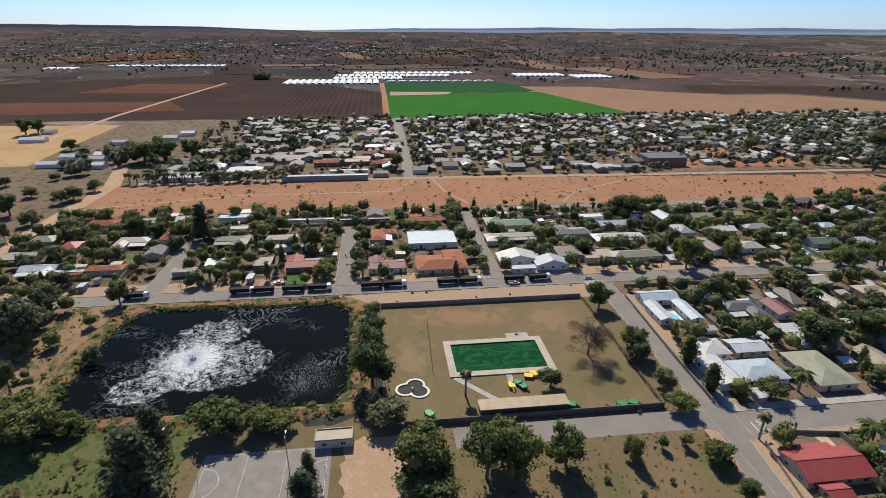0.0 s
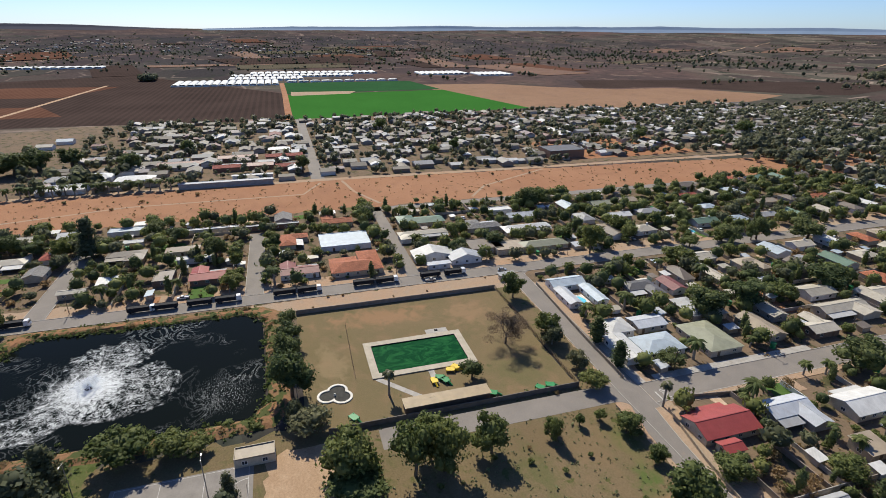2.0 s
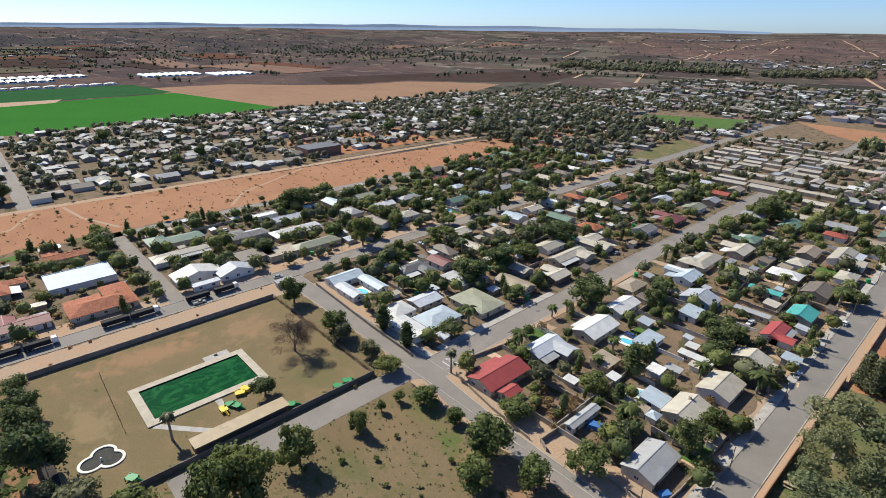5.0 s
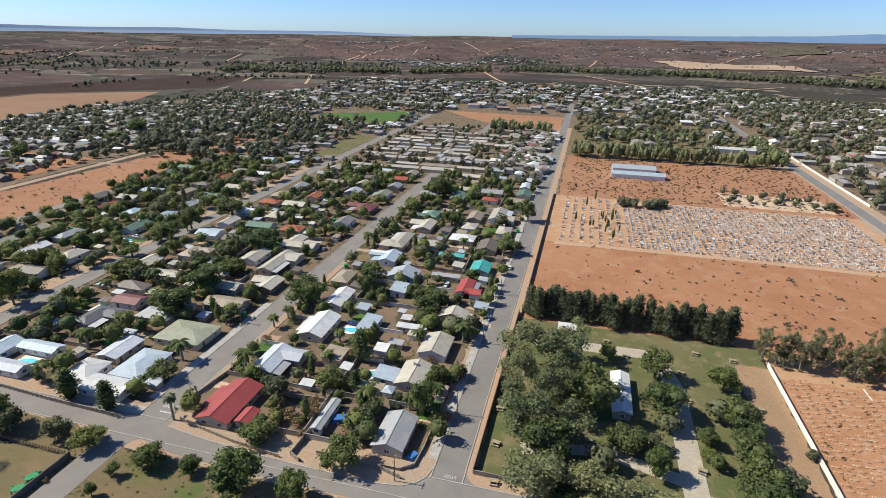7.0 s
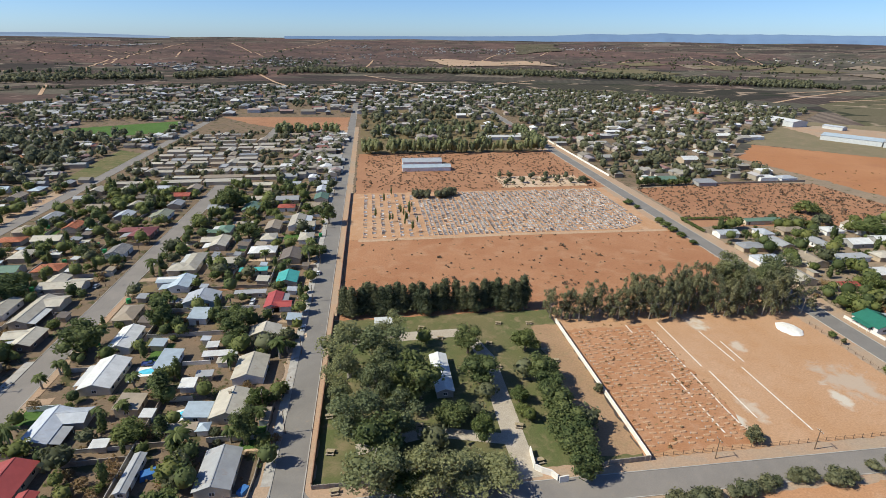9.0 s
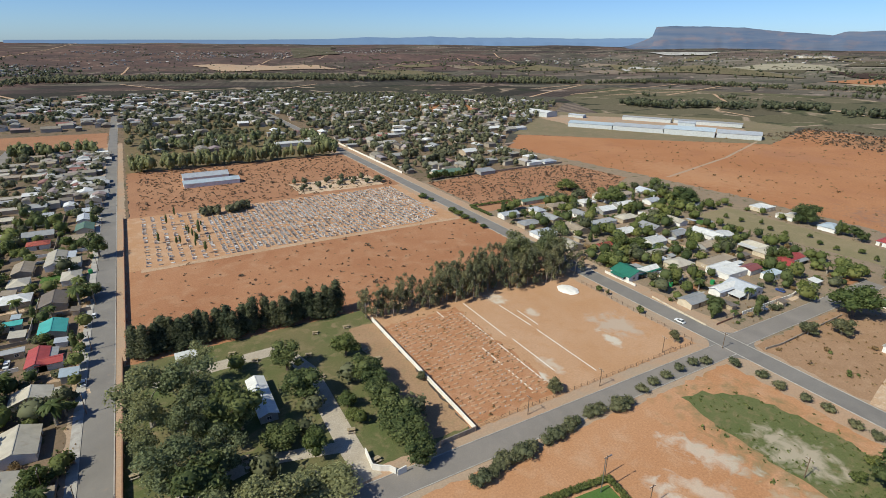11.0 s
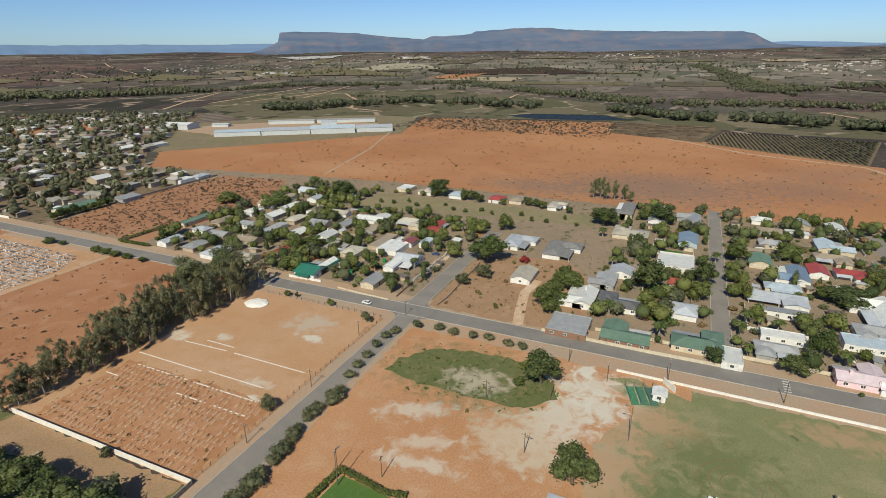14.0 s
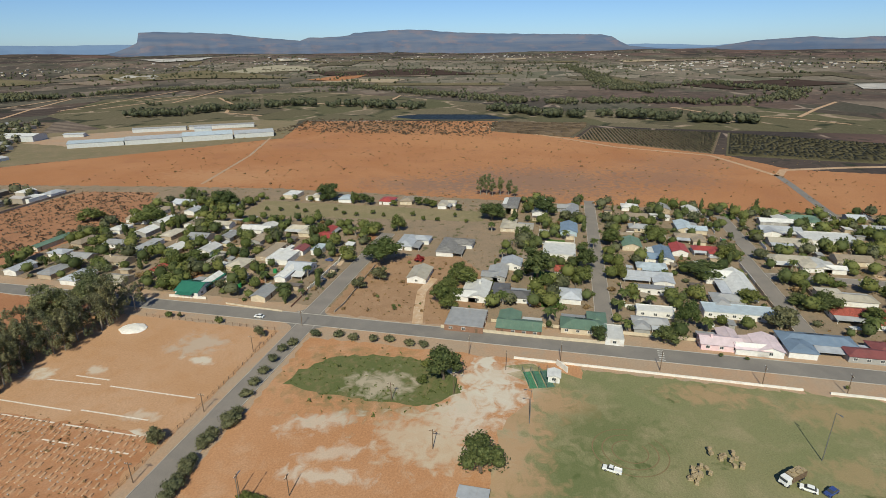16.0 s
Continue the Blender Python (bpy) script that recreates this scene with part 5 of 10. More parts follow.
def netball_court():
    x0, x1, y0, y1 = -119.5, -100.5, -49.5, -17.5
    court = base("netball_court", 0, 0, 0, "grey concrete netball court with faded white lines", "court")
    part("slab", boxes((x0 - 0.5, x1 + 3, y0 - 1, y1 + 1.2, -0.1, 0.09)), plain("court_slab", (0.25, 0.225, 0.20), 0.15, 0.3, stain=(0.22, 0.19, 0.17)), court, "weathered concrete slab")
    lines = bmesh.new()
    for s in ((x0, x0 + 0.12, y0, y1), (x1, x1 + 0.12, y0, y1), (x0, x1, y0, y0 + 0.12), (x0, x1, y1, y1 + 0.12), (x0, x1, y0 + 10.6, y0 + 10.72), (x0, x1, y0 + 21.2, y0 + 21.32)):
        box(lines, *s, 0.09, 0.098)
    for cy, sgn in ((y0, 1), (y1, -1)):
        cx = (x0 + x1) / 2
        for k in range(24):
            a, b = math.pi * k / 24, math.pi * (k + 1) / 24
            q = [(cx + r * math.cos(t), cy + sgn * r * math.sin(t)) for t in (a, b) for r in (4.9, 5.05)]
            lines.faces.new([lines.verts.new((*q[i], 0.098)) for i in (0, 1, 3, 2)])
    bmesh.ops.recalc_face_normals(lines, faces=lines.faces)
    part("court_lines", lines, paint_white, court, "faded white court lines")
    for cy in (y0, y1):
        part("goal_post", tube(bmesh.new(), ((x0 + x1) / 2, cy, 0), ((x0 + x1) / 2, cy, 3.05), 0.06, 0.06), steel, court)
    TAKEN.append((x0 - 2, x1 + 3, y0 - 2, y1 + 2))


netball_court()
sheet("sand_patch", rect(-122, -92, -13, 4), 0.05, soil("sand_patch", (0.42, 0.29, 0.19), (0.37, 0.25, 0.16), (0.47, 0.34, 0.23), 0.06, 1.2), "bare pale sand beside the court", "ground", 1.0)


# ---- houses ----
PANE = mesh_of("pane", boxes((-0.62, 0.62, -0.05, -0.03, -0.5, 0.5)), glass)
FRAME = mesh_of("window", boxes((-0.75, 0.75, -0.04, 0.06, 0.5, 0.62), (-0.75, 0.75, -0.08, 0.06, -0.62, -0.5), (-0.75, -0.62, -0.04, 0.06, -0.5, 0.5), (0.62, 0.75, -0.04, 0.06, -0.5, 0.5), (-0.04, 0.04, -0.06, 0.06, -0.5, 0.5)), WALL["white"])
WINDOW = mesh_of("window", boxes((-0.75, 0.75, -0.04, 0.06, -0.62, 0.62, 0), (-0.62, 0.62, -0.06, -0.04, -0.5, 0.5, 1)), [WALL["white"], glass])
DOOR = mesh_of("door", boxes((-0.45, 0.45, -0.06, 0.04, 0.0, 2.05), (-0.55, -0.45, -0.08, 0.04, 0, 2.15), (0.45, 0.55, -0.08, 0.04, 0, 2.15), (0.38, 0.44, -0.1, -0.06, 0.98, 1.06)), timber)


def roof_mesh(shape, L, W, h, rise_, over=0.45):
    """Roofs over a plan L along x and W along y, as slabs with thickness."""
    bm = bmesh.new()
    l, w, t = L / 2 + over, W / 2 + over, 0.14
    drop = rise_ * over / (W / 2)
    if shape == "gable":
        for s in (1, -1):
            vs = [(-l, s * w, h - drop), (l, s * w, h - drop), (l, 0, h + rise_), (-l, 0, h + rise_)]
            lo = [bm.verts.new(v) for v in vs]
            hi = [bm.verts.new((x, y, z + t)) for x, y, z in vs]
            bm.faces.new(lo)
            bm.faces.new(hi)
            for i in range(4):
                bm.faces.new((lo[i], lo[(i + 1) % 4], hi[(i + 1) % 4], hi[i]))
        box(bm, -l, l, -0.16, 0.16, h + rise_ + t - 0.06, h + rise_ + t + 0.05)
    elif shape == "hip":
        e = max(0.3, l - w)
        lo = [bm.verts.new((x, y, h - drop)) for x, y in ((-l, -w), (l, -w), (l, w), (-l, w))]
        up = [bm.verts.new((x, y, h - drop + t)) for x, y in ((-l, -w), (l, -w), (l, w), (-l, w))]
        r = [bm.verts.new((-e, 0, h + rise_ + t)), bm.verts.new((e, 0, h + rise_ + t))]
        bm.faces.new(lo)
        for i in range(4):
            bm.faces.new((lo[i], lo[(i + 1) % 4], up[(i + 1) % 4], up[i]))
        for f in ((up[0], up[1], r[1], r[0]), (up[1], up[2], r[1]), (up[2], up[3], r[0], r[1]), (up[3], up[0], r[0])):
            bm.faces.new(f)
    elif shape == "lean":
        vs = [(-l, -w, h - 0.1), (l, -w, h - 0.1), (l, w, h + rise_ * 0.6), (-l, w, h + rise_ * 0.6)]
        lo = [bm.verts.new(v) for v in vs]
        hi = [bm.verts.new((x, y, z + t)) for x, y, z in vs]
        bm.faces.new(lo)
        bm.faces.new(hi)
        for i in range(4):
            bm.faces.new((lo[i], lo[(i + 1) % 4], hi[(i + 1) % 4], hi[i]))
    else:
        box(bm, -L / 2 + 0.2, L / 2 - 0.2, -W / 2 + 0.2, W / 2 - 0.2, h - 0.1, h + 0.08)
        for s in ((-L / 2, L / 2, -W / 2, -W / 2 + 0.22), (-L / 2, L / 2, W / 2 - 0.22, W / 2), (-L / 2, -L / 2 + 0.22, -W / 2 + 0.22, W / 2 - 0.22), (L / 2 - 0.22, L / 2, -W / 2 + 0.22, W / 2 - 0.22)):
            box(bm, *s, h - 0.02, h + 0.38)
    bmesh.ops.recalc_face_normals(bm, faces=bm.faces)
    return bm


def wall_mesh(shape, L, W, h, rise_):
    bm = bmesh.new()
    l, w = L / 2, W / 2
    if shape in ("gable", "lean"):
        prof = [(-w, 0), (w, 0), (w, h), (0, h + rise_ - 0.02), (-w, h)] if shape == "gable" else [(-w, 0), (w, 0), (w, h + rise_ * 0.6 - 0.05), (-w, h - 0.12)]
        ends = [[bm.verts.new((x, y, z)) for y, z in prof] for x in (-l, l)]
        bm.faces.new(ends[0][::-1])
        bm.faces.new(ends[1])
        k = len(prof)
        for i in range(k):
            bm.faces.new((ends[0][i], ends[0][(i + 1) % k], ends[1][(i + 1) % k], ends[1][i]))
        bmesh.ops.recalc_face_normals(bm, faces=bm.faces)
        return bm
    return box(bm, -l, l, -w, w, 0, h - 0.1 if shape != "hip" else h - 0.02)


HOUSES = []
house_rnd = random.Random(21)


def house(x0, x1, y0, y1, roof="cream", wall="cream", shape="gable", ridge="", h=2.75, pitch=0.34, extra="", openings=True, word="", group="suburban houses", plain_windows=False, big=False):
    """A single-storey house over a plan given by its eaves; its ridge runs along x or y."""
    x0, x1, y0, y1 = x0 + 0.45, x1 - 0.45, y0 + 0.45, y1 - 0.45
    ridge = ridge or ("x" if x1 - x0 > y1 - y0 else "y")
    L, W = (x1 - x0, y1 - y0) if ridge == "x" else (y1 - y0, x1 - x0)
    L, W = max(L, 2.5), max(W, 2.5)
    up = min(pitch * W / 2, 2.6)
    said = ROOF_WORD.get(roof, roof)
    label = word or "%s single-storey house with a %s %s roof" % (wall if wall != "brick" else "brown brick", said, {"gable": "gabled", "hip": "hipped", "flat": "flat", "lean": "sloping"}[shape])
    ob = base("house" if group == "suburban houses" else "shed" if group in ("backyard sheds", "outbuildings") else "building", (x0 + x1) / 2, (y0 + y1) / 2, 0 if ridge == "x" else 90, label, "house", group)
    rnd = house_rnd
    if W > 10.5 and L > 11 and shape in ("gable", "hip") and not big:
        # a main range and a cross wing, with a lower lean-to in the angle
        full, side = W, rnd.choice((1, -1))
        W = full * rnd.uniform(0.52, 0.6)
        off = -side * (full - W) / 2
        ob.matrix_basis = ob.matrix_basis @ pose(0, off, 0)
        up = min(pitch * W / 2, 2.6)
        wl, wd = min(L * rnd.uniform(0.38, 0.5), 9.5), full - W
        end = rnd.choice((1, -1))
        m = pose(end * (L - wl) / 2, side * (W / 2 + wd / 2 - W * 0.24), 0, 0, 0, 90)
        part("wall", wall_mesh(shape, wd + W * 0.48, wl, h - 0.02, up * 0.9), WALL[wall], ob).matrix_basis = m
        part("roof", roof_mesh(shape, wd + W * 0.48, wl, h - 0.02, min(pitch * wl / 2, up * 0.9)), ROOF[roof], ob).matrix_basis = m
        rest = L - wl - 1.0
        m = pose(-end * (L - rest) / 2, side * (W / 2 + wd * 0.3), 0, 0, 0, 0 if side < 0 else 180)
        part("lean_to_roof", roof_mesh("lean", rest, wd * 0.6, h - 0.75, 0.8, 0.1), ROOF[rnd.choice((roof, "white", "silver", "grey"))], ob).matrix_basis = m
        for k in (-1, 1):
            part("lean_to_post", boxes((k * rest * 0.46 - 0.07, k * rest * 0.46 + 0.07, -wd * 0.28, -wd * 0.28 + 0.14, 0, h - 0.8)), WALL["white"], ob).matrix_basis = m
    part("wall", wall_mesh(shape, L, W, h, up), WALL[wall], ob)
    part("roof", roof_mesh(shape, L, W, h, up), ROOF[roof], ob)
    if openings:
        spots = []
        for s in (1, -1):
            n = max(1, int(L / (4.2 if not plain_windows else 7.0)))
            spots += [((k + 0.5) * L / n - L / 2, s * W / 2, 0 if s < 0 else 180, k) for k in range(n)]
        for s in (1, -1):
            n = max(1, int(W / 5.0)) if not plain_windows else 0
            spots += [(s * L / 2, (k + 0.5) * W / n - W / 2, 90 if s > 0 else -90, k) for k in range(n)]
        door_at = rnd.randrange(len(spots))
        for i, (px, py, turn, _) in enumerate(spots):
            m = pose(px, py, 0, 0, 0, turn)
            if i == door_at:
                part("door", DOOR, None, ob).matrix_basis = m
            else:
                win = part("window", WINDOW if plain_windows else FRAME, None, ob)
                win.matrix_basis = m @ pose(0, 0, 1.5)
                if not plain_windows and math.hypot(x0, y0) < 265:
                    part("pane", PANE, None, win)
    if "stoep" in extra:
        s = 1 if "+" in extra else -1
        d = 2.6
        bm = bmesh.new()
        vs = [(-L * 0.35, s * (W / 2 + 0.3), h - 0.25), (L * 0.35, s * (W / 2 + 0.3), h - 0.25), (L * 0.35, s * (W / 2 + d), h - 0.6), (-L * 0.35, s * (W / 2 + d), h - 0.6)]
        lo, hi = [bm.verts.new(v) for v in vs], [bm.verts.new((a, b, c + 0.1)) for a, b, c in vs]
        bm.faces.new(lo), bm.faces.new(hi)
        for i in range(4):
            bm.faces.new((lo[i], lo[(i + 1) % 4], hi[(i + 1) % 4], hi[i]))
        bmesh.ops.recalc_face_normals(bm, faces=bm.faces)
        part("veranda_roof", bm, ROOF[roof], ob)
        for k in range(3):
            px = -L * 0.33 + k * L * 0.33
            part("veranda_post", boxes((px - 0.07, px + 0.07, s * (W / 2 + d - 0.25) - 0.07, s * (W / 2 + d - 0.25) + 0.07, 0, h - 0.58)), WALL["white"], ob)
    if "chimney" in extra:
        part("chimney", boxes((L * 0.2, L * 0.2 + 0.8, 0.3, 1.0, h, h + up + 1.0), (L * 0.2 - 0.08, L * 0.2 + 0.88, 0.22, 1.08, h + up + 1.0, h + up + 1.15)), WALL[wall], ob)
    if "solar" in extra:
        for k in range(4):
            p = part("solar_panel", boxes((k * 1.8, k * 1.8 + 1.6, 0, 1.0, 0, 0.06)), dark_metal, ob, "dark solar panel")
            p.matrix_basis = pose(-3.5, -W / 4 - 0.6, h + up * 0.45 + 0.15, math.degrees(math.atan2(up, W / 2)))
    TAKEN.append((x0 - 1, x1 + 1, y0 - 1, y1 + 1))
    HOUSES.append(ob)
    return ob


# block between the cross road, the suburb street and the avenue
house(-101.7, -90.5, 104.1, 123.6, "red", "cream", ridge="y", extra="stoep+")
house(-90.2, -85.1, 106.2, 113.1, "red", "cream", ridge="y", h=2.3, word="small red-roofed outbuilding beside the red house", group="outbuildings")
house(-100.6, -86.5, 130.0, 145.8, "silver", "grey", ridge="y")
house(-96.6, -86.1, 154.7, 172.5, "white", "cream", ridge="y", extra="stoep+")
house(-76.7, -69.9, 163.5, 176.4, "pale_blue", "white", "lean", ridge="y", group="outbuildings")
house(-80.7, -73.1, 142.5, 150.8, "tan", "beige", "lean", ridge="y", group="outbuildings")
house(-62.6, -50.4, 171.4, 172.3, "white", "beige", "lean", ridge="x", word="long narrow white-roofed outbuilding", group="outbuildings")
house(-49.3, -37.7, 182.6, 190.4, "cream", "cream", ridge="y", extra="stoep-")
house(-49.4, -38.7, 155.0, 169.0, "cream", "white", ridge="y")
house(-51.3, -41.2, 135.8, 149.4, "cream", "cream", ridge="y", extra="chimney")
house(-64.5, -53.5, 133.0, 133.4, "tan", "cream", "lean", ridge="x", h=2.4, group="outbuildings")
house(-59.2, -51.6, 137.0, 144.7, "pale_blue", "white", "lean", ridge="y", h=2.3, group="outbuildings")
house(-47.9, -38.3, 107.3, 122.3, "grey", "cream", ridge="y", h=2.9)
house(-67.1, -63.8, 109.6, 123.8, "grey", "white", ridge="y", h=2.5)
house(-98.2, -89.7, 178.9, 195.0, "white", "white", ridge="y")
house(-82.4, -68.2, 212.8, 223.5, "silver", "blue", ridge="y")
house(-75.7, -68.2, 198.1, 208.3, "pale_blue", "white", "lean", ridge="y", group="outbuildings")
house(-47.8, -36.3, 205.4, 219.5, "red", "white", ridge="y")
house(-46.7, -36.9, 229.2, 241.7, "turquoise", "cream", ridge="y")
house(-66.0, -52.6, 244.3, 248.3, "turquoise", "cream", "lean", ridge="x", group="outbuildings")
house(-100.6, -84.2, 229.0, 242.2, "pale_blue", "white", ridge="y")
house(-100.3, -86.7, 248.7, 271.8, "cream", "cream", "hip", ridge="y")
house(-95.5, -80.2, 279.3, 295.8, "cream", "beige", ridge="y")
house(-97.8, -82.9, 301.8, 315.5, "green", "cream", "hip", ridge="y")
house(-49.0, -38.3, 257.0, 271.9, "brown", "beige", ridge="y")
house(-51.9, -35.8, 308.2, 330.9, "cream", "white", ridge="y")
house(-83.7, -68.9, 255.2, 262.2, "cream", "white", "lean", ridge="x", group="outbuildings")
house(-62.7, -49.0, 220.7, 222.0, "grey", "beige", "lean", ridge="x", group="outbuildings")
house(-105.3, -96.8, 200.6, 214.1, "tan", "cream", "hip", ridge="y")
# block beyond the suburb street
house(-197.0, -188.0, 107.5, 124.0, "pale_blue", "white", ridge="y", word="back range of the white courtyard house with pale blue roof")
house(-187.4, -172.0, 107.0, 113.0, "silver", "white", ridge="x", big=True, word="side wing of the white courtyard house")
house(-187.4, -171.0, 119.2, 125.2, "pale_blue", "white", ridge="x", big=True, word="side wing of the white courtyard house")
house(-157.5, -147.0, 110.0, 121.0, "white", "white", "hip", ridge="y", pitch=0.24, big=True)
house(-146.8, -130.5, 106.0, 114.5, "white", "white", "gable", ridge="x", pitch=0.2, big=True)
house(-143.5, -131.5, 114.9, 131.5, "pale_blue", "white", "hip", ridge="y", pitch=0.22, h=2.6, big=True)
house(-146.0, -126.5, 137.5, 152.0, "olive", "cream", "hip", ridge="x", pitch=0.2, big=True)
house(-156.5, -147.5, 122.5, 136.0, "silver", "cream", ridge="y", h=2.6, pitch=0.22)
house(-184.5, -170.0, 137.5, 153.0, "dark", "beige", "hip", ridge="y", pitch=0.3)
house(-183.7, -171.0, 156.5, 164.5, "maroon", "white", ridge="x")
house(-194.2, -178.4, 168.5, 174.9, "brown", "cream", "hip", ridge="y")
house(-191.6, -173.0, 183.8, 190.2, "cream", "cream", ridge="x")
house(-192.5, -178.5, 206.4, 219.4, "tan", "cream", "hip", ridge="y")
house(-156.4, -140.1, 179.7, 187.4, "cream", "grey", ridge="x")
house(-145.9, -128.6, 165.1, 174.5, "tan", "beige", ridge="x")
house(-139.5, -125.6, 184.4, 197.1, "cream", "brown", ridge="y")
house(-144.2, -131.3, 202.4, 226.4, "cream", "cream", ridge="y")
house(-150.2, -130.9, 233.5, 248.9, "cream", "cream", ridge="x")
house(-146.2, -126.1, 301.1, 316.7, "maroon", "brick", "hip", ridge="y")
house(-208.8, -205.7, 89.3, 97.4, "grey", "cream", "lean")
# row along the truck road and the streets behind
house(-254.6, -240.2, -169.7, -152.9, "silver", "grey", ridge="y")
house(-244.6, -243.4, -155.4, -139.1, "silver", "white", "lean")
house(-243.8, -241.2, -145.5, -138.3, "terracotta", "cream", ridge="y")
house(-250.6, -244.2, -139.1, -122.1, "terracotta", "cream", "hip")
house(-284.9, -274.4, -166.0, -156.9, "red", "white", "hip")
house(-288.3, -273.2, -140.7, -123.9, "cream", "white", "hip")
house(-319.6, -309.2, -169.5, -152.3, "red_tile", "cream", "hip")
house(-243.6, -238.6, -98.8, -87.4, "cream", "beige")
house(-252.1, -244.8, -85.6, -77.1, "white", "white", "lean")
house(-284.6, -270.9, -89.5, -71.3, "brown", "beige", "hip")
house(-322.7, -314.4, -98.0, -79.5, "pale_blue", "white", "flat")
house(-300.7, -295.9, -85.8, -75.9, "white", "white")
house(-253.9, -241.1, -62.8, -53.6, "brown", "brown", "flat")
house(-283.8, -276.2, -62.9, -46.4, "tan", "cream", "hip")
house(-266.9, -265.9, -55.9, -38.4, "grey", "white", "lean")
house(-253.0, -238.1, -46.9, -31.3, "red", "brick")
house(-309.0, -307.4, -58.9, -28.4, "white", "cream", "flat")
house(-307.7, -304.0, -25.7, 4.6, "grey", "brick", "flat")
house(-287.3, -270.3, -7.4, 7.9, "terracotta", "cream", "hip")
house(-247.2, -232.7, -7.6, 10.3, "maroon", "white", extra="stoep+")
house(-282.2, -261.8, 12.8, 39.7, "pale_blue", "white", "flat")
house(-253.1, -229.0, 15.2, 39.9, "terracotta", "cream", "hip")
house(-312.2, -298.6, 16.9, 34.6, "terracotta", "cream")
house(-301.4, -285.4, 60.0, 87.5, "green", "cream", "hip")
house(-273.9, -262.1, 55.4, 83.4, "cream", "white", "hip")
house(-246.2, -235.1, 56.3, 76.6, "white", "white", ridge="x", extra="stoep+")
house(-237.4, -228.0, 73.1, 89.5, "silver", "white", ridge="x")
house(-228.0, -226.7, 60.3, 72.4, "silver", "white", "lean")
house(-282.9, -268.1, 95.6, 116.4, "grey_tile", "cream", "hip")
house(-302.1, -294.4, 117.4, 134.4, "white", "white", "flat")
house(-288.9, -279.6, 125.1, 146.8, "silver", "white")
house(-267.7, -256.0, 114.3, 143.8, "white", "cream", "hip")
house(-252.7, -237.5, 86.9, 105.2, "brown", "beige", "flat")
house(-246.6, -233.3, 99.5, 117.0, "tan", "cream", "flat")
house(-242.6, -233.2, 114.1, 140.4, "olive", "cream", "hip")
# village south of the main road
house(194.5, 217.4, 160.0, 172.9, "deep_green", "white", ridge="y", extra="solar stoep+")
house(212.4, 222.3, 197.0, 202.5, "red_tile", "cream")
house(236.1, 258.2, 227.5, 234.8, "grey", "white", "hip")
house(217.9, 240.4, 121.3, 134.7, "silver", "white", ridge="y")
house(238.8, 256.2, 137.7, 151.5, "white", "white", "flat")
house(248.2, 261.8, 146.6, 147.2, "white", "white")
house(254.0, 263.9, 136.3, 143.5, "maroon", "white")
house(256.0, 267.7, 126.9, 133.5, "pale_blue", "white", "flat")
house(277.3, 298.9, 129.9, 141.5, "red", "white")
house(283.2, 298.1, 146.4, 165.4, "cream", "cream", "hip")
house(283.1, 298.7, 174.1, 194.1, "white", "white")
house(242.2, 265.8, 150.8, 159.3, "tan", "beige", "flat", h=2.4)
house(226.2, 239.3, 156.7, 167.0, "cream", "cream", "hip")
house(228.1, 241.4, 176.5, 181.0, "cream", "cream")
house(230.1, 246.2, 59.8, 70.2, "cream", "white")
house(214.9, 233.7, 27.9, 43.9, "white", "white", ridge="x", extra="chimney")
house(239.3, 256.8, 22.1, 34.7, "grey", "grey")
house(255.4, 266.9, 15.9, 27.1, "silver", "white")
house(218.2, 233.5, 9.1, 27.3, "dark", "white", "hip")
house(187.6, 204.0, 25.5, 42.2, "grey", "brick", "flat")
house(189.5, 205.4, 2.7, 21.1, "green", "brick")
house(194.7, 211.6, -22.9, -4.2, "green", "cream", "hip", extra="solar")
house(188.8, 201.3, -28.9, -21.1, "white", "white", "flat")
house(272.8, 293.5, 71.6, 89.3, "silver", "white", "hip")
house(267.8, 292.4, 45.5, 64.3, "grey_tile", "white", "hip")
house(316.2, 335.5, 13.6, 34.3, "cream", "cream", "hip")
house(315.6, 334.5, -13.1, -2.3, "blue", "blue", ridge="x")
house(275.6, 294.7, -11.9, 6.7, "white", "white", "flat")
house(252.7, 261.5, -9.8, -0.5, "red_tile", "white")
house(350.3, 377.5, -14.5, 0.4, "grey", "grey", ridge="x")
house(354.0, 383.8, 26.6, 41.2, "grey_tile", "cream", "hip", h=4.6)
house(358.0, 373.0, 72.0, 84.0, "cream", "white", "hip")
house(364.0, 378.0, 104.0, 114.0, "tan", "cream", "hip")
house(361.0, 374.0, 150.0, 161.0, "pale_blue", "white", "hip")
house(361.0, 374.0, 118.0, 129.0, "red", "white", "hip")
house(362.0, 376.0, 176.0, 188.0, "cream", "white", "hip")
house(364.0, 378.0, 196.0, 208.0, "white", "cream", "flat")
house(192.5, 206.6, -71.5, -56.2, "pink", "pink", extra="chimney")
house(191.3, 204.0, -85.2, -68.0, "pink", "white", ridge="x")
house(192.7, 209.6, -113.0, -86.3, "blue", "white", "hip", extra="solar")
house(193.7, 207.6, -124.1, -106.2, "maroon", "grey", "hip")
house(248.0, 261.9, -57.1, -33.2, "silver", "white")
house(239.0, 245.0, -55.4, -37.0, "grey", "white", "lean")
house(240.0, 267.7, -91.4, -72.2, "white", "white", ridge="x", h=3.2, pitch=0.9, word="white steep-gabled church hall with a pale roof")
house(228.0, 241.9, -83.5, -69.5, "grey", "white", "hip")
house(220.4, 230.4, -92.4, -63.3, "pale_blue", "white", "flat")
house(215.8, 222.8, -51.6, -35.5, "white", "white", "flat")
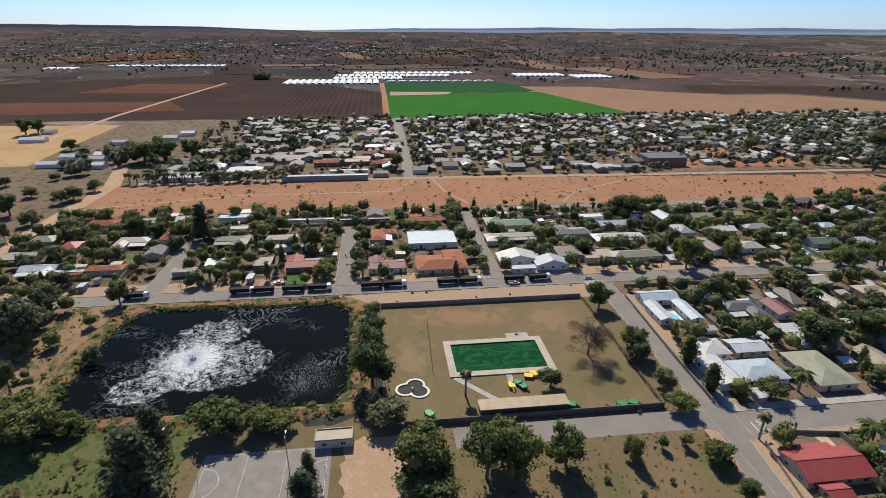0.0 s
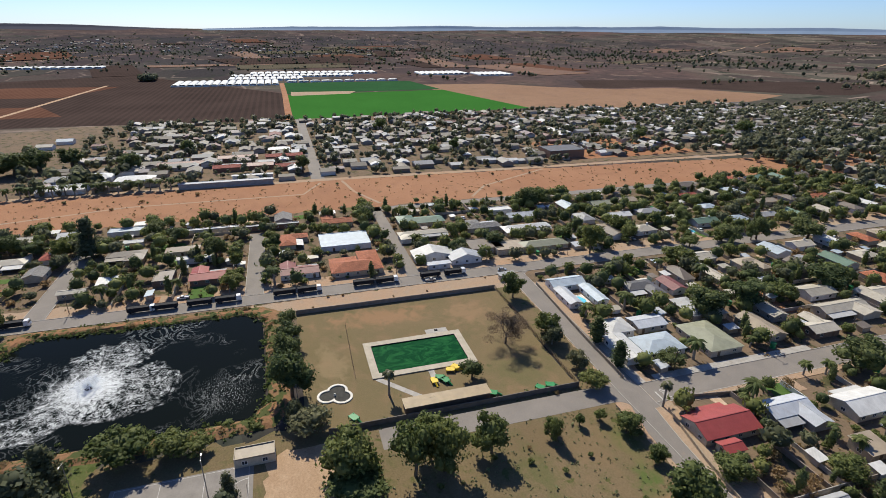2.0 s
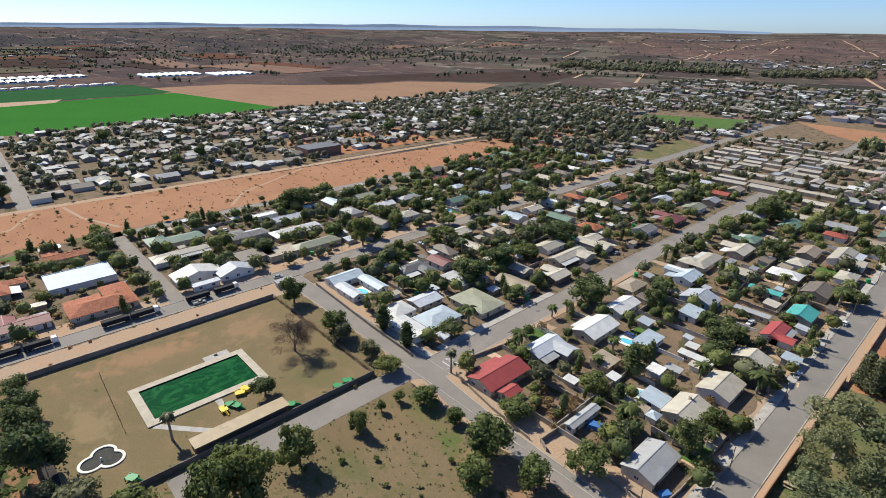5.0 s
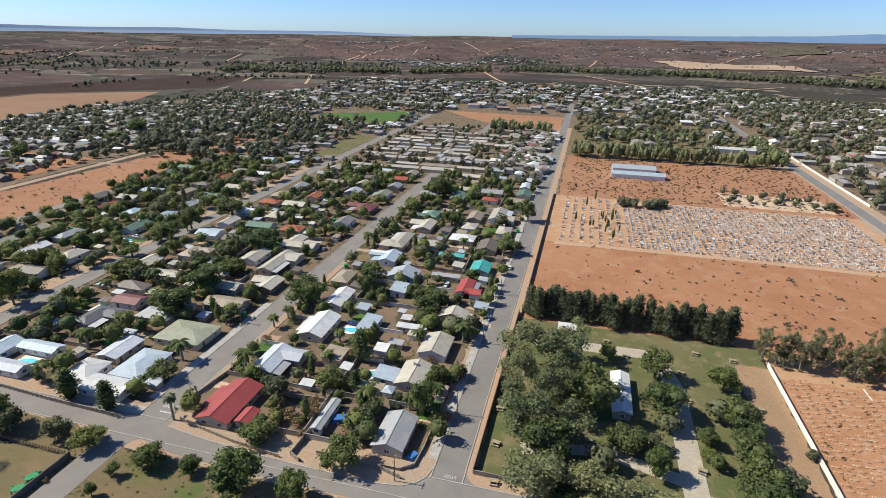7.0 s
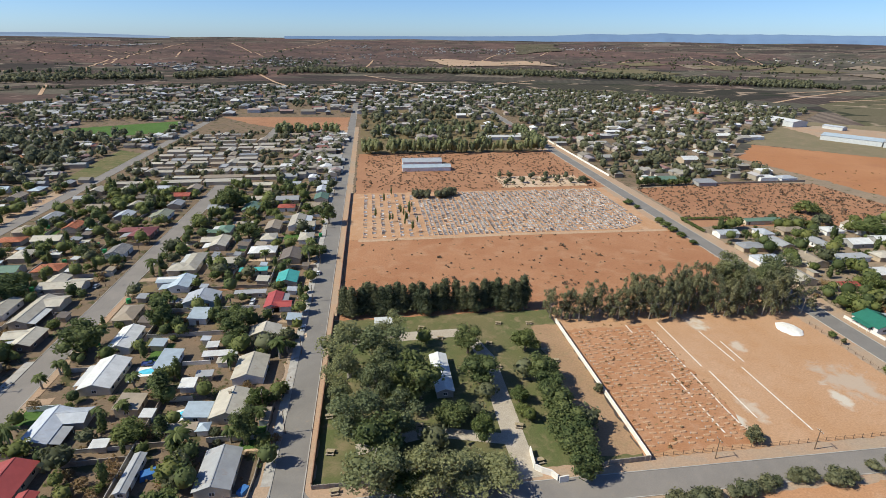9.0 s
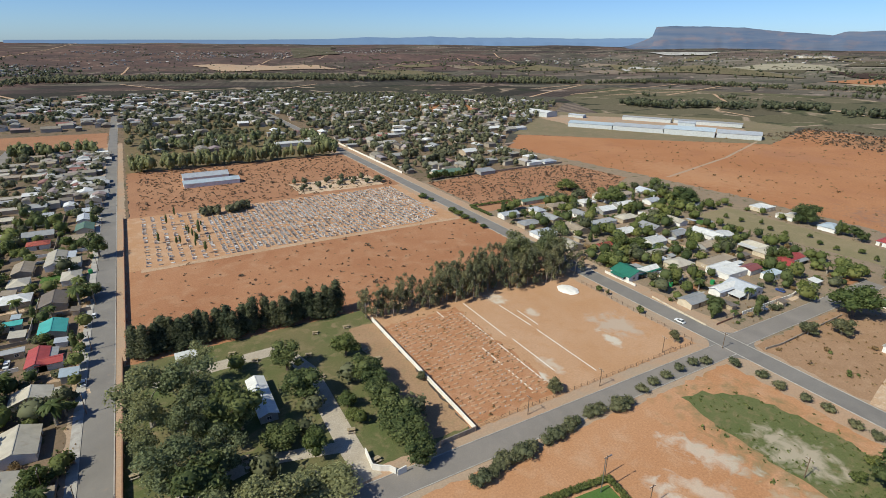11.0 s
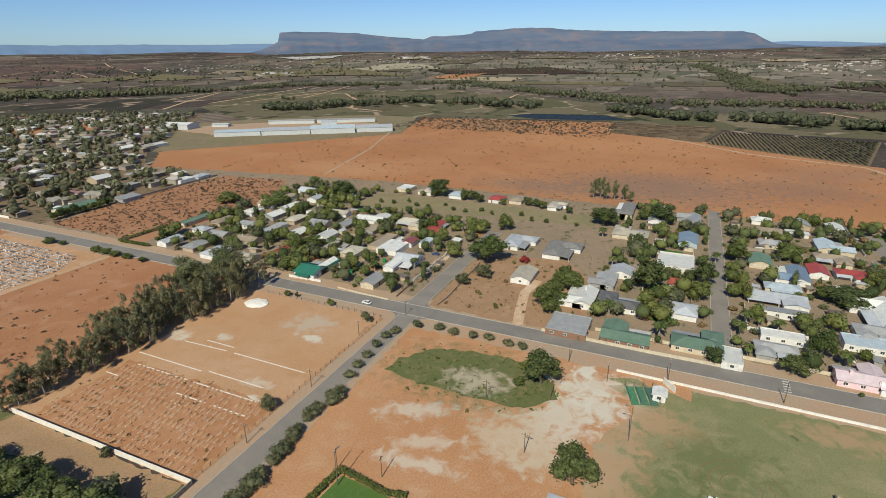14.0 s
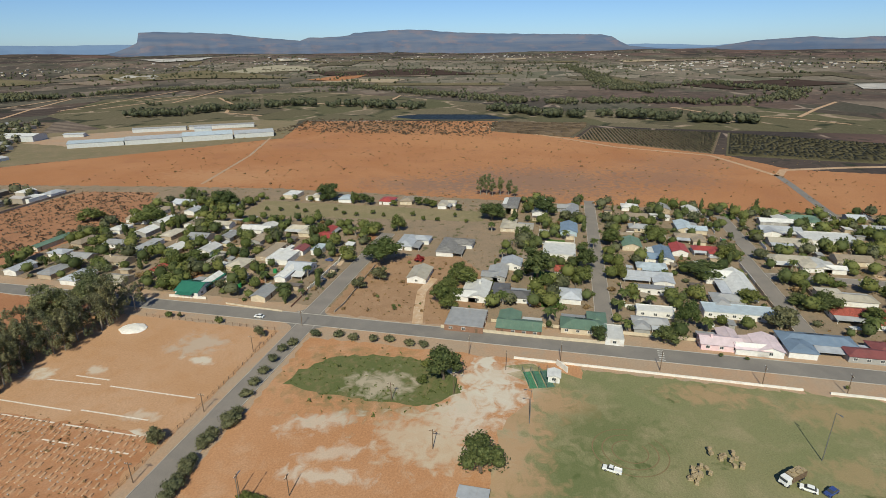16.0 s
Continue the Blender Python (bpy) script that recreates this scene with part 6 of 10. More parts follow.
house(199.6, 211.4, -47.5, -32.8, "grey", "grey", "hip")
house(292.7, 306.3, -71.7, -62.6, "red", "white", ridge="x")
house(293.2, 305.7, -88.1, -74.3, "red", "white", "hip")
house(296.6, 311.5, -48.0, -36.9, "green", "cream")
house(279.5, 299.8, -62.2, -46.9, "blue", "white")
house(333.5, 351.6, -90.2, -72.6, "pale_blue", "cream")
house(312.2, 326.9, -85.0, -68.9, "tan", "cream", "hip")
house(336.5, 351.6, -145.1, -121.5, "silver", "white")
house(312.7, 328.8, -142.3, -119.4, "cream", "white")
house(326.1, 344.3, -169.6, -140.2, "white", "white", "flat")
house(363.4, 379.5, -164.9, -146.0, "green", "white", "hip")
house(281.8, 299.5, -133.2, -110.2, "cream", "white", "hip")
house(281.6, 295.0, -143.5, -128.2, "white", "white", ridge="x")
house(295.4, 305.9, -161.3, -143.9, "tan", "cream")
house(243.4, 257.4, -139.6, -117.9, "cream", "white", "hip")
house(221.9, 237.0, -138.1, -114.8, "red_tile", "white", "hip")
house(359.7, 374.8, -146.6, -126.5, "white", "grey")
house(229.6, 254.7, 289.3, 296.0, "green", "cream")
# rows of court houses
row_rnd = random.Random(12)
for row_y, row_end in ((421, -62), (434, -66), (455, -82), (468, -74), (487, -88), (503, -92), (520, -96), (541, -70), (556, -100), (575, -84), (596, -72), (616, -96), (634, -80)):
    row_x = -200.0 + row_rnd.uniform(0, 8)
    while row_x < row_end - 12:
        row_l = row_rnd.uniform(12, 20) if row_y > 450 else row_rnd.uniform(24, 36)
        if row_rnd.random() < 0.9:
            upright = row_y > 450 and row_rnd.random() < 0.35
            dx_, dy_ = (row_rnd.uniform(6.5, 8.5), row_rnd.uniform(13, 18)) if upright else (row_l, row_rnd.uniform(6.5, 8.5))
            y_ = row_y + row_rnd.uniform(-2.5, 2.5) * (row_y > 450)
            house(row_x, row_x + dx_, y_, y_ + dy_, row_rnd.choice(("court", "court", "court", "tan", "cream", "grey")), row_rnd.choice(("beige", "cream")), row_rnd.choice(("flat", "gable", "gable", "lean")), openings=False, big=True, pitch=0.28, word="low pale court house in a terrace row", group="court houses")
            row_l = dx_
        row_x += row_l + row_rnd.uniform(0.5, 4)
# huts and sheds on the open ground
house(-124.3, -118.7, -21.5, -10.2, "tan", "cream", "flat", h=2.7, word="small flat-roofed cream brick pump house", group="outbuildings")
house(17.0, 23.2, 140.5, 162.5, "white", "grey", ridge="y", word="long low park building with a white roof", group="outbuildings")
house(-2.0, 5.4, 186.6, 191.9, "white", "white", "lean", h=2.2, word="small white shed in the park", group="outbuildings")
house(100.9, 105.6, 11.8, 19.9, "silver", "white", "lean", word="small white tin-roofed shed on the sand", group="outbuildings")
ROW_OF_PALMS = []  # along the white buildings at the veld
# town edge beyond the main road
for x0, x1, y0, y1, roof, wall, shape, h_, said in ((286, 302, 458, 472, "white", "beige", "gable", 4.2, "cream hall with a steep white roof"), (214, 242, 391, 402, "green", "cream", "gable", 3.6, "pale church hall behind dark hedge trees"), (254, 270, 381, 391, "grey", "grey", "lean", 3.0, "low grey-roofed barn at the field's edge"), (314, 330, 390, 402, "white", "white", "flat", 3.0, "low white-roofed bungalow beside the field"), (331, 346, 388, 398, "silver", "white", "hip", 3.0, "low silvery-roofed bungalow beside the field"), (402, 428, 586, 598, "white", "cream", "hip", 3.2, "long white-roofed building by the orange plain"), (430, 455, 574, 584, "white", "white", "lean", 3.0, "low white shed by the orange plain"), (127, 168, 594, 604, "white", "white", "gable", 3.6, "long white school block behind gum trees"), (252, 268, 596, 608, "red", "white", "hip", 3.0, "red-roofed house by the main road")):
    house(x0, x1, y0, y1, roof, wall, shape, h=h_, openings=False, big=True, word=said, group="public buildings")
# public buildings farther off
house(-450, -425, 227, 262, "dark", "brick", "flat", h=7.0, openings=False, big=True, word="large plain brown brick hall", group="public buildings")
house(24.5, 67.0, 452.0, 463.0, "pale_blue", "white", ridge="x", h=3.4, openings=False, big=True, word="long white school building with pale blue roof", group="public buildings")
house(26.0, 62.0, 474.0, 488.0, "silver", "white", ridge="x", h=3.4, openings=False, big=True, word="long white school building with silvery roof", group="public buildings")
for px0, px1, pd, pr, ps in ((-158.1, -134.8, 412.6, "white", "gable"), (-144.1, -125.3, 442.9, "silver", "hip"), (-120.8, -93.9, 427.6, "white", "hip"), (-169.1, -146.9, 438.2, "grey", "hip"), (-128.1, -110.0, 457.3, "tan", "hip")):
    house(-pd - 14, -pd, px0, px1, pr, "white", ps, h=3.6, openings=False, big=True, word="white business building behind the palm row", group="public buildings")
house(-410.2, -406.0, -74.9, -9.4, "silver", "grey", h=4.0, openings=False, big=True, word="long grey-roofed workshop building", group="public buildings")
house(-424.9, -421.1, -39.7, -9.5, "white", "white", h=4.0, openings=False, big=True, word="white-roofed workshop building beside the veld", group="public buildings")
for fx, y0, y1, fr in ((-478, -100, -64, "maroon"), (-457, -56, -34, "red_tile"), (-459, -30, -9, "maroon"), (-450, -8, 15, "red_tile"), (-492, -55, -22, "maroon"), (-489, -16, 16, "red_tile"), (-519, -14, 6, "white")):
    house(fx - 5, fx + 5, y0, y1, fr, "brick", "hip" if fr == "white" else "gable", ridge="y", h=3.4, openings=False, big=True, word="block of low %s flats" % ("white-roofed" if fr == "white" else "red-brown roofed"), group="public buildings")
for hx, hy, hl, hw, hr in ((-473.4, -266.4, 31.8, 11.0, "white"), (-490.7, -247.0, 21.2, 11.0, "grey"), (-508.6, -244.0, 17.8, 11.0, "white"), (-501.2, -269.8, 16.1, 11.0, "silver"), (-565.4, -255.0, 15.2, 11.0, "grey"), (-509.6, -227.2, 12.4, 11.0, "white"), (-586.4, -346.9, 24.6, 11.0, "silver"), (-634.1, -357.2, 13.3, 11.0, "grey"), (-611.3, -204.6, 14.9, 11.0, "pale_blue"), (-466.8, -231.2, 10.1, 11.0, "white"), (-585.8, -213.8, 14.3, 11.0, "cream")):
    house(hx - hw / 2, hx + hw / 2, hy - hl / 2, hy + hl / 2, hr, "white", ridge="y", h=3.2, openings=False, big=True, word="small %s-roofed farm shed by the stubble field" % hr, group="public buildings")
for fx, fy, turn, fl, fw, fh, fc, said in ((549, 552, 123.5, 60, 26, 5.5, "pale_blue", "pale blue-roofed"), (584, 500, 123.5, 64, 30, 6.0, "silver", "silvery grey"), (618, 448, 123.5, 60, 34, 7.0, "pale_blue", "pale blue-roofed"), (650, 402, 123.5, 50, 30, 6.0, "silver", "silvery grey"), (668, 560, 120, 70, 12, 5.0, "grey", "grey-roofed"), (712, 490, 120, 90, 12, 5.0, "grey", "grey-roofed"), (640, 470, 123.5, 22, 18, 11.0, "silver", "tall silvery"), (566, 682, 100, 46, 26, 7.0, "white", "white-roofed"), (604, 640, 110, 26, 12, 4.0, "silver", "small silvery")):
    f = house(-fl / 2, fl / 2, -fw / 2, fw / 2, fc, "pale", ridge="x", h=fh, pitch=0.16, openings=False, big=True, word="long %s factory shed on the orange plain" % said, group="factory sheds")
    f.matrix_basis = pose(fx, fy, 0, 0, 0, turn)
    TAKEN.pop()
for k in range(18):
    palm_spot = (-412 + (k % 2) * 3, -186 + k * 6.6)
    ROW_OF_PALMS.append(palm_spot)


# ---- trees ----
def unit(v):
    return v / np.maximum(np.linalg.norm(v, axis=1), 1e-9)[:, None]


def cross(a, b):
    return np.stack((a[:, 1] * b[:, 2] - a[:, 2] * b[:, 1], a[:, 2] * b[:, 0] - a[:, 0] * b[:, 2], a[:, 0] * b[:, 1] - a[:, 1] * b[:, 0]), 1)


def leaf_quads(p, facing, size, rnd, narrow=0.38, cup=0.1):
    """Four corners for each leaf clump at p, turned towards facing."""
    u = unit(cross(facing, rnd.normal(size=p.shape)))
    v = cross(facing, u)
    s = np.broadcast_to(np.asarray(size, float).reshape(-1, 1), (len(p), 1))
    return np.stack((p + u * s * 0.5, p + v * s * narrow + facing * s * cup, p - u * s * 0.5, p - v * s * narrow + facing * s * cup), 1).reshape(-1, 3)


def quick_mesh(name, blocks, material):
    """A mesh from blocks of (corner array, faces as an array of indices into it)."""
    me = bpy.data.meshes.new(name)
    at, verts, loops, sizes = 0, [], [], []
    for co, idx in blocks:
        verts.append(co)
        loops.append((idx + at).ravel())
        sizes.append(np.full(len(idx), idx.shape[1]))
        at += len(co)
    verts, loops, sizes = np.concatenate(verts), np.concatenate(loops), np.concatenate(sizes)
    me.vertices.add(len(verts))
    me.vertices.foreach_set("co", verts.astype(np.float32).ravel())
    me.loops.add(len(loops))
    me.loops.foreach_set("vertex_index", loops.astype(np.int32))
    me.polygons.add(len(sizes))
    me.polygons.foreach_set("loop_start", (np.cumsum(sizes) - sizes).astype(np.int32))
    me.update(calc_edges=True)
    for m in material if isinstance(material, (list, tuple)) else [material]:
        me.materials.append(m)
    return me


def ico(level):
    bm = bmesh.new()
    bmesh.ops.create_icosphere(bm, subdivisions=level, radius=1)
    co, tris = np.array([tuple(v.co) for v in bm.verts]), np.array([[v.index for v in f.verts] for f in bm.faces])
    bm.free()
    return co, tris


ICO_LOW, ICO_MID = ico(1), ico(2)


def crown_blocks(blobs, count, size, seed, core=0.72, droop=0.0):
    """Leaf clumps strewn over lumpy masses, with a dark heart."""
    rnd = np.random.RandomState(seed)
    total = sum(r[0] * r[1] for _, r in blobs)
    blocks = []
    for c, r in blobs:
        n = max(6, int(count * r[0] * r[1] / total))
        d = unit(rnd.normal(size=(n, 3)))
        d[:, 2] = np.where(d[:, 2] < -0.55, -d[:, 2] * 0.6, d[:, 2])
        p = np.array(c) + d * np.array((r[0], r[0], r[1])) * rnd.uniform(0.66, 1.14, (n, 1))
        p[:, 2] -= droop * rnd.uniform(0, 1, n)
        w = unit(d + rnd.normal(size=(n, 3)) * 0.55)
        blocks.append((leaf_quads(p, w, size * rnd.uniform(0.5, 1.3, n), rnd), np.arange(4 * n).reshape(-1, 4)))
        if core:
            co, tris = ICO_LOW
            f = np.array([[core * (1 + 0.18 * noise.noise(Vector(v) * 2 + Vector((seed, 0, 0))))] for v in co])
            blocks.append((np.array(c) + co * np.array((r[0], r[0], r[1])) * f, tris))
    return blocks


def crown_mesh(name, material, blobs, count, size, seed, core=0.72, droop=0.0):
    return quick_mesh(name, crown_blocks(blobs, count, size, seed, core, droop), material)


def limb_mesh(top, r, forks, seed, material, spread=0.5):
    rnd = random.Random(seed)
    bm = bmesh.new()
    fork = Vector((rnd.uniform(-0.3, 0.3), rnd.uniform(-0.3, 0.3), top * 0.42))
    tube(bm, (0, 0, -0.2), fork, r, r * 0.72, 7)
    for k in range(forks):
        a = math.tau * k / forks + rnd.uniform(-0.4, 0.4)
        tip = Vector((math.cos(a) * top * spread * rnd.uniform(0.5, 0.9), math.sin(a) * top * spread * rnd.uniform(0.5, 0.9), top * rnd.uniform(0.55, 0.75)))
        tube(bm, fork, tip, r * 0.4, r * 0.1, 5)
    return mesh_of("trunk", bm, material)


def blobs_for(kind, seed):
    """The masses of a crown for a tree 1 high and about 1 wide, by its habit."""
    rnd = random.Random(seed)
    out = []
    if kind in ("broad", "bright", "dark", "grey", "red"):
        out.append(((0, 0, 0.50), (0.33, 0.34)))
        for k in range(11):
            a, d, z = math.tau * k / 5.5 + rnd.uniform(-0.4, 0.4), rnd.uniform(0.18, 0.36), rnd.uniform(0.26, 0.8)
            d *= 1.0 if z < 0.6 else 0.7
            out.append(((d * math.cos(a), d * math.sin(a), z), (rnd.uniform(0.13, 0.21), rnd.uniform(0.12, 0.19))))
    elif kind == "gum":
        for k in range(15):
            a, d, z = rnd.uniform(0, math.tau), rnd.uniform(0.05, 0.36), rnd.uniform(0.27, 0.92)
            out.append(((d * math.cos(a), d * math.sin(a), z), (rnd.uniform(0.11, 0.20), rnd.uniform(0.10, 0.17))))
    elif kind == "thin":
        for k in range(20):
            a, z = rnd.uniform(0, math.tau), rnd.uniform(0.14, 0.92)
            d = rnd.uniform(0.04, 0.36) * (1.1 - 0.5 * z)
            out.append(((d * math.cos(a), d * math.sin(a), z), (rnd.uniform(0.045, 0.085), rnd.uniform(0.09, 0.16))))
    elif kind == "needle":
        for k in range(12):
            z = 0.14 + 0.8 * k / 11
            a, d = rnd.uniform(0, math.tau), rnd.uniform(0.02, 0.16) * (1.1 - z)
            out.append(((d * math.cos(a), d * math.sin(a), z), (0.19 * (1.25 - z) ** 0.7 + 0.06, 0.12)))
    elif kind == "cypress":
        for k in range(8):
            z = 0.1 + 0.8 * k / 7
            out.append(((rnd.uniform(-0.02, 0.02), rnd.uniform(-0.02, 0.02), z), (0.40 * math.sin(math.pi * (0.15 + 0.78 * z)) + 0.06, 0.10)))
    elif kind in ("bush", "bush_bright", "bush_grey", "bush_dry"):
        for k in range(6):
            a, d = math.tau * k / 6, rnd.uniform(0.1, 0.34)
            out.append(((d * math.cos(a), d * math.sin(a), rnd.uniform(0.35, 0.6)), (rnd.uniform(0.22, 0.32), rnd.uniform(0.3, 0.42))))
    return out


KIND = {  # leaf colour, clumps, clump size for the usual height, usual height, usual width, bark
    "broad": ("green", 1600, 0.42, 7.0, 7.0, bark), "bright": ("bright", 1300, 0.45, 6.0, 6.0, bark), "dark": ("dark", 1700, 0.42, 8.0, 7.0, bark),
    "grey": ("grey", 1100, 0.42, 5.0, 5.5, bark_pale), "gum": ("gum", 3400, 0.44, 13.0, 10.0, bark_pale), "needle": ("needle", 1500, 0.60, 12.0, 9.0, bark),
    "thin": ("thin", 1900, 0.40, 13.0, 9.0, bark_pale),
    "cypress": ("dark", 700, 0.40, 8.0, 3.0, bark), "red": ("red", 700, 0.4, 4.0, 4.0, bark),
    "bush": ("green", 420, 0.34, 2.4, 3.0, bark), "bush_bright": ("bright", 420, 0.34, 2.6, 3.2, bark), "bush_grey": ("grey", 420, 0.32, 2.2, 3.0, bark), "bush_dry": ("dry", 300, 0.3, 1.6, 2.2, bark),
}
TREE_WORD = {"broad": "leafy green garden tree with rounded crown", "bright": "bright yellow-green bushy leafy tree", "dark": "dense dark green rounded tree", "grey": "small grey-green olive-like tree", "gum": "tall loose grey-green gum tree", "thin": "tall thin gum tree with a loose see-through crown", "needle": "tall dark casuarina with drooping needles", "cypress": "narrow upright dark green cypress tree", "red": "small dark red leafed tree", "bush": "low rounded green garden shrub", "bush_bright": "low bright green bushy shrub", "bush_grey": "rounded grey-green clipped roadside shrub", "bush_dry": "small dry brown scrub bush"}
PROTO = {}
tree_rnd = random.Random(5)


def prototypes(kind):
    if kind not in PROTO:
        leafy, count, size, h, w, wood = KIND[kind]
        PROTO[kind] = []
        for v in range(4):
            seed = sum(map(ord, kind)) * 7 + v
            blobs = [((c[0] * w, c[1] * w, c[2] * h), (r[0] * w, r[1] * h)) for c, r in blobs_for(kind, seed)]
            core = 0.0 if kind in ("bush_dry",) else 0.5 if kind == "gum" else 0.0 if kind == "thin" else 0.75
            crown = crown_mesh("crown", LEAF[leafy], blobs, count, size, seed, core, 0.5 if kind == "needle" else 0.0)
            stem = limb_mesh(h * 0.9, 0.016 * h if kind == "thin" else 0.035 * h if h > 4 else 0.06, 6 if kind == "thin" else 4, seed, wood, 0.25 if kind in ("needle", "cypress", "gum", "thin") else 0.4)
            PROTO[kind].append((crown, stem))
    return PROTO[kind]


COUNT = {}


def plant(kind, x, y, h=0.0, w=0.0, z=0.0):
    """A tree or shrub of a kind, h high and w wide."""
    _, _, _, h0, w0, _ = KIND[kind]
    crown, stem = tree_rnd.choice(prototypes(kind))
    sh = (h or h0) / h0
    sw = w / w0 if w else sh
    m = pose(x, y, z, 0, 0, tree_rnd.uniform(0, 360)) @ Matrix.Diagonal((sw, sw, sh, 1))
    if "bush" in kind:
        ob = thing("shrub", crown, None, TREE_WORD[kind], "shrub", "shrubs", m=m)
    else:
        ob = tagged(new("tree"), TREE_WORD[kind], "tree", kind + " trees")
        ob.matrix_basis = m
        part("trunk", stem, None, ob)
        part("crown", crown, None, ob)
    COUNT[kind] = COUNT.get(kind, 0) + 1
    return ob


def palm_mesh(h, fronds, length, seed, fan):
    rnd = random.Random(seed)
    verts, faces = [], []
    for k in range(fronds):
        a, lift = math.tau * k / fronds + rnd.uniform(-0.2, 0.2), rnd.uniform(-0.5, 1.0)
        L = length * rnd.uniform(0.8, 1.1)
        d = Vector((math.cos(a), math.sin(a), 0))
        s = Vector((-d.y, d.x, 0))
        prev = None
        for i in range(6):
            f = i / 5
            p = d * L * f * (1 - 0.12 * f) + Vector((0, 0, h + lift * L * 0.55 * f - L * 0.62 * f * f))
            wid = (0.12 + 0.75 * math.sin(math.pi * min(1, f * 0.9 + 0.1))) * (0.55 if not fan else 0.7)
            row = []
            for o, dz in ((-wid, -0.18 * wid), (0, 0.1), (wid, -0.18 * wid)):
                row.append(len(verts))
                verts.append(tuple(p + s * o + Vector((0, 0, dz))))
            if prev:
                faces += [(prev[0], prev[1], row[1], row[0]), (prev[1], prev[2], row[2], row[1])]
            prev = row
    me = bpy.data.meshes.new("fronds")
    me.from_pydata(verts, [], faces)
    me.materials.append(LEAF["green"] if not fan else LEAF["grey"])
    return me


def trunk_mesh(h, r, skirt):
    bm = bmesh.new()
    for k in range(8):
        z0, z1 = h * k / 8, h * (k + 1) / 8
        f = 1.25 - 0.4 * k / 8
        tube(bm, (0, 0, z0), (0, 0, z1), r * f * 1.06, r * f * 0.94, 8)
    if skirt:
        for k in range(5):
            tube(bm, (0, 0, h * 0.62 + k * h * 0.075), (0, 0, h * 0.62 + (k + 1.3) * h * 0.075), r * (1.3 + k * 0.2), r * (1.1 + k * 0.2), 9)
    return mesh_of("trunk", bm, bark_pale)


PALM = [(palm_mesh(5.0, 26, 2.9, s, False), trunk_mesh(5.0, 0.28, False)) for s in range(3)]
FAN = [(palm_mesh(9.0, 34, 2.3, s + 9, True), trunk_mesh(9.0, 0.3, True)) for s in range(2)]


def palm(x, y, h=5.5, fan=False):
    fr, tr = tree_rnd.choice(FAN if fan else PALM)
    ob = base("palm_tree", x, y, 0, "tall fan palm with a skirt of dead fronds" if fan else "feathery green palm with brown trunk", "palm tree", "palms")
    s = h / (9.0 if fan else 5.0)
    ob.matrix_basis = pose(x, y, 0, 0, 0, tree_rnd.uniform(0, 360)) @ Matrix.Diagonal((max(s, 0.8), max(s, 0.8), s, 1))
    part("trunk", tr, None, ob)
    part("fronds", fr, None, ob)


def bare_tree(x, y, h, w):
    rnd = random.Random(77)
    bm = bmesh.new()

    def grow(p, d, L, r, level):
        q = p + d * L
        tube(bm, p, q, r, r * 0.74, 6 if level < 2 else 3)
        if level < 6:
            for _ in range(3 if level < 5 else 2):
                e = (d + Vector((rnd.uniform(-1, 1), rnd.uniform(-1, 1), rnd.uniform(-0.25, 0.5))) * 1.25).normalized()
                e.z = max(e.z, 0.0)
                grow(q, e, L * rnd.uniform(0.74, 0.92), r * 0.72, level + 1)
    grow(Vector((0, 0, -0.2)), Vector((0.1, 0, 1)).normalized(), h * 0.23, 0.42, 0)
    ob = base("tree", x, y, 0, "large nearly bare spreading tree on the dry lawn", "tree", "bare trees")
    part("trunk", bm, bark, ob, "grey-brown bare branches")
    puffs = []
    for _ in range(26):
        a, d = rnd.uniform(0, math.tau), math.sqrt(rnd.random()) * 0.42 * w
        puffs.append(((d * math.cos(a), d * math.sin(a), h * rnd.uniform(0.42, 0.92) * (1 - 0.35 * (d / (0.5 * w)) ** 2)), (w * rnd.uniform(0.09, 0.14), h * rnd.uniform(0.07, 0.11))))
    part("crown", crown_mesh("crown", LEAF["twig"], puffs, 9000, 0.27, 5, 0.0), None, ob, "sparse dry brown leaves")


for x, y in ROW_OF_PALMS:
    palm(x, y, 7.5)
# measured trees, by place
bare_tree(*([(-156.0, 71.4)])[0], 14, 19)
def grove(kind, spots):
    """Trees of one kind: rows of place, height and width."""
    for x, y, h, w in spots:
        plant(kind, x, y, h, w * (1.45 if kind == "needle" else 1.08))


grove("dark", ((-146.0, -5.4, 18.9, 14.8), (-164.1, -5.8, 13.6, 12.1), (-176.3, -5.7, 11.4, 10.1), (-190.4, -5.2, 8.7, 8.7), (-138.9, 52.1, 8.2, 8.3), (-213.4, -110.7, 12.4, 9.5), (-155.7, -120.3, 14.0, 7.2), (-308.7, 154.3, 13.6, 18.8), (-153.2, 159.1, 13.0, 15.8), (-155.0, 178.8, 13.1, 17.2), (-126.6, 120.7, 7.2, 10.8), (-214.8, 228.7, 12.6, 13.9),))
grove("broad", ((-108.4, 8.2, 16.3, 16.5), (-103.7, 24.2, 19.5, 13.2), (-102.7, 32.3, 18.5, 13.2), (-108.6, 29.5, 15.8, 12.9), (-105.8, 46.2, 14.4, 11.8), (-102.0, 8.4, 6.3, 18.7), (-104.7, 65.2, 9.7, 4.6), (-108.9, 75.1, 4.7, 3.5), (-109.0, 82.0, 4.5, 4.3), (-102.3, 87.6, 6.9, 9.0), (-90.2, 88.4, 5.8, 5.9),))
grove("bright", ((-189.1, 88.5, 12.5, 10.7), (-156.5, 87.8, 11.8, 10.3), (-124.0, 88.6, 6.8, 9.8), (-223.7, 147.1, 17.2, 12.5), (-249.1, 180.1, 11.2, 12.3),))
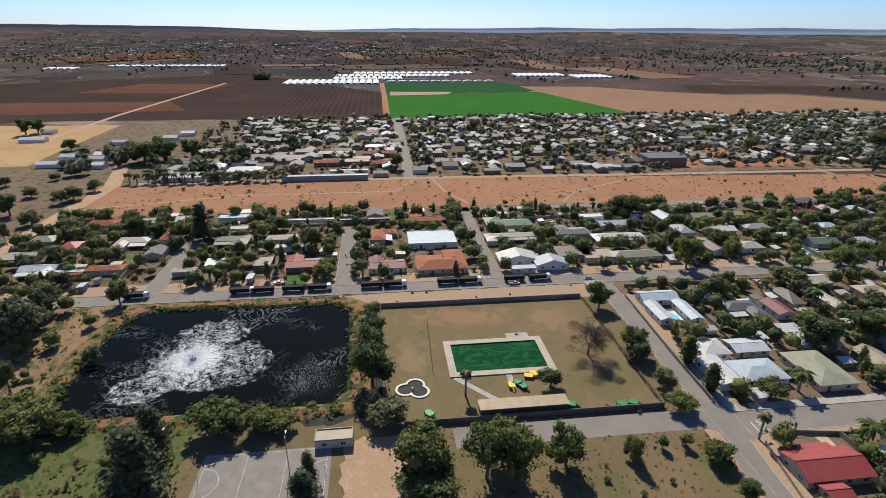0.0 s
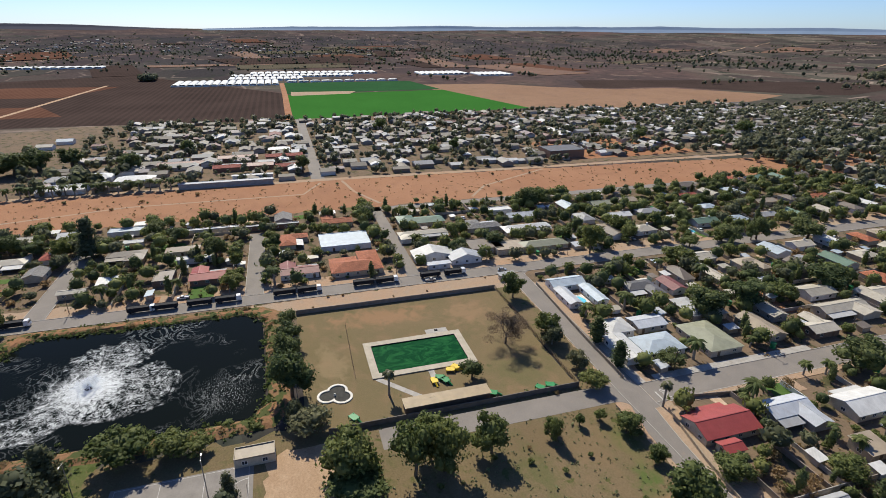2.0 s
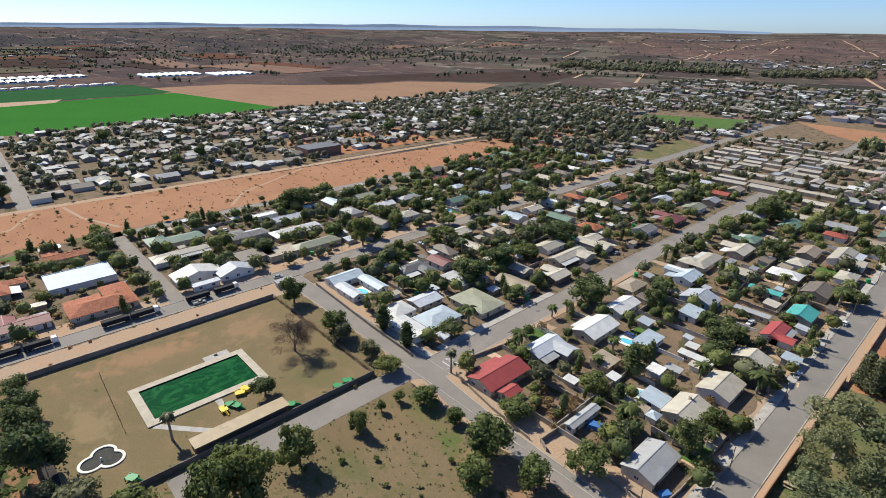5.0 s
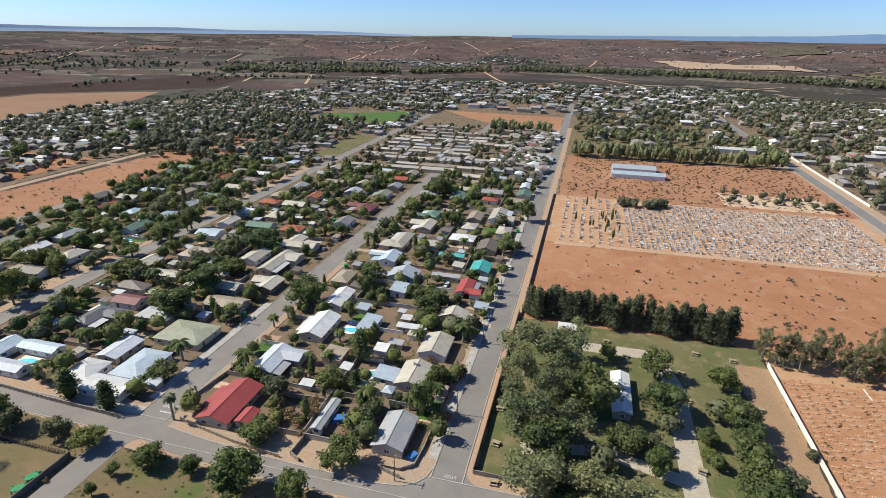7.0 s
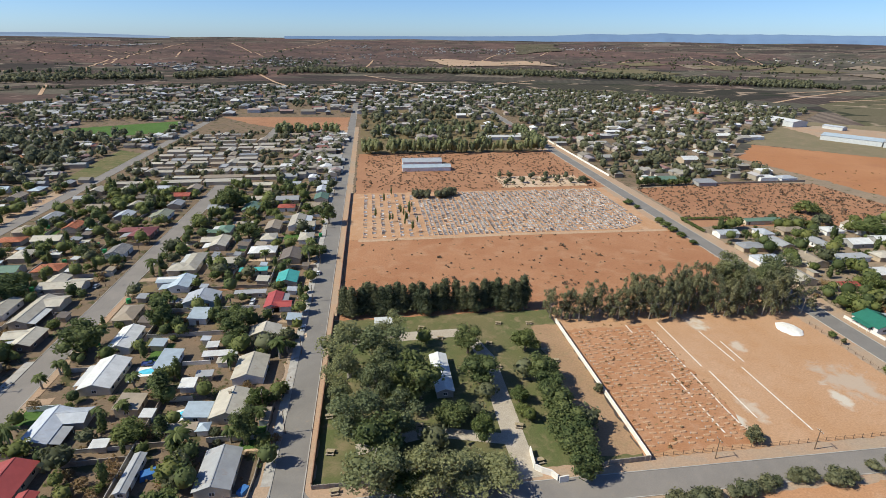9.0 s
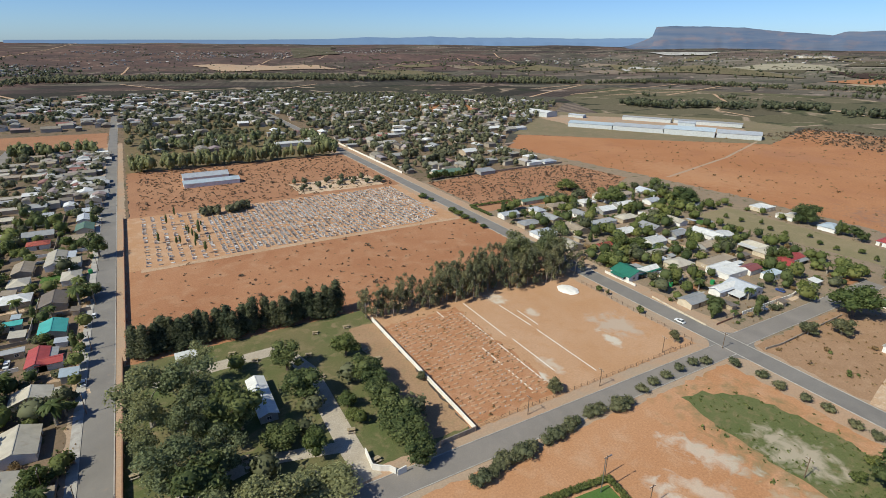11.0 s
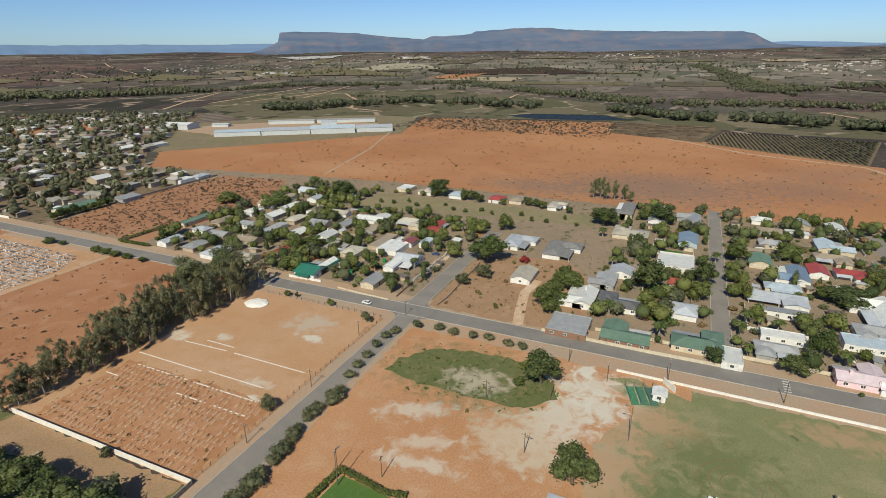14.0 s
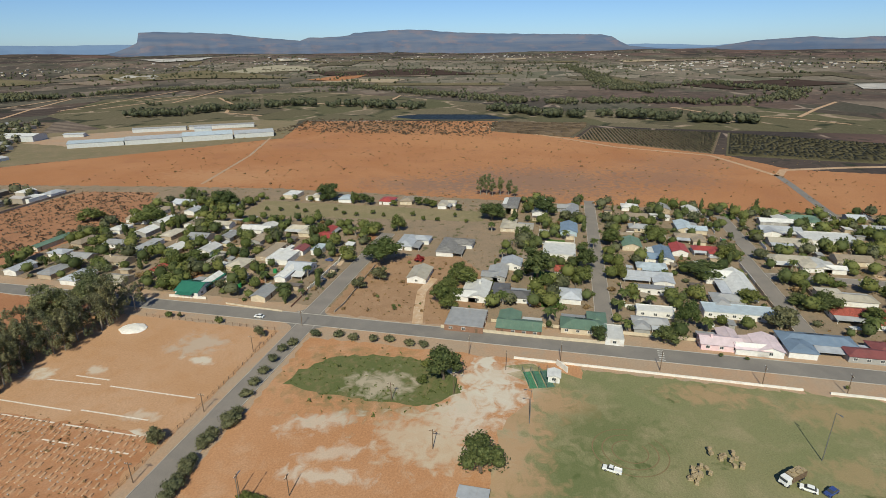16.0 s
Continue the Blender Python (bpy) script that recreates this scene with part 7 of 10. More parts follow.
grove("grey", ((-150.8, 87.8, 8.3, 9.0), (-134.6, 88.9, 7.7, 8.3), (-128.3, 0.1, 8.4, 14.3), (-132.7, -5.3, 8.6, 6.9), (-197.2, -142.4, 12.9, 13.1), (-198.3, -135.3, 8.6, 12.1),))
grove("needle", ((-107.5, -62.0, 21.0, 16.6), (-121.8, -63.8, 15.8, 11.0), (-109.9, -21.7, 7.7, 5.2), (-104.0, -22.6, 6.9, 9.2), (-287.0, -97.7, 20.7, 14.0),))
grove("bright", ((-130.6, -49.9, 11.2, 16.4), (-129.1, -37.4, 7.8, 11.5), (-138.5, -106.0, 10.9, 17.4), (-128.5, -30.7, 4.8, 8.2), (-232.6, -28.1, 8.5, 10.6), (-199.3, 182.9, 9.9, 16.8), (-202.9, 155.2, 8.5, 7.8),))
grove("grey", ((-185.9, -133.3, 18.8, 18.7), (-209.7, -137.2, 12.6, 12.7), (-169.1, -101.3, 7.3, 6.9),))
grove("bright", ((-130.9, -100.7, 13.9, 15.9), (-134.3, -92.0, 6.8, 10.6),))
grove("cypress", ((-131.8, 103.4, 10.4, 6.2), (-147.3, 104.3, 11.4, 6.9),))
grove("dark", ((-342.2, -228.2, 16.5, 13.3), (-484.4, -202.4, 21.0, 29.9), (-492.8, -186.9, 21.0, 19.5), (-497.7, -166.8, 19.1, 19.8), (-473.6, -117.9, 17.6, 19.1), (-626.3, -376.5, 20.2, 17.0), (-635.8, -369.2, 17.6, 17.3), (-301.4, -138.1, 11.9, 14.1), (-294.3, -124.4, 9.3, 12.3), (-309.4, -71.3, 10.4, 13.1), (-297.8, -60.3, 9.8, 12.7), (-267.5, -37.6, 14.2, 11.6), (-271.8, -8.9, 10.8, 7.0), (-535.3, -84.0, 14.3, 15.5), (-437.6, 13.4, 15.0, 13.2),))
grove("broad", ((-305.5, 153.5, 14.2, 19.0), (-483.9, 155.7, 14.0, 11.7), (-561.8, 367.0, 13.1, 20.8), (-481.5, 360.5, 16.7, 18.8), (-471.9, 131.3, 11.1, 11.4), (-604.9, 106.6, 16.8, 16.1), (-473.2, 452.6, 10.7, 21.7), (-244.2, 142.6, 10.5, 13.4), (-235.0, 155.8, 11.8, 14.5), (-252.2, 226.8, 8.7, 12.0), (-219.2, 226.7, 10.5, 14.1), (-216.1, 243.8, 11.5, 9.3), (-279.5, 262.6, 8.8, 9.7), (-235.9, 178.6, 10.5, 11.4), (-217.2, 203.8, 8.3, 12.2), (-303.3, 42.1, 10.6, 11.3), (-311.4, 64.7, 6.2, 7.8), (-272.1, 278.3, 10.6, 11.2), (-482.6, 495.9, 17.0, 22.2),))
grove("grey", ((-322.5, -205.0, 9.2, 13.0), (-295.6, -203.4, 11.4, 6.7), (-365.4, -209.9, 9.4, 12.3), (-381.9, -237.7, 7.5, 12.0), (-372.6, -205.6, 10.3, 13.0), (-393.3, -201.9, 9.1, 11.2), (-412.6, -271.8, 7.9, 9.1), (-427.6, -245.4, 5.7, 9.9), (-267.9, -164.2, 8.2, 12.8), (-256.5, -170.2, 6.6, 10.6), (-260.9, -133.5, 8.3, 11.0), (-293.5, -168.2, 7.6, 12.0),))
grove("bright", ((-287.3, -111.3, 13.2, 10.2), (-252.2, -27.4, 11.0, 6.3), (-241.1, -28.9, 5.8, 7.4), (-287.2, -11.8, 6.4, 9.0), (-301.5, -114.1, 8.5, 7.1), (-540.6, -289.4, 12.2, 15.0),))
palm(*([(-138.0, 24.1)])[0], 9, True)
palm(*([(-109.1, 104.3)])[0], 9, True)
grove("dark", ((-160.2, 229.6, 12.4, 20.5), (-153.2, 158.3, 13.4, 16.8), (-216.2, 247.6, 15.6, 12.8), (-107.5, 183.3, 13.4, 17.3), (-84.1, 196.9, 13.2, 10.9), (-55.7, 189.2, 11.7, 15.3), (-30.2, 263.7, 8.3, 10.3), (-28.4, 319.4, 15.3, 11.9), (-71.7, 296.7, 11.1, 14.5), (-38.4, 126.5, 14.7, 8.9), (-306.8, 149.8, 14.4, 17.5), (-248.5, 103.3, 8.8, 11.2), (-94.4, 354.7, 16.7, 18.3), (-207.8, 274.1, 13.7, 19.0),))
grove("broad", ((-74.7, 86.0, 14.5, 15.5), (-59.6, 86.7, 11.0, 10.2), (-69.7, 75.5, 9.8, 12.2), (-102.3, 86.5, 7.4, 7.8), (-90.8, 87.6, 5.7, 5.3), (-107.2, 65.1, 7.3, 5.6), (-155.8, 199.2, 9.0, 13.6), (-53.1, 101.1, 9.6, 12.2), (-80.4, 102.9, 7.2, 12.0), (-71.5, 132.1, 7.3, 11.2),))
grove("bright", ((-203.2, 181.5, 8.1, 13.8), (-37.8, 142.7, 8.0, 8.7),))
grove("cypress", ((-68.0, 149.4, 12.5, 6.9), (-63.2, 132.9, 7.5, 4.6),))
for (x, y) in [(-39.3, 126.8), (-43.2, 127.9), (-36.3, 135.8), (-77.6, 143.4), (-80.5, 158.2), (-108.1, 168.6), (-109.7, 160.7)]:
    palm(x, y, 5)
# park trees
grove("gum", ((-10.8, 155.9, 21.0, 18.5), (-1.5, 152.8, 21.0, 19.2), (-5.5, 124.2, 16.6, 18.0), (-3.6, 106.9, 14.1, 19.1), (10.4, 104.2, 12.6, 17.4), (26.4, 105.8, 6.7, 22.1), (4.4, 122.8, 15.6, 14.7),))
grove("gum", ((-11.5, 142.3, 18.0, 12.7), (-2.3, 136.6, 17.6, 12.3), (1.6, 167.7, 15.8, 14.5), (14.7, 103.0, 8.1, 14.4), (-10.7, 129.2, 13.0, 11.8), (12.3, 141.6, 14.0, 12.7),))
grove("dark", ((9.5, 140.7, 18.7, 18.1), (31.7, 166.1, 11.6, 12.4), (32.6, 147.4, 11.8, 15.1), (20.6, 127.7, 8.5, 11.8), (-1.4, 117.0, 16.4, 15.7), (53.6, 145.7, 11.3, 12.2), (52.9, 129.5, 11.1, 12.0), (52.7, 120.4, 10.1, 13.0), (53.0, 111.8, 9.5, 12.3), (52.3, 103.3, 9.7, 10.2), (53.1, 137.0, 10.8, 11.3), (52.9, 116.0, 9.8, 12.7),))
grove("broad", ((52.9, 165.1, 9.4, 11.4), (28.2, 120.1, 10.3, 8.9), (43.1, 136.1, 6.7, 7.1), (42.7, 129.3, 4.6, 6.0), (5.2, 102.9, 6.7, 12.9),))
for k in range(26):
    plant("needle", -13 + k * 3.0 + tree_rnd.uniform(-1, 1), 199.5 + tree_rnd.uniform(-2.5, 2.0), tree_rnd.uniform(11.5, 14.5), tree_rnd.uniform(11, 14))
for k in range(46):
    plant("thin", 70 + k * 2.4 + tree_rnd.uniform(-1, 1), 189 - k * 0.12 + tree_rnd.uniform(-5.0, 5.0), tree_rnd.uniform(11, 15) + k * 0.11, tree_rnd.uniform(10, 13) + k * 0.06)
for k in range(20):
    plant("thin" if k < 12 else "gum", 108 + k * 3.8 + tree_rnd.uniform(-1.5, 1.5), 197 + tree_rnd.uniform(-3, 4), tree_rnd.uniform(14, 18) + k * 0.12, tree_rnd.uniform(12, 15))
for (x, y), h, w in zip([(70.5, 138.1), (105.7, 110.4), (167.4, 112.5), (175.7, 155.5), (175.8, 137.2)], (3.5, 5.5, 6, 3, 3), (4, 6, 5, 2.4, 2.4)):
    plant("grey", x, y, h, w)
for (x, y), (u, v) in (((196, 281), (195, 304)), ((196, 304), (229, 302))):
    for k in range(12):
        plant("bush", x + (u - x) * k / 12, y + (v - y) * k / 12, 2.2, 3.2)
for k in range(16):
    plant("dark" if k % 3 else "broad", 206 + k * 2.9 + tree_rnd.uniform(-1, 1), 387 + tree_rnd.uniform(-1.5, 2.5), tree_rnd.uniform(5, 9), tree_rnd.uniform(5, 8))
for x, y, h, w in ((177, 341, 4, 9), (178, 331, 3, 6), (178, 300, 4, 8), (178, 292, 4, 8), (178, 284, 3.5, 8), (178, 275, 3.5, 7), (178, 262, 3, 6), (168, 402, 6, 9), (252, 296, 6, 7), (262, 291, 7, 6)):
    plant("broad" if h < 5 else "grey", x, y, h, w)
# weeds on the pond's bank
for k in range(74):
    a = tree_rnd.random()
    x, y = ((-208, -104 + 92 * a), (-206 + 68 * a, -10.5), (-135, -14 - 88 * a), (-136, -20 - 80 * a), (-200 + 60 * a, -107))[k % 5]
    plant(("bush_bright", "bush", "bush_dry")[k % 3], x + tree_rnd.uniform(-2, 2), y + tree_rnd.uniform(-1.5, 1.5), tree_rnd.uniform(0.8, 1.9), tree_rnd.uniform(2.0, 3.6))
# clipped bushes along the road
for (x, y), s in zip([(64.1, 89.7), (72.0, 91.7), (79.2, 92.1), (90.4, 92.9), (98.1, 94.3), (109.3, 95.9), (118.7, 93.9), (131.4, 96.7), (137.6, 97.7), (144.6, 98.1), (152.8, 99.0), (159.9, 99.1), (165.3, 97.3), (173.0, 91.2), (174.9, 82.1), (173.2, 75.1), (174.0, 67.3), (175.3, 61.1), (174.0, 52.6), (173.9, 46.7)], (4, 4.4, 4.4, 4, 3.6, 4, 4.4, 3.2, 3.2, 3.2, 3.2, 3.2, 3.2, 3.2, 3.2, 3.2, 3.2, 3.2, 3.2, 3.2)):
    plant("bush_grey", x, y, s * 0.9, s * 1.45)
    if s > 3.3:
        plant("bush_grey", x + 2.8, y + 0.3, s * 0.75, s * 1.1)
        plant("bush_grey", x - 2.6, y - 0.3, s * 0.7, s * 1.1)
grove("dark", ((154.2, 34.6, 14.3, 13.8), (113.8, 15.5, 12.8, 13.8), (339.0, 42.2, 13.7, 18.8), (357.6, 8.6, 14.2, 17.4), (264.6, -16.2, 14.5, 11.7), (247.3, 7.5, 19.1, 16.8), (265.8, -72.5, 9.0, 22.5), (194.8, -44.1, 8.0, 10.9), (192.6, -19.1, 6.5, 7.8), (242.0, -108.2, 4.9, 12.5), (236.0, -116.0, 9.5, 14.6), (368.1, 171.2, 14.6, 19.5), (333.2, 234.5, 13.7, 20.6), (278.4, 168.9, 7.7, 12.1), (207.8, 123.9, 5.9, 9.4), (290.7, -91.4, 10.2, 6.0),))
grove("broad", ((252.6, 89.7, 15.3, 22.8), (210.5, 48.2, 10.9, 10.2), (306.3, 96.8, 12.1, 11.4), (244.4, -14.3, 11.6, 10.9), (210.5, -54.7, 14.5, 10.4), (234.4, 40.9, 9.9, 13.8), (318.6, -56.8, 10.4, 16.8), (303.0, -31.5, 12.1, 13.0), (223.4, 193.1, 11.3, 8.9), (290.6, 264.0, 11.3, 22.7), (287.2, 307.7, 10.0, 19.2), (230.2, 188.0, 9.3, 15.1),))
grove("bright", ((291.7, -89.6, 9.8, 10.6), (227.9, -130.1, 8.2, 11.1), (237.3, -85.6, 7.7, 11.3), (253.4, -32.7, 9.4, 6.9), (288.3, 139.9, 8.1, 8.7),))
grove("bright", ((150.5, 41.5, 3.0, 4.5), (160.5, 42.5, 3.2, 4.6), (157.0, 36.0, 2.6, 4.0)))
grove("grey", ((216.4, -91.9, 10.1, 13.8), (219.3, 90.6, 6.2, 8.1), (231.2, 84.0, 7.7, 9.9),))
TREES_BY_DRIVE = ((206, 44, 7, 9), (213, 46, 8, 9), (222, 48, 8, 10), (230, 48, 7, 9), (239, 47, 8, 9), (248, 47, 7, 8), (218, 42, 6, 8))
grove("broad", TREES_BY_DRIVE)
grove("red", ((258.2, 70.8, 3.8, 6.1),))
for (x, y) in [(299.4, 113.4), (291.6, 119.8), (309.9, 100.1), (239.6, 180.4), (220.7, 156.4), (217.1, 138.6), (227.7, 121.0), (315.9, 39.2), (329.6, 28.2), (308.6, -5.8), (297.0, -21.6), (217.3, -28.9), (206.5, -61.7), (225.5, -42.7), (282.6, -118.4), (319.5, -136.8)]:
    palm(x, y, 5.5)
for (x, y), h in zip([(188.8, -62.7), (188.3, -71.5), (175.6, -98.7), (175.3, 160.4), (175.1, 135.7)], (1.6, 1.4, 1.5, 3, 3)):
    plant("bush", x, y, h, h * 1.2)
for k in range(16):
    plant("broad", 331 + (k % 3 == 1) * 9 + tree_rnd.uniform(-2, 2), 58 + k * 9.6, tree_rnd.uniform(2.4, 4.2), tree_rnd.uniform(3.0, 4.8))
grove("dark", ((362, 172, 7, 9), (364, 141, 8, 9), (360, 135, 7, 8), (366, 100, 7, 8), (364, 93, 6, 8), (357, 68, 5, 6), (350, 40, 9, 11)))
grove("bright", ((362, 147, 8, 8), (360, 117, 5, 6), (362, 88, 6, 8)))
for (x, y), h in zip([(402.8, 59.6), (404.3, 54.8), (401.0, 50.0), (403.9, 44.2), (405.5, 38.0), (402.0, 33.0)], (15, 17, 14, 16, 13, 9)):
    plant("gum", x, y, h, 7)


# ---- cemetery, burial lot, walls ----
def graves():
    rnd = random.Random(31)
    verts, faces = [], []

    def block(x0, x1, y0, y1, z0, z1):
        k = len(verts)
        verts.extend([(x, y, z) for z in (z0, z1) for x, y in ((x0, y0), (x1, y0), (x1, y1), (x0, y1))])
        faces.extend([(k + 4, k + 5, k + 6, k + 7), (k, k + 1, k + 5, k + 4), (k + 1, k + 2, k + 6, k + 5), (k + 2, k + 3, k + 7, k + 6), (k + 3, k, k + 4, k + 7)])
    x = -7.0
    while x < 168:
        wide = x < 26
        y = 292.0 + max(0, (x - 150) * 0.6)
        while y < 382:
            if rnd.random() < (0.62 if wide else 0.86) and not (30 < x < 60 and y > 366) and not (abs(x - 27) < 1.5):
                j, k = rnd.uniform(-0.3, 0.3), rnd.uniform(-0.2, 0.2)
                h = rnd.uniform(0.2, 0.5)
                block(x + j, x + j + rnd.uniform(1.6, 2.1), y + k, y + k + rnd.uniform(0.8, 1.1), 0, h)
                if rnd.random() < 0.75:
                    block(x + j - 0.2, x + j + 0.02, y + k, y + k + 0.9, 0, h + rnd.uniform(0.4, 1.0))
            y += rnd.uniform(1.5, 1.9) if not wide else rnd.uniform(1.7, 2.6)
        x += 5.4 if wide else 3.1
    me = bpy.data.meshes.new("gravestones")
    me.from_pydata(verts, [], faces)
    n = Nodes("gravestone_mix", 0.6)
    me.materials.append(n.colour(n.ramp(n.island(), (0.0, (0.10, 0.092, 0.088)), (0.25, (0.30, 0.26, 0.23)), (0.5, (0.44, 0.40, 0.36)), (0.8, (0.56, 0.52, 0.47)), (1.0, (0.72, 0.69, 0.64)))))
    thing("gravestones", me, None, "dense rows of pale and grey gravestones", "graves", kind="stuff")
    mounds = []
    for v in range(4):
        bm = bmesh.new()
        prism(bm, [(1.15 * math.cos(k * math.tau / 10) * rnd.uniform(0.85, 1.1), 0.55 * math.sin(k * math.tau / 10) * rnd.uniform(0.85, 1.1)) for k in range(10)], 0, 0.34)
        for q in bm.verts:
            if q.co.z > 0.1:
                q.co.x *= 0.8
                q.co.y *= 0.6
        for _ in range(4):
            a, b = rnd.uniform(-0.9, 0.8), rnd.uniform(-0.35, 0.3)
            box(bm, a, a + rnd.uniform(0.15, 0.45), b, b + rnd.uniform(0.1, 0.25), 0.1, rnd.uniform(0.20, 0.30), 1)
        box(bm, -1.15, -1.0, -0.3, 0.3, 0, rnd.uniform(0.25, 0.4), 1)
        mounds.append(mesh_of("grave", bm, [mound_soil, (pale_dust, lot_soil, stone, pale_dust)[v]]))
    made = 0
    for col in range(11):
        x = 76 + col * 3.0
        y = 112 + rnd.uniform(0, 2)
        while y < 176 and made < 280:
            if rnd.random() < 0.8:
                thing("grave", mounds[rnd.randrange(4)], None, "low sand grave mound with small stones", "grave", "new graves", m=pose(x + rnd.uniform(-0.4, 0.4), y, 0.05, 0, 0, rnd.uniform(-8, 8)))
                made += 1
            y += rnd.uniform(1.8, 2.6)


graves()
CHALK = ([(113, 180), (113, 148)], [(107, 173), (107, 148)], [(126, 171), (127, 150)], [(130, 163), (130, 149)], [(127, 146), (127, 113)], [(114, 145), (114, 120)], [(107, 145), (107, 117)], [(100, 145), (100, 132)], [(100, 129), (100, 115)], [(99, 179), (99, 173)])
for line in CHALK:
    ribbon("chalk_line", line, 0.55, 0.075, chalk, "straight chalk line on the orange sand", "line")
heap = bmesh.new()
bmesh.ops.create_icosphere(heap, subdivisions=3, radius=1)
for v in heap.verts:
    v.co = Vector((v.co.x * 4.6, v.co.y * 5.6, max(0, v.co.z) * 1.1)) * (1 + 0.15 * noise.noise(v.co * 3))
thing("sand_mound", heap, plain("white_sand", (0.74, 0.70, 0.64), 0.1, 0.8), "flat heap of white sand on the lot", "heap", m=pose(*([(163.4, 168.4)])[0], 0))

fence_wall([(71.5, 185), (72.6, 107.2)], 1.7, 0.25, whitewash, "long whitewashed wall between park and burial lot")
fence_wall([(72.6, 107.2), (60.5, 106.8)], 1.6, 0.2, precast, "grey precast wall end by the road", posts=1.5)
fence_wall([(-62, 103.4), (-38, 103.4), (-34.6, 106.2), (-34.0, 113), (-33.7, 150)], 1.1, 0.2, precast, "low grey yard wall round the corner house")
fence_wall([(-18.9, 108), (-18.4, 200)], 2.0, 0.22, plaster_red, "tall red-brown wall along the avenue")
fence_wall([(-17.3, 200), (-17.0, 388)], 1.7, 0.22, plaster_red, "red-brown wall along the avenue by the open field")
fence_wall([(-18.7, 107.8), (-3, 107.6)], 1.4, 0.15, precast, "grey paling wall of the park", posts=1.4)
fence_wall([(40.5, 114.4), (39.9, 107.7), (41.6, 106.2), (43.7, 105.0), (44.8, 103.1)], 1.9, 0.3, whitewash, "curved white entrance wall of the park")
fence_wall([(44.9, 102.4), (47.6, 102.7)], 2.0, 0.3, whitewash, "white entrance pier of the park")
fence_wall([(172.4, 12), (171.8, -84)], 0.8, 0.35, whitewash, "low white wall along the sports field")
fence_wall([(171.6, -92), (171, -330)], 0.8, 0.35, whitewash, "low white wall along the sports field")
for a, b in ((24, -17), (-28, -60), (-62, -94), (-106, -150), (-152, -200), (-202, -260)):
    fence_wall([(199, a), (199, b)], 1.3, 0.18, WALL["cream"] if a > -60 else precast, "low cream street wall before the gardens" if a > -60 else "grey precast street wall before the gardens", posts=0 if a > -60 else 2.0)
fence_wall([(191.9, 144.0), (190.6, 130.4), (189.8, 114.9)], 0.7, 0.2, WALL["cream"], "low cream plot wall")
fence_wall([(194.1, 113.0), (222.1, 113.8)], 0.9, 0.2, plaster_red, "low dark plot wall")
fence_wall([(197, 420), (197, 700)], 1.6, 0.2, whitewash, "pale street wall along the main road")
fence_wall([(270, 386.5), (352, 387.5)], 1.5, 0.2, precast, "grey picket wall along the scrub field", posts=3.0)
fence_wall([(212.1, 113.5), (248.7, 113.0), (265.4, 116.6)], 1.6, 0.2, whitewash, "white pillared wall round the white house", posts=1.8)
fence_wall([(193.5, 174.7), (194.3, 155.8)], 1.2, 0.2, whitewash, "white wall before the green-roofed house")
fence_wall([(193.5, 92.0), (202.0, 91.0), (248.7, 92.2)], 0.9, 0.2, precast, "rough post fence of the vacant plot", posts=2.2)
fence_wall([(189.8, 43.6), (189.4, 22.5), (189.2, 1.2), (189.8, -27.7)], 1.3, 0.2, WALL["cream"], "cream garden wall along the main road")
fence_wall([(-106.8, 104.6), (-86.6, 100.8), (-71.1, 99.1)], 1.2, 0.2, timber_pale, "pale timber picket fence at the red house", posts=1.6)
fence_wall([(-110.8, 113.4), (-107.7, 133.6)], 1.2, 0.2, precast, "precast garden wall at the red house", posts=1.6)
fence_wall([(-90.1, 123.2), (-68.9, 124.0)], 1.6, 0.2, precast, "precast wall between gardens", posts=2.0)
fence_wall([(-67.3, 119.9), (-68.3, 100.7), (-65.1, 99.1)], 1.6, 0.2, precast, "brown precast garden wall", posts=2.0)
fence_wall([(-46.2, 103.5), (-36.8, 100.8)], 1.4, 0.2, precast, "dark precast street wall", posts=1.5)
fence_wall([(-198.0, 104.2), (-151.9, 101.6), (-124.8, 100.8)], 1.3, 0.2, precast, "dark garden wall along the cross road", posts=2.0)
fence_wall([(-207, 108), (-207, 200)], 1.3, 0.2, precast, "precast wall along the truck road", posts=2.2)

# fence along the burial lot
lot_fence = base("wire_fence", 0, 0, 0, "timber post fence round the burial lot", "fence")
for k in range(34):
    part("post", post_mesh, None, lot_fence).matrix_basis = pose(74 + k * 2.95, 108.2, 0)
for k in range(20):
    part("post", post_mesh, None, lot_fence).matrix_basis = pose(174.2, 110 + k * 3.2, 0)
part("rail", boxes((74, 173, 108.18, 108.22, 1.2, 1.24), (74, 173, 108.18, 108.22, 0.6, 0.64), (174.18, 174.22, 110, 172, 1.2, 1.24)), timber, lot_fence)


# ---- poles, benches, vehicles ----
def pole_meshes(h, lamp):
    bm = tube(bmesh.new(), (0, 0, -0.2), (0, 0, h), 0.15, 0.10, 7)
    arm = boxes((-0.06, 0.06, -1.1, 1.1, h - 0.7, h - 0.55)) if not lamp else tube(bmesh.new(), (0, 0, h - 0.1), (1.6, 0, h + 0.25), 0.05, 0.04, 5)
    head = boxes((1.3, 2.1, -0.16, 0.16, h + 0.18, h + 0.34)) if lamp else boxes(*[(-0.05, 0.05, y - 0.05, y + 0.05, h - 0.55, h - 0.3) for y in (-1.0, -0.4, 0.4, 1.0)])
    return mesh_of("pole", bm, timber if not lamp else steel), mesh_of("arm", arm, timber if not lamp else steel), mesh_of("head", head, steel if lamp else whitewash)


POLES = {}


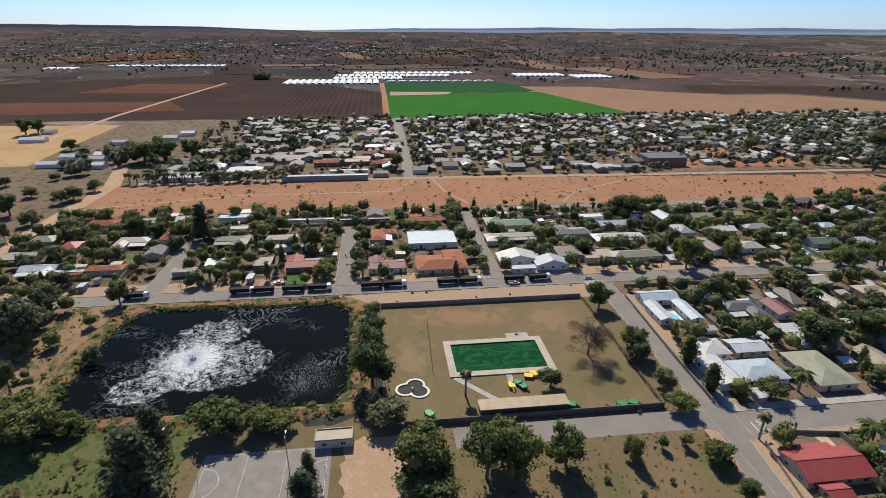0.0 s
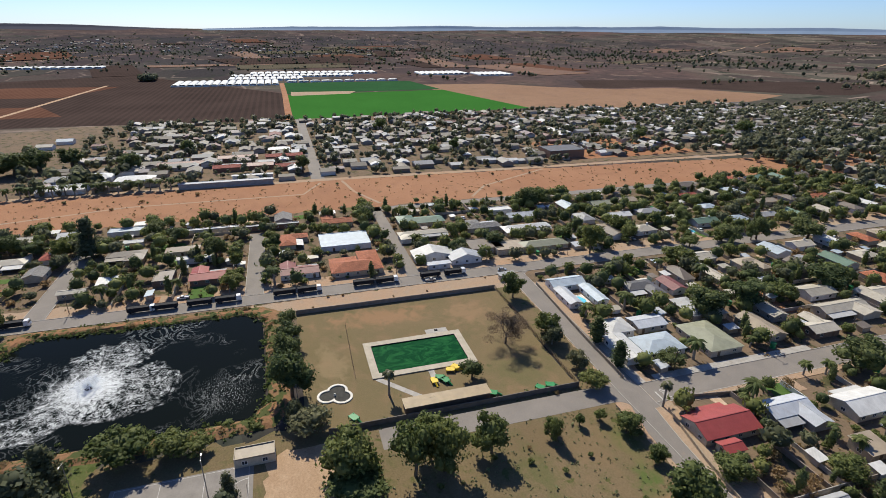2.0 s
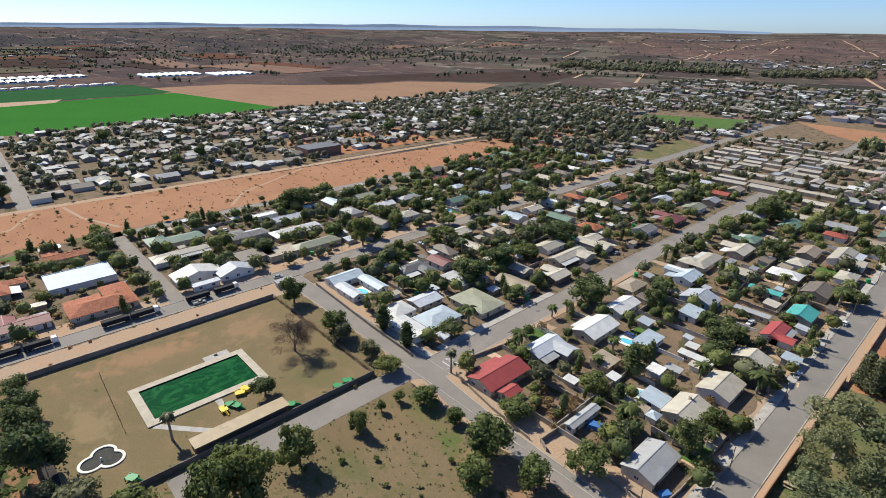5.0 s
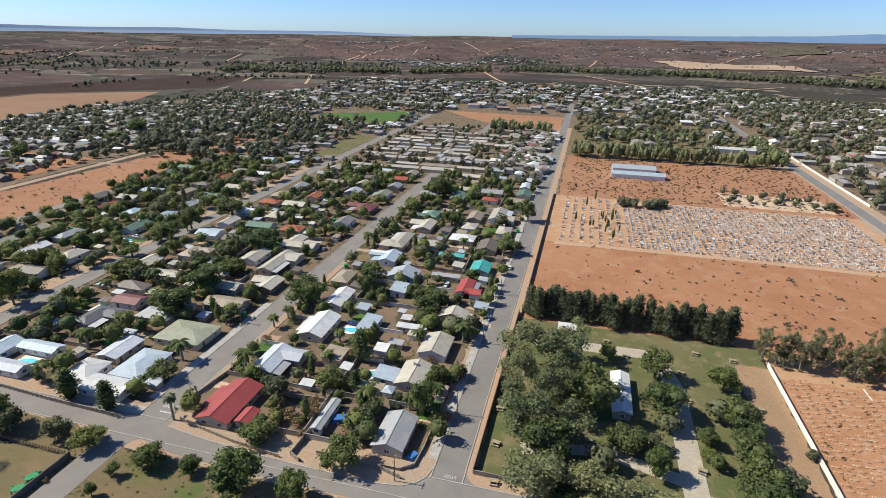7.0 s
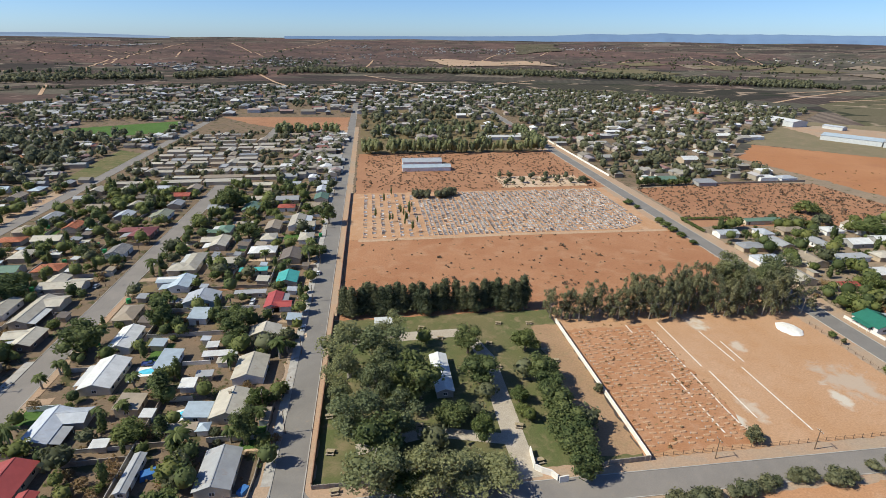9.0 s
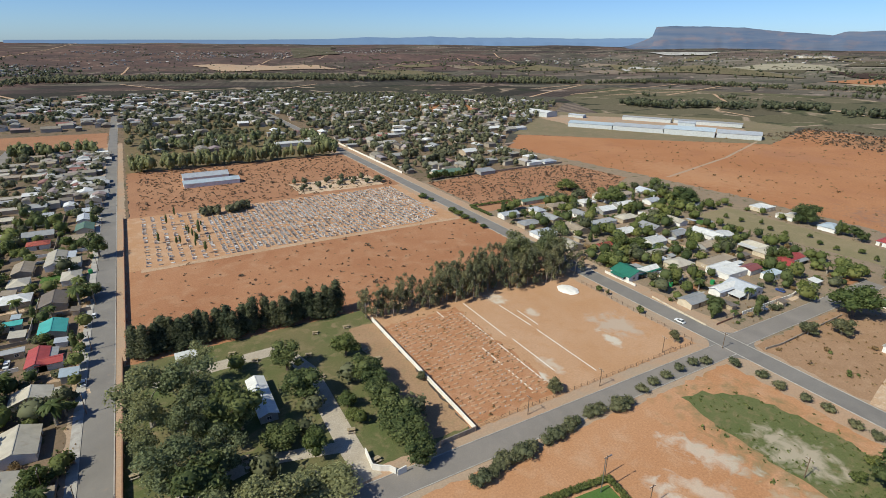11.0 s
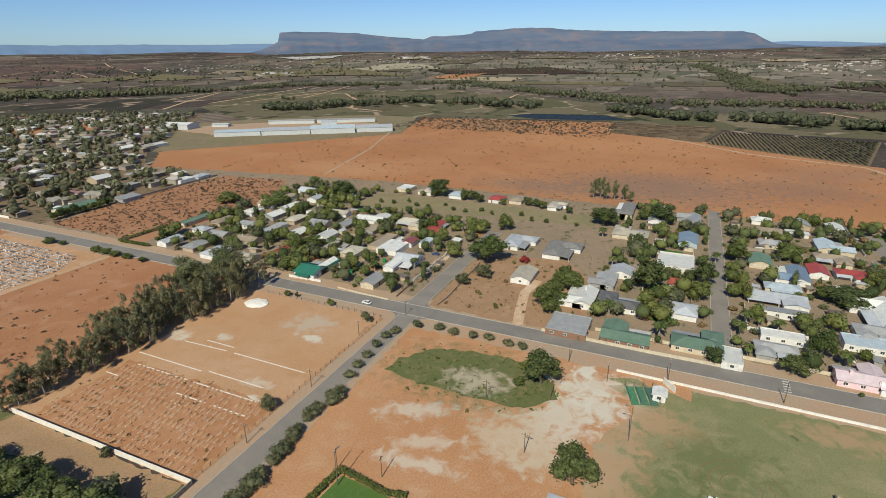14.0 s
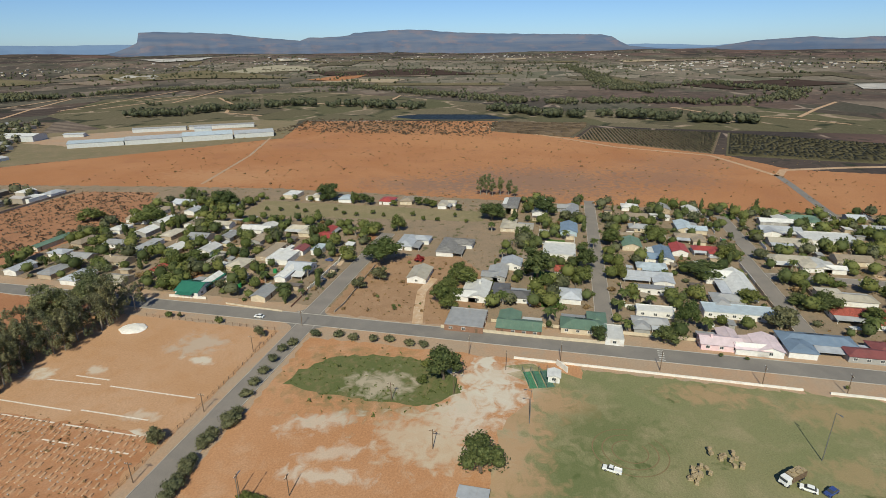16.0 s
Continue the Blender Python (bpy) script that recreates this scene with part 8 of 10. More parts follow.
def pole(x, y, h, lamp=False, turn=0.0):
    key = (round(h), lamp)
    if key not in POLES:
        POLES[key] = pole_meshes(round(h), lamp)
    ob = base("street_lamp" if lamp else "power_pole", x, y, turn, "steel street lamp on a tall mast" if lamp else "timber power pole with a cross-arm", "lamp post" if lamp else "pole", "poles")
    for nm, me in zip(("mast", "lamp_arm", "lamp_head") if lamp else ("mast", "cross_arm", "insulators"), POLES[key]):
        part(nm, me, None, ob)


for (x, y) in [(93.2, 75.4), (95.5, 62.6), (146.8, 29.5), (164.3, 14.1), (173.8, -4.9), (175.0, -39.5), (171.9, -71.5), (172.0, -96.9), (171.7, 28.7)]:
    pole(x, y, 8 if x > 120 else 7, turn=90)
for (x, y) in [(90.9, 105.6), (121.3, 105.6), (157.3, 109.7), (179.9, 100.6), (139.1, 48.8)]:
    pole(x, y, 7)
for (x, y) in [(-37.9, 99.8), (-36.4, 140.6), (-33.0, 203.8), (-32.2, 311.7)]:
    pole(x, y, 8)
for k in range(9):
    pole(-28.5, 130 + k * 42, 8)
for k in range(8):
    pole(-124, 120 + k * 40, 8)
for k in range(9):
    pole(-225, -180 + k * 45, 8, turn=90)
pole(*([(137.4, -76.3)])[0], 16, True, 200)
pole(*([(136.7, 3.9)])[0], 12, True, 100)
pole(*([(119.8, 30.3)])[0], 7)
pole(*([(88.2, 71.8)])[0], 11, True)
pole(*([(-111.2, -26.8)])[0], 12, True, 180)
pole(*([(-120.4, -58.8)])[0], 11, True)
pole(*([(-141.1, -3.8)])[0], 8, True)

bench_parts = (("seat", boxes((-1.0, 1.0, -1.0, -0.7, 0.42, 0.48), (-1.0, 1.0, 0.7, 1.0, 0.42, 0.48))), ("tabletop", boxes((-1.0, 1.0, -0.42, 0.42, 0.72, 0.80))), ("leg", boxes((-0.8, -0.6, -0.95, 0.95, 0, 0.42), (0.6, 0.8, -0.95, 0.95, 0, 0.42), (-0.75, -0.65, -0.1, 0.1, 0.42, 0.72), (0.65, 0.75, -0.1, 0.1, 0.42, 0.72))))
bench_meshes = [(nm, mesh_of(nm, bm, hay if nm == "tabletop" else timber_pale)) for nm, bm in bench_parts]
for (x, y) in [(-16.2, 135.7), (-14.9, 120.3), (16.5, 185.8), (23.0, 177.1), (10.7, 128.2), (40.2, 124.8), (60.7, 164.3), (60.1, 184.6), (47.8, 185.9), (40.8, 155.7), (40.9, 171.4), (-12.5, 182.3), (62.2, 157.1), (58.4, 143.4), (42.0, 110.2), (-13.0, 106.1)]:
    b = base("picnic_table", x, y, tree_rnd.uniform(-20, 20), "pale timber picnic table with benches on the grass", "picnic table", "picnic tables")
    b.matrix_basis = b.matrix_basis @ Matrix.Scale(1.2, 4)
    for nm, me in bench_meshes:
        part(nm, me, None, b)


def wheel_set(ob, spots, r, w=0.28):
    me = mesh_of("wheel", tube(bmesh.new(), (0, -w / 2, 0), (0, w / 2, 0), r, r, 12), rubber)
    hub = mesh_of("rim", tube(bmesh.new(), (0, -w / 2 - 0.02, 0), (0, w / 2 + 0.02, 0), r * 0.55, r * 0.55, 10), steel)
    for x, y in spots:
        p = part("wheel", me, None, ob)
        p.matrix_basis = pose(x, y, r)
        part("rim", hub, None, p)


def tapered(x0, x1, w, z0, z1, a, b, tuck):
    """A body block whose top is set in at both ends and sides."""
    bm = bmesh.new()
    lo = [bm.verts.new(p) for p in ((x0, -w, z0), (x1, -w, z0), (x1, w, z0), (x0, w, z0))]
    hi = [bm.verts.new(p) for p in ((x0 + a, -w + tuck, z1), (x1 - b, -w + tuck, z1), (x1 - b, w - tuck, z1), (x0 + a, w - tuck, z1))]
    bm.faces.new(lo[::-1]), bm.faces.new(hi)
    for i in range(4):
        bm.faces.new((lo[i], lo[(i + 1) % 4], hi[(i + 1) % 4], hi[i]))
    bmesh.ops.bevel(bm, geom=bm.edges[:], offset=0.06, segments=1, affect="EDGES")
    return bm


def car(x, y, turn, paint, pickup=False):
    colour = {"car_white": "white", "car_silver": "silver", "car_blue": "dark blue", "car_black": "black"}[paint.name]
    ob = base("pickup_truck" if pickup else "car", x, y, turn, colour + (" pickup truck parked on open ground" if pickup else " car parked by the street kerb"), "pickup" if pickup else "car", "cars")
    L = 2.6 if pickup else 2.15
    part("body", tapered(-L, L, 0.88, 0.35, 0.95, 0.08, 0.12, 0.06), paint, ob)
    c0, c1 = (-0.5, 1.45) if pickup else (-1.7, 1.1)
    cabin = part("cabin", tapered(c0, c1, 0.80, 0.93, 1.5, 0.25 if pickup else 0.5, 0.6, 0.14), glass, ob, "dark glazed cabin")
    part("roof", boxes((c0 + (0.3 if pickup else 0.55), c1 - 0.65, -0.64, 0.64, 1.49, 1.54)), paint, cabin)
    if pickup:
        part("load_bed", boxes((-2.5, -0.55, -0.84, -0.76, 0.94, 1.22), (-2.5, -0.55, 0.76, 0.84, 0.94, 1.22), (-2.56, -2.48, -0.84, 0.84, 0.94, 1.22)), paint, ob)
    wheel_set(ob, [(sx * L * 0.62, sy * 0.82) for sx in (-1, 1) for sy in (-1, 1)], 0.34, 0.22)
    for sy in (-0.6, 0.6):
        part("headlight", boxes((L - 0.05, L + 0.01, sy - 0.16, sy + 0.16, 0.66, 0.8)), glass, ob)


def truck(x, y, turn, crate, length=7.5, trailer=False, load=None):
    ob = base("trailer" if trailer else "truck", x, y, turn, ("black slatted livestock trailer" if trailer else "black slatted farm truck with white cab") + " parked along the street", "trailer" if trailer else "truck", "parked trucks")
    part("chassis", boxes((-length / 2, length / 2, -0.5, 0.5, 0.75, 1.0)), dark_metal, ob)
    b0, b1 = -length / 2, length / 2 - (0 if trailer else 2.3)
    part("deck", boxes((b0, b1, -1.2, 1.2, 1.0, 1.15)), crate, ob)
    if not load:
        part("crate", boxes((b0 + 0.1, b1 - 0.1, -1.15, 1.15, 1.15, 2.7)), crate, ob, "black slatted crate")
    for z in (1.35, 1.75, 2.15, 2.55):
        part("rail", boxes((b0, b1, -1.24, -1.18, z, z + 0.26), (b0, b1, 1.18, 1.24, z, z + 0.26), (b0, b0 + 0.06, -1.18, 1.18, z, z + 0.26), (b1 - 0.06, b1, -1.18, 1.18, z, z + 0.26)), crate, ob)
    if load:
        part("load", boxes(*[(b0 + 0.15 + k * 1.1, b0 + 1.15 + k * 1.1, -1.1 + j * 1.1, -0.05 + j * 1.1, 1.15, 2.9 + 0.25 * ((k + j) % 2)) for k in range(int((b1 - b0) / 1.1)) for j in range(2)]), load, ob, "stacked hay bales")
    if not trailer:
        cab = part("cab", tapered(b1 + 0.25, length / 2, 1.2, 0.75, 2.9, 0.05, 0.35, 0.1), car_white, ob, "white truck cab")
        part("windscreen", boxes((length / 2 - 0.28, length / 2 - 0.1, -1.0, 1.0, 1.9, 2.5)), glass, cab)
    wheel_set(ob, [(sx, sy) for sx in ((b0 + 0.9, b0 + 2.1, b1 + 1.2) if not trailer else (b0 + 1.0, b1 - 1.0)) for sy in (-1.05, 1.05)], 0.5, 0.35)


ROW_X = -218.6
for (_, y), kind in zip([(-218.4, -40.3), (-217.1, -28.9), (-216.9, -6.0), (-215.8, 4.6), (-214.9, 28.5), (-213.8, 39.2), (-214.5, 59.7), (-213.8, 71.8), (-219.5, -106.2), (-218.5, -62.1), (-218.1, -53.4)], "ctctctctttc"):
    truck(ROW_X, y, 90, dark_metal, 10.4 if kind == "t" else 9.4, kind == "c")
car(-216.2, 95, 78, car_silver)
for (x, y), turn, paint, ute in zip([(121.5, -19.3), (124.9, -73.5), (217.1, 7.2), (183.0, 122.1), (124.9, -68.3)], (76, 130, 85, 92, 70), (car_white, car_blue, car_white, car_white, car_white), (True, False, False, False, False)):
    if x > 90 or ute or paint == car_blue:
        car(x, y, turn, paint, ute)
for (x, y), turn, paint in zip([(-28.6, 243.7), (-30.0, 190.6), (-215.0, 58.8), (-148.2, 235.3), (-127.7, 239.6)], (90, 90, 92, 90, 90), (car_white, car_white, car_silver, car_silver, car_silver)):
    car(x, y, turn, paint, turn == 92)
truck(*([(127.4, -65.2)])[0], 128, timber, 8.0, load=hay)
bale = mesh_of("hay_bale", tapered(-0.6, 0.6, 0.5, 0, 0.95, 0.05, 0.05, 0.05), hay)
bale_rnd = random.Random(3)
for (x, y), n_bales in zip([(125.6, -42.6), (132.4, -48.4), (132.0, -52.6), (122.5, -39.8)], (14, 8, 8, 8)):
    for k in range(n_bales):
        thing("hay_bale", bale, None, "rectangular straw-coloured hay bale on grass", "hay bale", "hay bales", m=pose(x + bale_rnd.uniform(-2.4, 2.4), y + bale_rnd.uniform(-2.2, 2.2), 0.9 * (k % 3 == 2), 0, 0, bale_rnd.uniform(0, 180)))

# cricket nets and kiosk on the field's edge
nets = base("practice_nets", *([(160.7, 2.5)])[0], 0, "green-roofed cricket practice nets on the field's edge", "cricket nets")
nets.matrix_basis = nets.matrix_basis @ pose(0, 0, 0, 0, 0, 18)
for k in range(3):
    part("mat", boxes((-5, 5, -4.4 + k * 3, -1.8 + k * 3, 0.0, 0.1)), plain("mat_dull", (0.07, 0.15 + 0.03 * k, 0.11), 0.3, 1.0), nets, "green practice mat")
for k in range(4):
    part("frame", boxes((-5, -4.9, -4.6 + k * 3, -4.5 + k * 3, 0, 2.4), (4.9, 5, -4.6 + k * 3, -4.5 + k * 3, 0, 2.4), (-5, 5, -4.6 + k * 3, -4.5 + k * 3, 2.3, 2.4)), steel, nets)
house(*(lambda p: (p[0] - 2.6, p[0] + 2.6, p[1] - 2.4, p[1] + 2.4))(([(161.8, -2.8)])[0]), "white", "white", h=2.5, word="small white kiosk beside the practice nets", group="outbuildings")
fence_wall([(171.3, -3.6), (166.9, -7.4)], 2.2, 0.3, whitewash, "short white sight wall by the nets")

# playthings by the pool
play_rnd = random.Random(6)
for (x, y), paint in zip([(-141.9, 41.9), (-145.1, 46.6), (-146.2, 48.8), (-140.0, 43.3), (-140.7, 39.7), (-129.4, 55.8), (-127.7, 71.6), (-128.1, 75.4), (-129.9, 11.8)], (plastic_green, plastic_yellow, plastic_yellow, plastic_green, plastic_yellow, plastic_green, plastic_green, plastic_green, plastic_green)):
    p = base("play_frame", x, y, play_rnd.uniform(0, 90), ("yellow" if paint is plastic_yellow else "green") + " plastic play equipment on the lawn", "play equipment", "play equipment")
    for k in range(4):
        part("leg", boxes((-1.4 + 2.6 * (k % 2), -1.2 + 2.6 * (k % 2), -1.0 + 1.8 * (k // 2), -0.8 + 1.8 * (k // 2), 0, 1.3)), paint, p)
    part("deck", boxes((-1.5, 1.5, -1.1, 1.1, 0.9, 1.05)), paint, p)
    part("slide", tube(bmesh.new(), (1.4, 0, 1.0), (3.0, 0.3, 0.1), 0.35, 0.35, 6), paint, p)

# clipped hedge square at the showground's edge
for (x, y), (u, v) in ([(73.1, 76.3), (92.4, 74.2)], [(92.9, 73.6), (90.8, 58.9)], [(90.8, 58.9), (91.8, 52.6)]):
    n_h = int(math.hypot(u - x, v - y) / 1.2)
    for k in range(n_h):
        plant("bush_bright", x + (u - x) * k / n_h, y + (v - y) * k / n_h, 1.7, 2.4)
sheet("hedge_lawn", [(91.7, 72.7), (90.4, 59.5), (90.1, 53.2), (73.3, 74.5)], 0.06, bright_lawn, "small bright lawn inside a clipped hedge", "lawn")


# ---- filling the suburbs: plots without a measured house, gardens ----
fill_rnd = random.Random(99)


def plots(x0, x1, y0, y1, dx, dy, roofs, light=False, skip=0.12):
    """Houses on the free plots of a block."""
    y = y0
    while y < y1:
        x = x0
        while x < x1:
            cx, cy = x + fill_rnd.uniform(-2.5, 2.5), y + fill_rnd.uniform(-2, 2)
            L, W = fill_rnd.uniform(11, 16.5), fill_rnd.uniform(8, 10.5)
            if fill_rnd.random() < 0.5:
                L, W = W, L
            if fill_rnd.random() > skip and all(free(cx + a * L / 2, cy + b * W / 2, 2.0) for a in (-1, 0, 1) for b in (-1, 0, 1)):
                house(cx - L / 2, cx + L / 2, cy - W / 2, cy + W / 2, fill_rnd.choice(roofs), fill_rnd.choice(("cream", "white", "beige", "white", "grey")), fill_rnd.choice(("gable", "gable", "hip", "hip", "flat") if light else ("gable", "gable", "hip")), plain_windows=True, extra="" if light else fill_rnd.choice(("", "", "stoep+", "chimney")))
            x += dx
        y += dy



MIXED = ("cream", "cream", "grey", "silver", "white", "tan", "brown", "green", "red_tile", "grey_tile", "terracotta", "cream", "white", "pale_blue", "olive")
plots(-200, -128, 112, 420, 22, 21, MIXED)
plots(-104, -30, 112, 420, 22, 20, ("cream", "cream", "white", "silver", "grey", "tan", "cream", "green", "red_tile"))
plots(-316, -232, -180, 420, 24, 22, MIXED)
plots(204, 388, -190, 30, 22, 20, ("white", "white", "silver", "grey", "pale_blue", "cream", "green", "tan"))
plots(204, 350, 112, 282, 22, 20, ("white", "cream", "grey", "silver", "tan"))


def plot_walls(x0, x1, y0, y1, lines_x, step, material, label):
    """Walls between the plots of a block, left out where something stands."""
    runs = []
    for x in lines_x:
        y = y0
        while y < y1 - step:
            runs.append(((x, y), (x, y + step)))
            y += step
    y = y0
    while y < y1:
        for a, b in zip([x0] + lines_x, lines_x + [x1]):
            m = (a + b) / 2
            runs += [((a, y), (m, y)), ((m, y), (b, y))]
        y += step
    for (x, y), (u, v) in runs:
        if all(free(x + (u - x) * f, y + (v - y) * f, 0.4) for f in (0.02, 0.25, 0.5, 0.75, 0.98)) and fill_rnd.random() < 0.8:
            fence_wall([(x, y), (u, v)], fill_rnd.uniform(1.4, 1.9), 0.14, fill_rnd.choice(material), label)


plot_walls(-206, -125, 108, 420, [-187, -166, -146], 20.5, (precast, concrete, WALL["cream"]), "precast garden wall between suburb plots")
plot_walls(-108, -30, 108, 420, [-88, -69, -50], 20.5, (precast, concrete, WALL["white"]), "precast garden wall between suburb plots")
plot_walls(-330, -226, -190, 420, [-304, -278, -252], 23, (precast, concrete, WALL["cream"]), "precast garden wall between suburb plots")
plot_walls(200, 395, -200, 30, [224, 248, 272, 300, 325, 350], 21, (precast, WALL["white"], WALL["cream"]), "pale garden wall between village plots")


def yards(x0, x1, y0, y1, n):
    """Paved yards, small lawns, sheds, tanks and cars on the free ground of a block."""
    tank = mesh_of("water_tank", prism(bmesh.new(), [(1.0 * math.cos(k * math.tau / 14), 1.0 * math.sin(k * math.tau / 14)) for k in range(14)], 0, 2.0), plastic_green)
    for i in range(n):
        x, y = fill_rnd.uniform(x0, x1), fill_rnd.uniform(y0, y1)
        w, d = fill_rnd.uniform(2.5, 6), fill_rnd.uniform(2.5, 7)
        if not all(free(x + a * w, y + b * d, 0.3) for a in (-0.5, 0, 0.5) for b in (-0.5, 0, 0.5)):
            continue
        what = fill_rnd.random()
        if what < 0.42:
            house(x - w / 2, x + w / 2, y - d / 2, y + d / 2, fill_rnd.choice(("white", "silver", "grey", "cream", "tan", "pale_blue", "brown")), fill_rnd.choice(("white", "beige", "cream", "grey")), "lean", h=fill_rnd.uniform(2.0, 2.4), openings=False, word="small tin-roofed backyard shed beside a house", group="backyard sheds")
        elif what < 0.62:
            sheet("paved_yard", rect(x - w, x + w, y - d / 2, y + d / 2), 0.05 + 0.0005 * i, fill_rnd.choice((concrete, verge_soil, pale_dust, red_soil)), "bare or paved yard beside a house", "yard", 0.4, i)
        elif what < 0.80:
            sheet("garden_lawn", rect(x - w, x + w, y - d, y + d), 0.05 + 0.0005 * i, fill_rnd.choice((lawn, bright_lawn, dry_lawn)), "small green garden lawn beside a house", "lawn", 0.4, i)
        elif what < 0.88:
            thing("water_tank", tank, None, "round green plastic water tank", "tank", "water tanks", m=pose(x, y, 0))
            TAKEN.append((x - 1, x + 1, y - 1, y + 1))
        elif what < 0.95:
            car(x, y, fill_rnd.choice((0, 90, 180, 270)), fill_rnd.choice((car_white, car_silver, car_white, car_blue)), fill_rnd.random() < 0.3)
            TAKEN.append((x - 2, x + 2, y - 2, y + 2))


yards(-206, -125, 108, 330, 190)
yards(-108, -30, 108, 330, 190)
yards(-330, -226, -150, 250, 250)
yards(200, 390, -180, 30, 260)
yards(200, 310, 108, 225, 110)


def blue_pool(x, y, turn, l, w):
    ob = base("garden_pool", x, y, turn, "small blue garden swimming pool with pale paving", "pool", "garden pools")
    part("water", prism(bmesh.new(), [(l / 2 * math.cos(k * math.tau / 20), w / 2 * math.sin(k * math.tau / 20) * (1.15 if k < 6 else 0.95)) for k in range(20)], 0.0, 0.09), pool_blue, ob, "clear blue water")
    part("paving", boxes((-l / 2 - 1.2, l / 2 + 1.2, -w / 2 - 1.2, w / 2 + 1.2, 0.0, 0.07)), whitewash, ob, "pale paving")
    TAKEN.append((x - l / 2, x + l / 2, y - l / 2, y + l / 2))


for (x, y), turn in zip([(-60.6, 142.1), (-179.0, 116.2), (-237.8, 221.9), (-187.4, 154.9), (-79.5, 167.2)], (20, 0, 0, 90, 0)):
    blue_pool(x, y, turn, 6.5, 3.4)
house(*(lambda p: (p[0] - 2, p[0] + 2, p[1] - 2, p[1] + 2))(([(-51.9, 133.1)])[0]), "pale_blue", "white", "hip", h=2.3, openings=False, pitch=0.5, word="small pale blue garden gazebo", group="outbuildings")
(tx, ty), = [(-61.4, 117.6)]
thing("tarpaulin", tapered(-2.4, 2.4, 1.6, 0, 1.5, 0.3, 0.3, 0.3), canvas_blue, "bright blue tarpaulin over a garden heap", "tarpaulin", m=pose(tx, ty, 0, 0, 0, 20))
(tx, ty), = [(-36.0, 109.3)]
thing("tarpaulin", tapered(-1.6, 1.6, 1.1, 0, 1.0, 0.3, 0.2, 0.2), canvas_blue, "bright blue tarpaulin beside a house", "tarpaulin", m=pose(tx, ty, 0, 0, 0, 60))

SPOTS = []


def gardens(x0, x1, y0, y1, n, kinds, low=4.2, high=10.0):
    """Places for garden trees and shrubs on the free ground of a block."""
    made = 0
    for _ in range(n * 4):
        if made >= n:
            break
        x, y = fill_rnd.uniform(x0, x1), fill_rnd.uniform(y0, y1)
        kind = fill_rnd.choice(kinds)
        if free(x, y, 0.3 if "bush" in kind else 1.2):
            h = fill_rnd.uniform(low, high) * (0.36 if "bush" in kind else 1.4 if kind == "gum" else 1.0)
            SPOTS.append((kind, x, y, h))
            made += 1


GARDEN = ("broad", "broad", "dark", "dark", "grey", "bright", "bush", "bush", "bush_grey", "bush_dry", "cypress", "palm")
gardens(-206, -125, 108, 420, 420, GARDEN)
gardens(-108, -30, 108, 420, 380, GARDEN)
gardens(-332, -225, -190, 420, 1350, GARDEN)
gardens(196, 395, -240, 30, 820, GARDEN)
gardens(196, 360, 108, 285, 430, GARDEN)
gardens(-225, -205, -260, -112, 30, ("broad", "dark", "bright"))
gardens(-210, -95, -260, -112, 110, ("bright", "broad", "bush_bright", "dark", "bush", "bush_dry"))
gardens(-135, -60, -140, -52, 60, ("bush_bright", "bush", "broad", "bush_dry"), 3, 6)
gardens(195, 260, 32, 92, 24, ("bush_dry", "bush", "bush_dry"), 2.5, 5)
gardens(-400, -338, -180, 400, 26, ("bush_dry", "bush", "bush_grey"), 3, 7)
gardens(-10, 60, 112, 190, 10, ("broad", "grey"))
gardens(-128, -60, 5, 92, 34, ("bush", "bush_dry", "bush_bright"), 2, 5)
gardens(-212, -200, -10, 90, 6, ("bush_dry",), 2, 3)


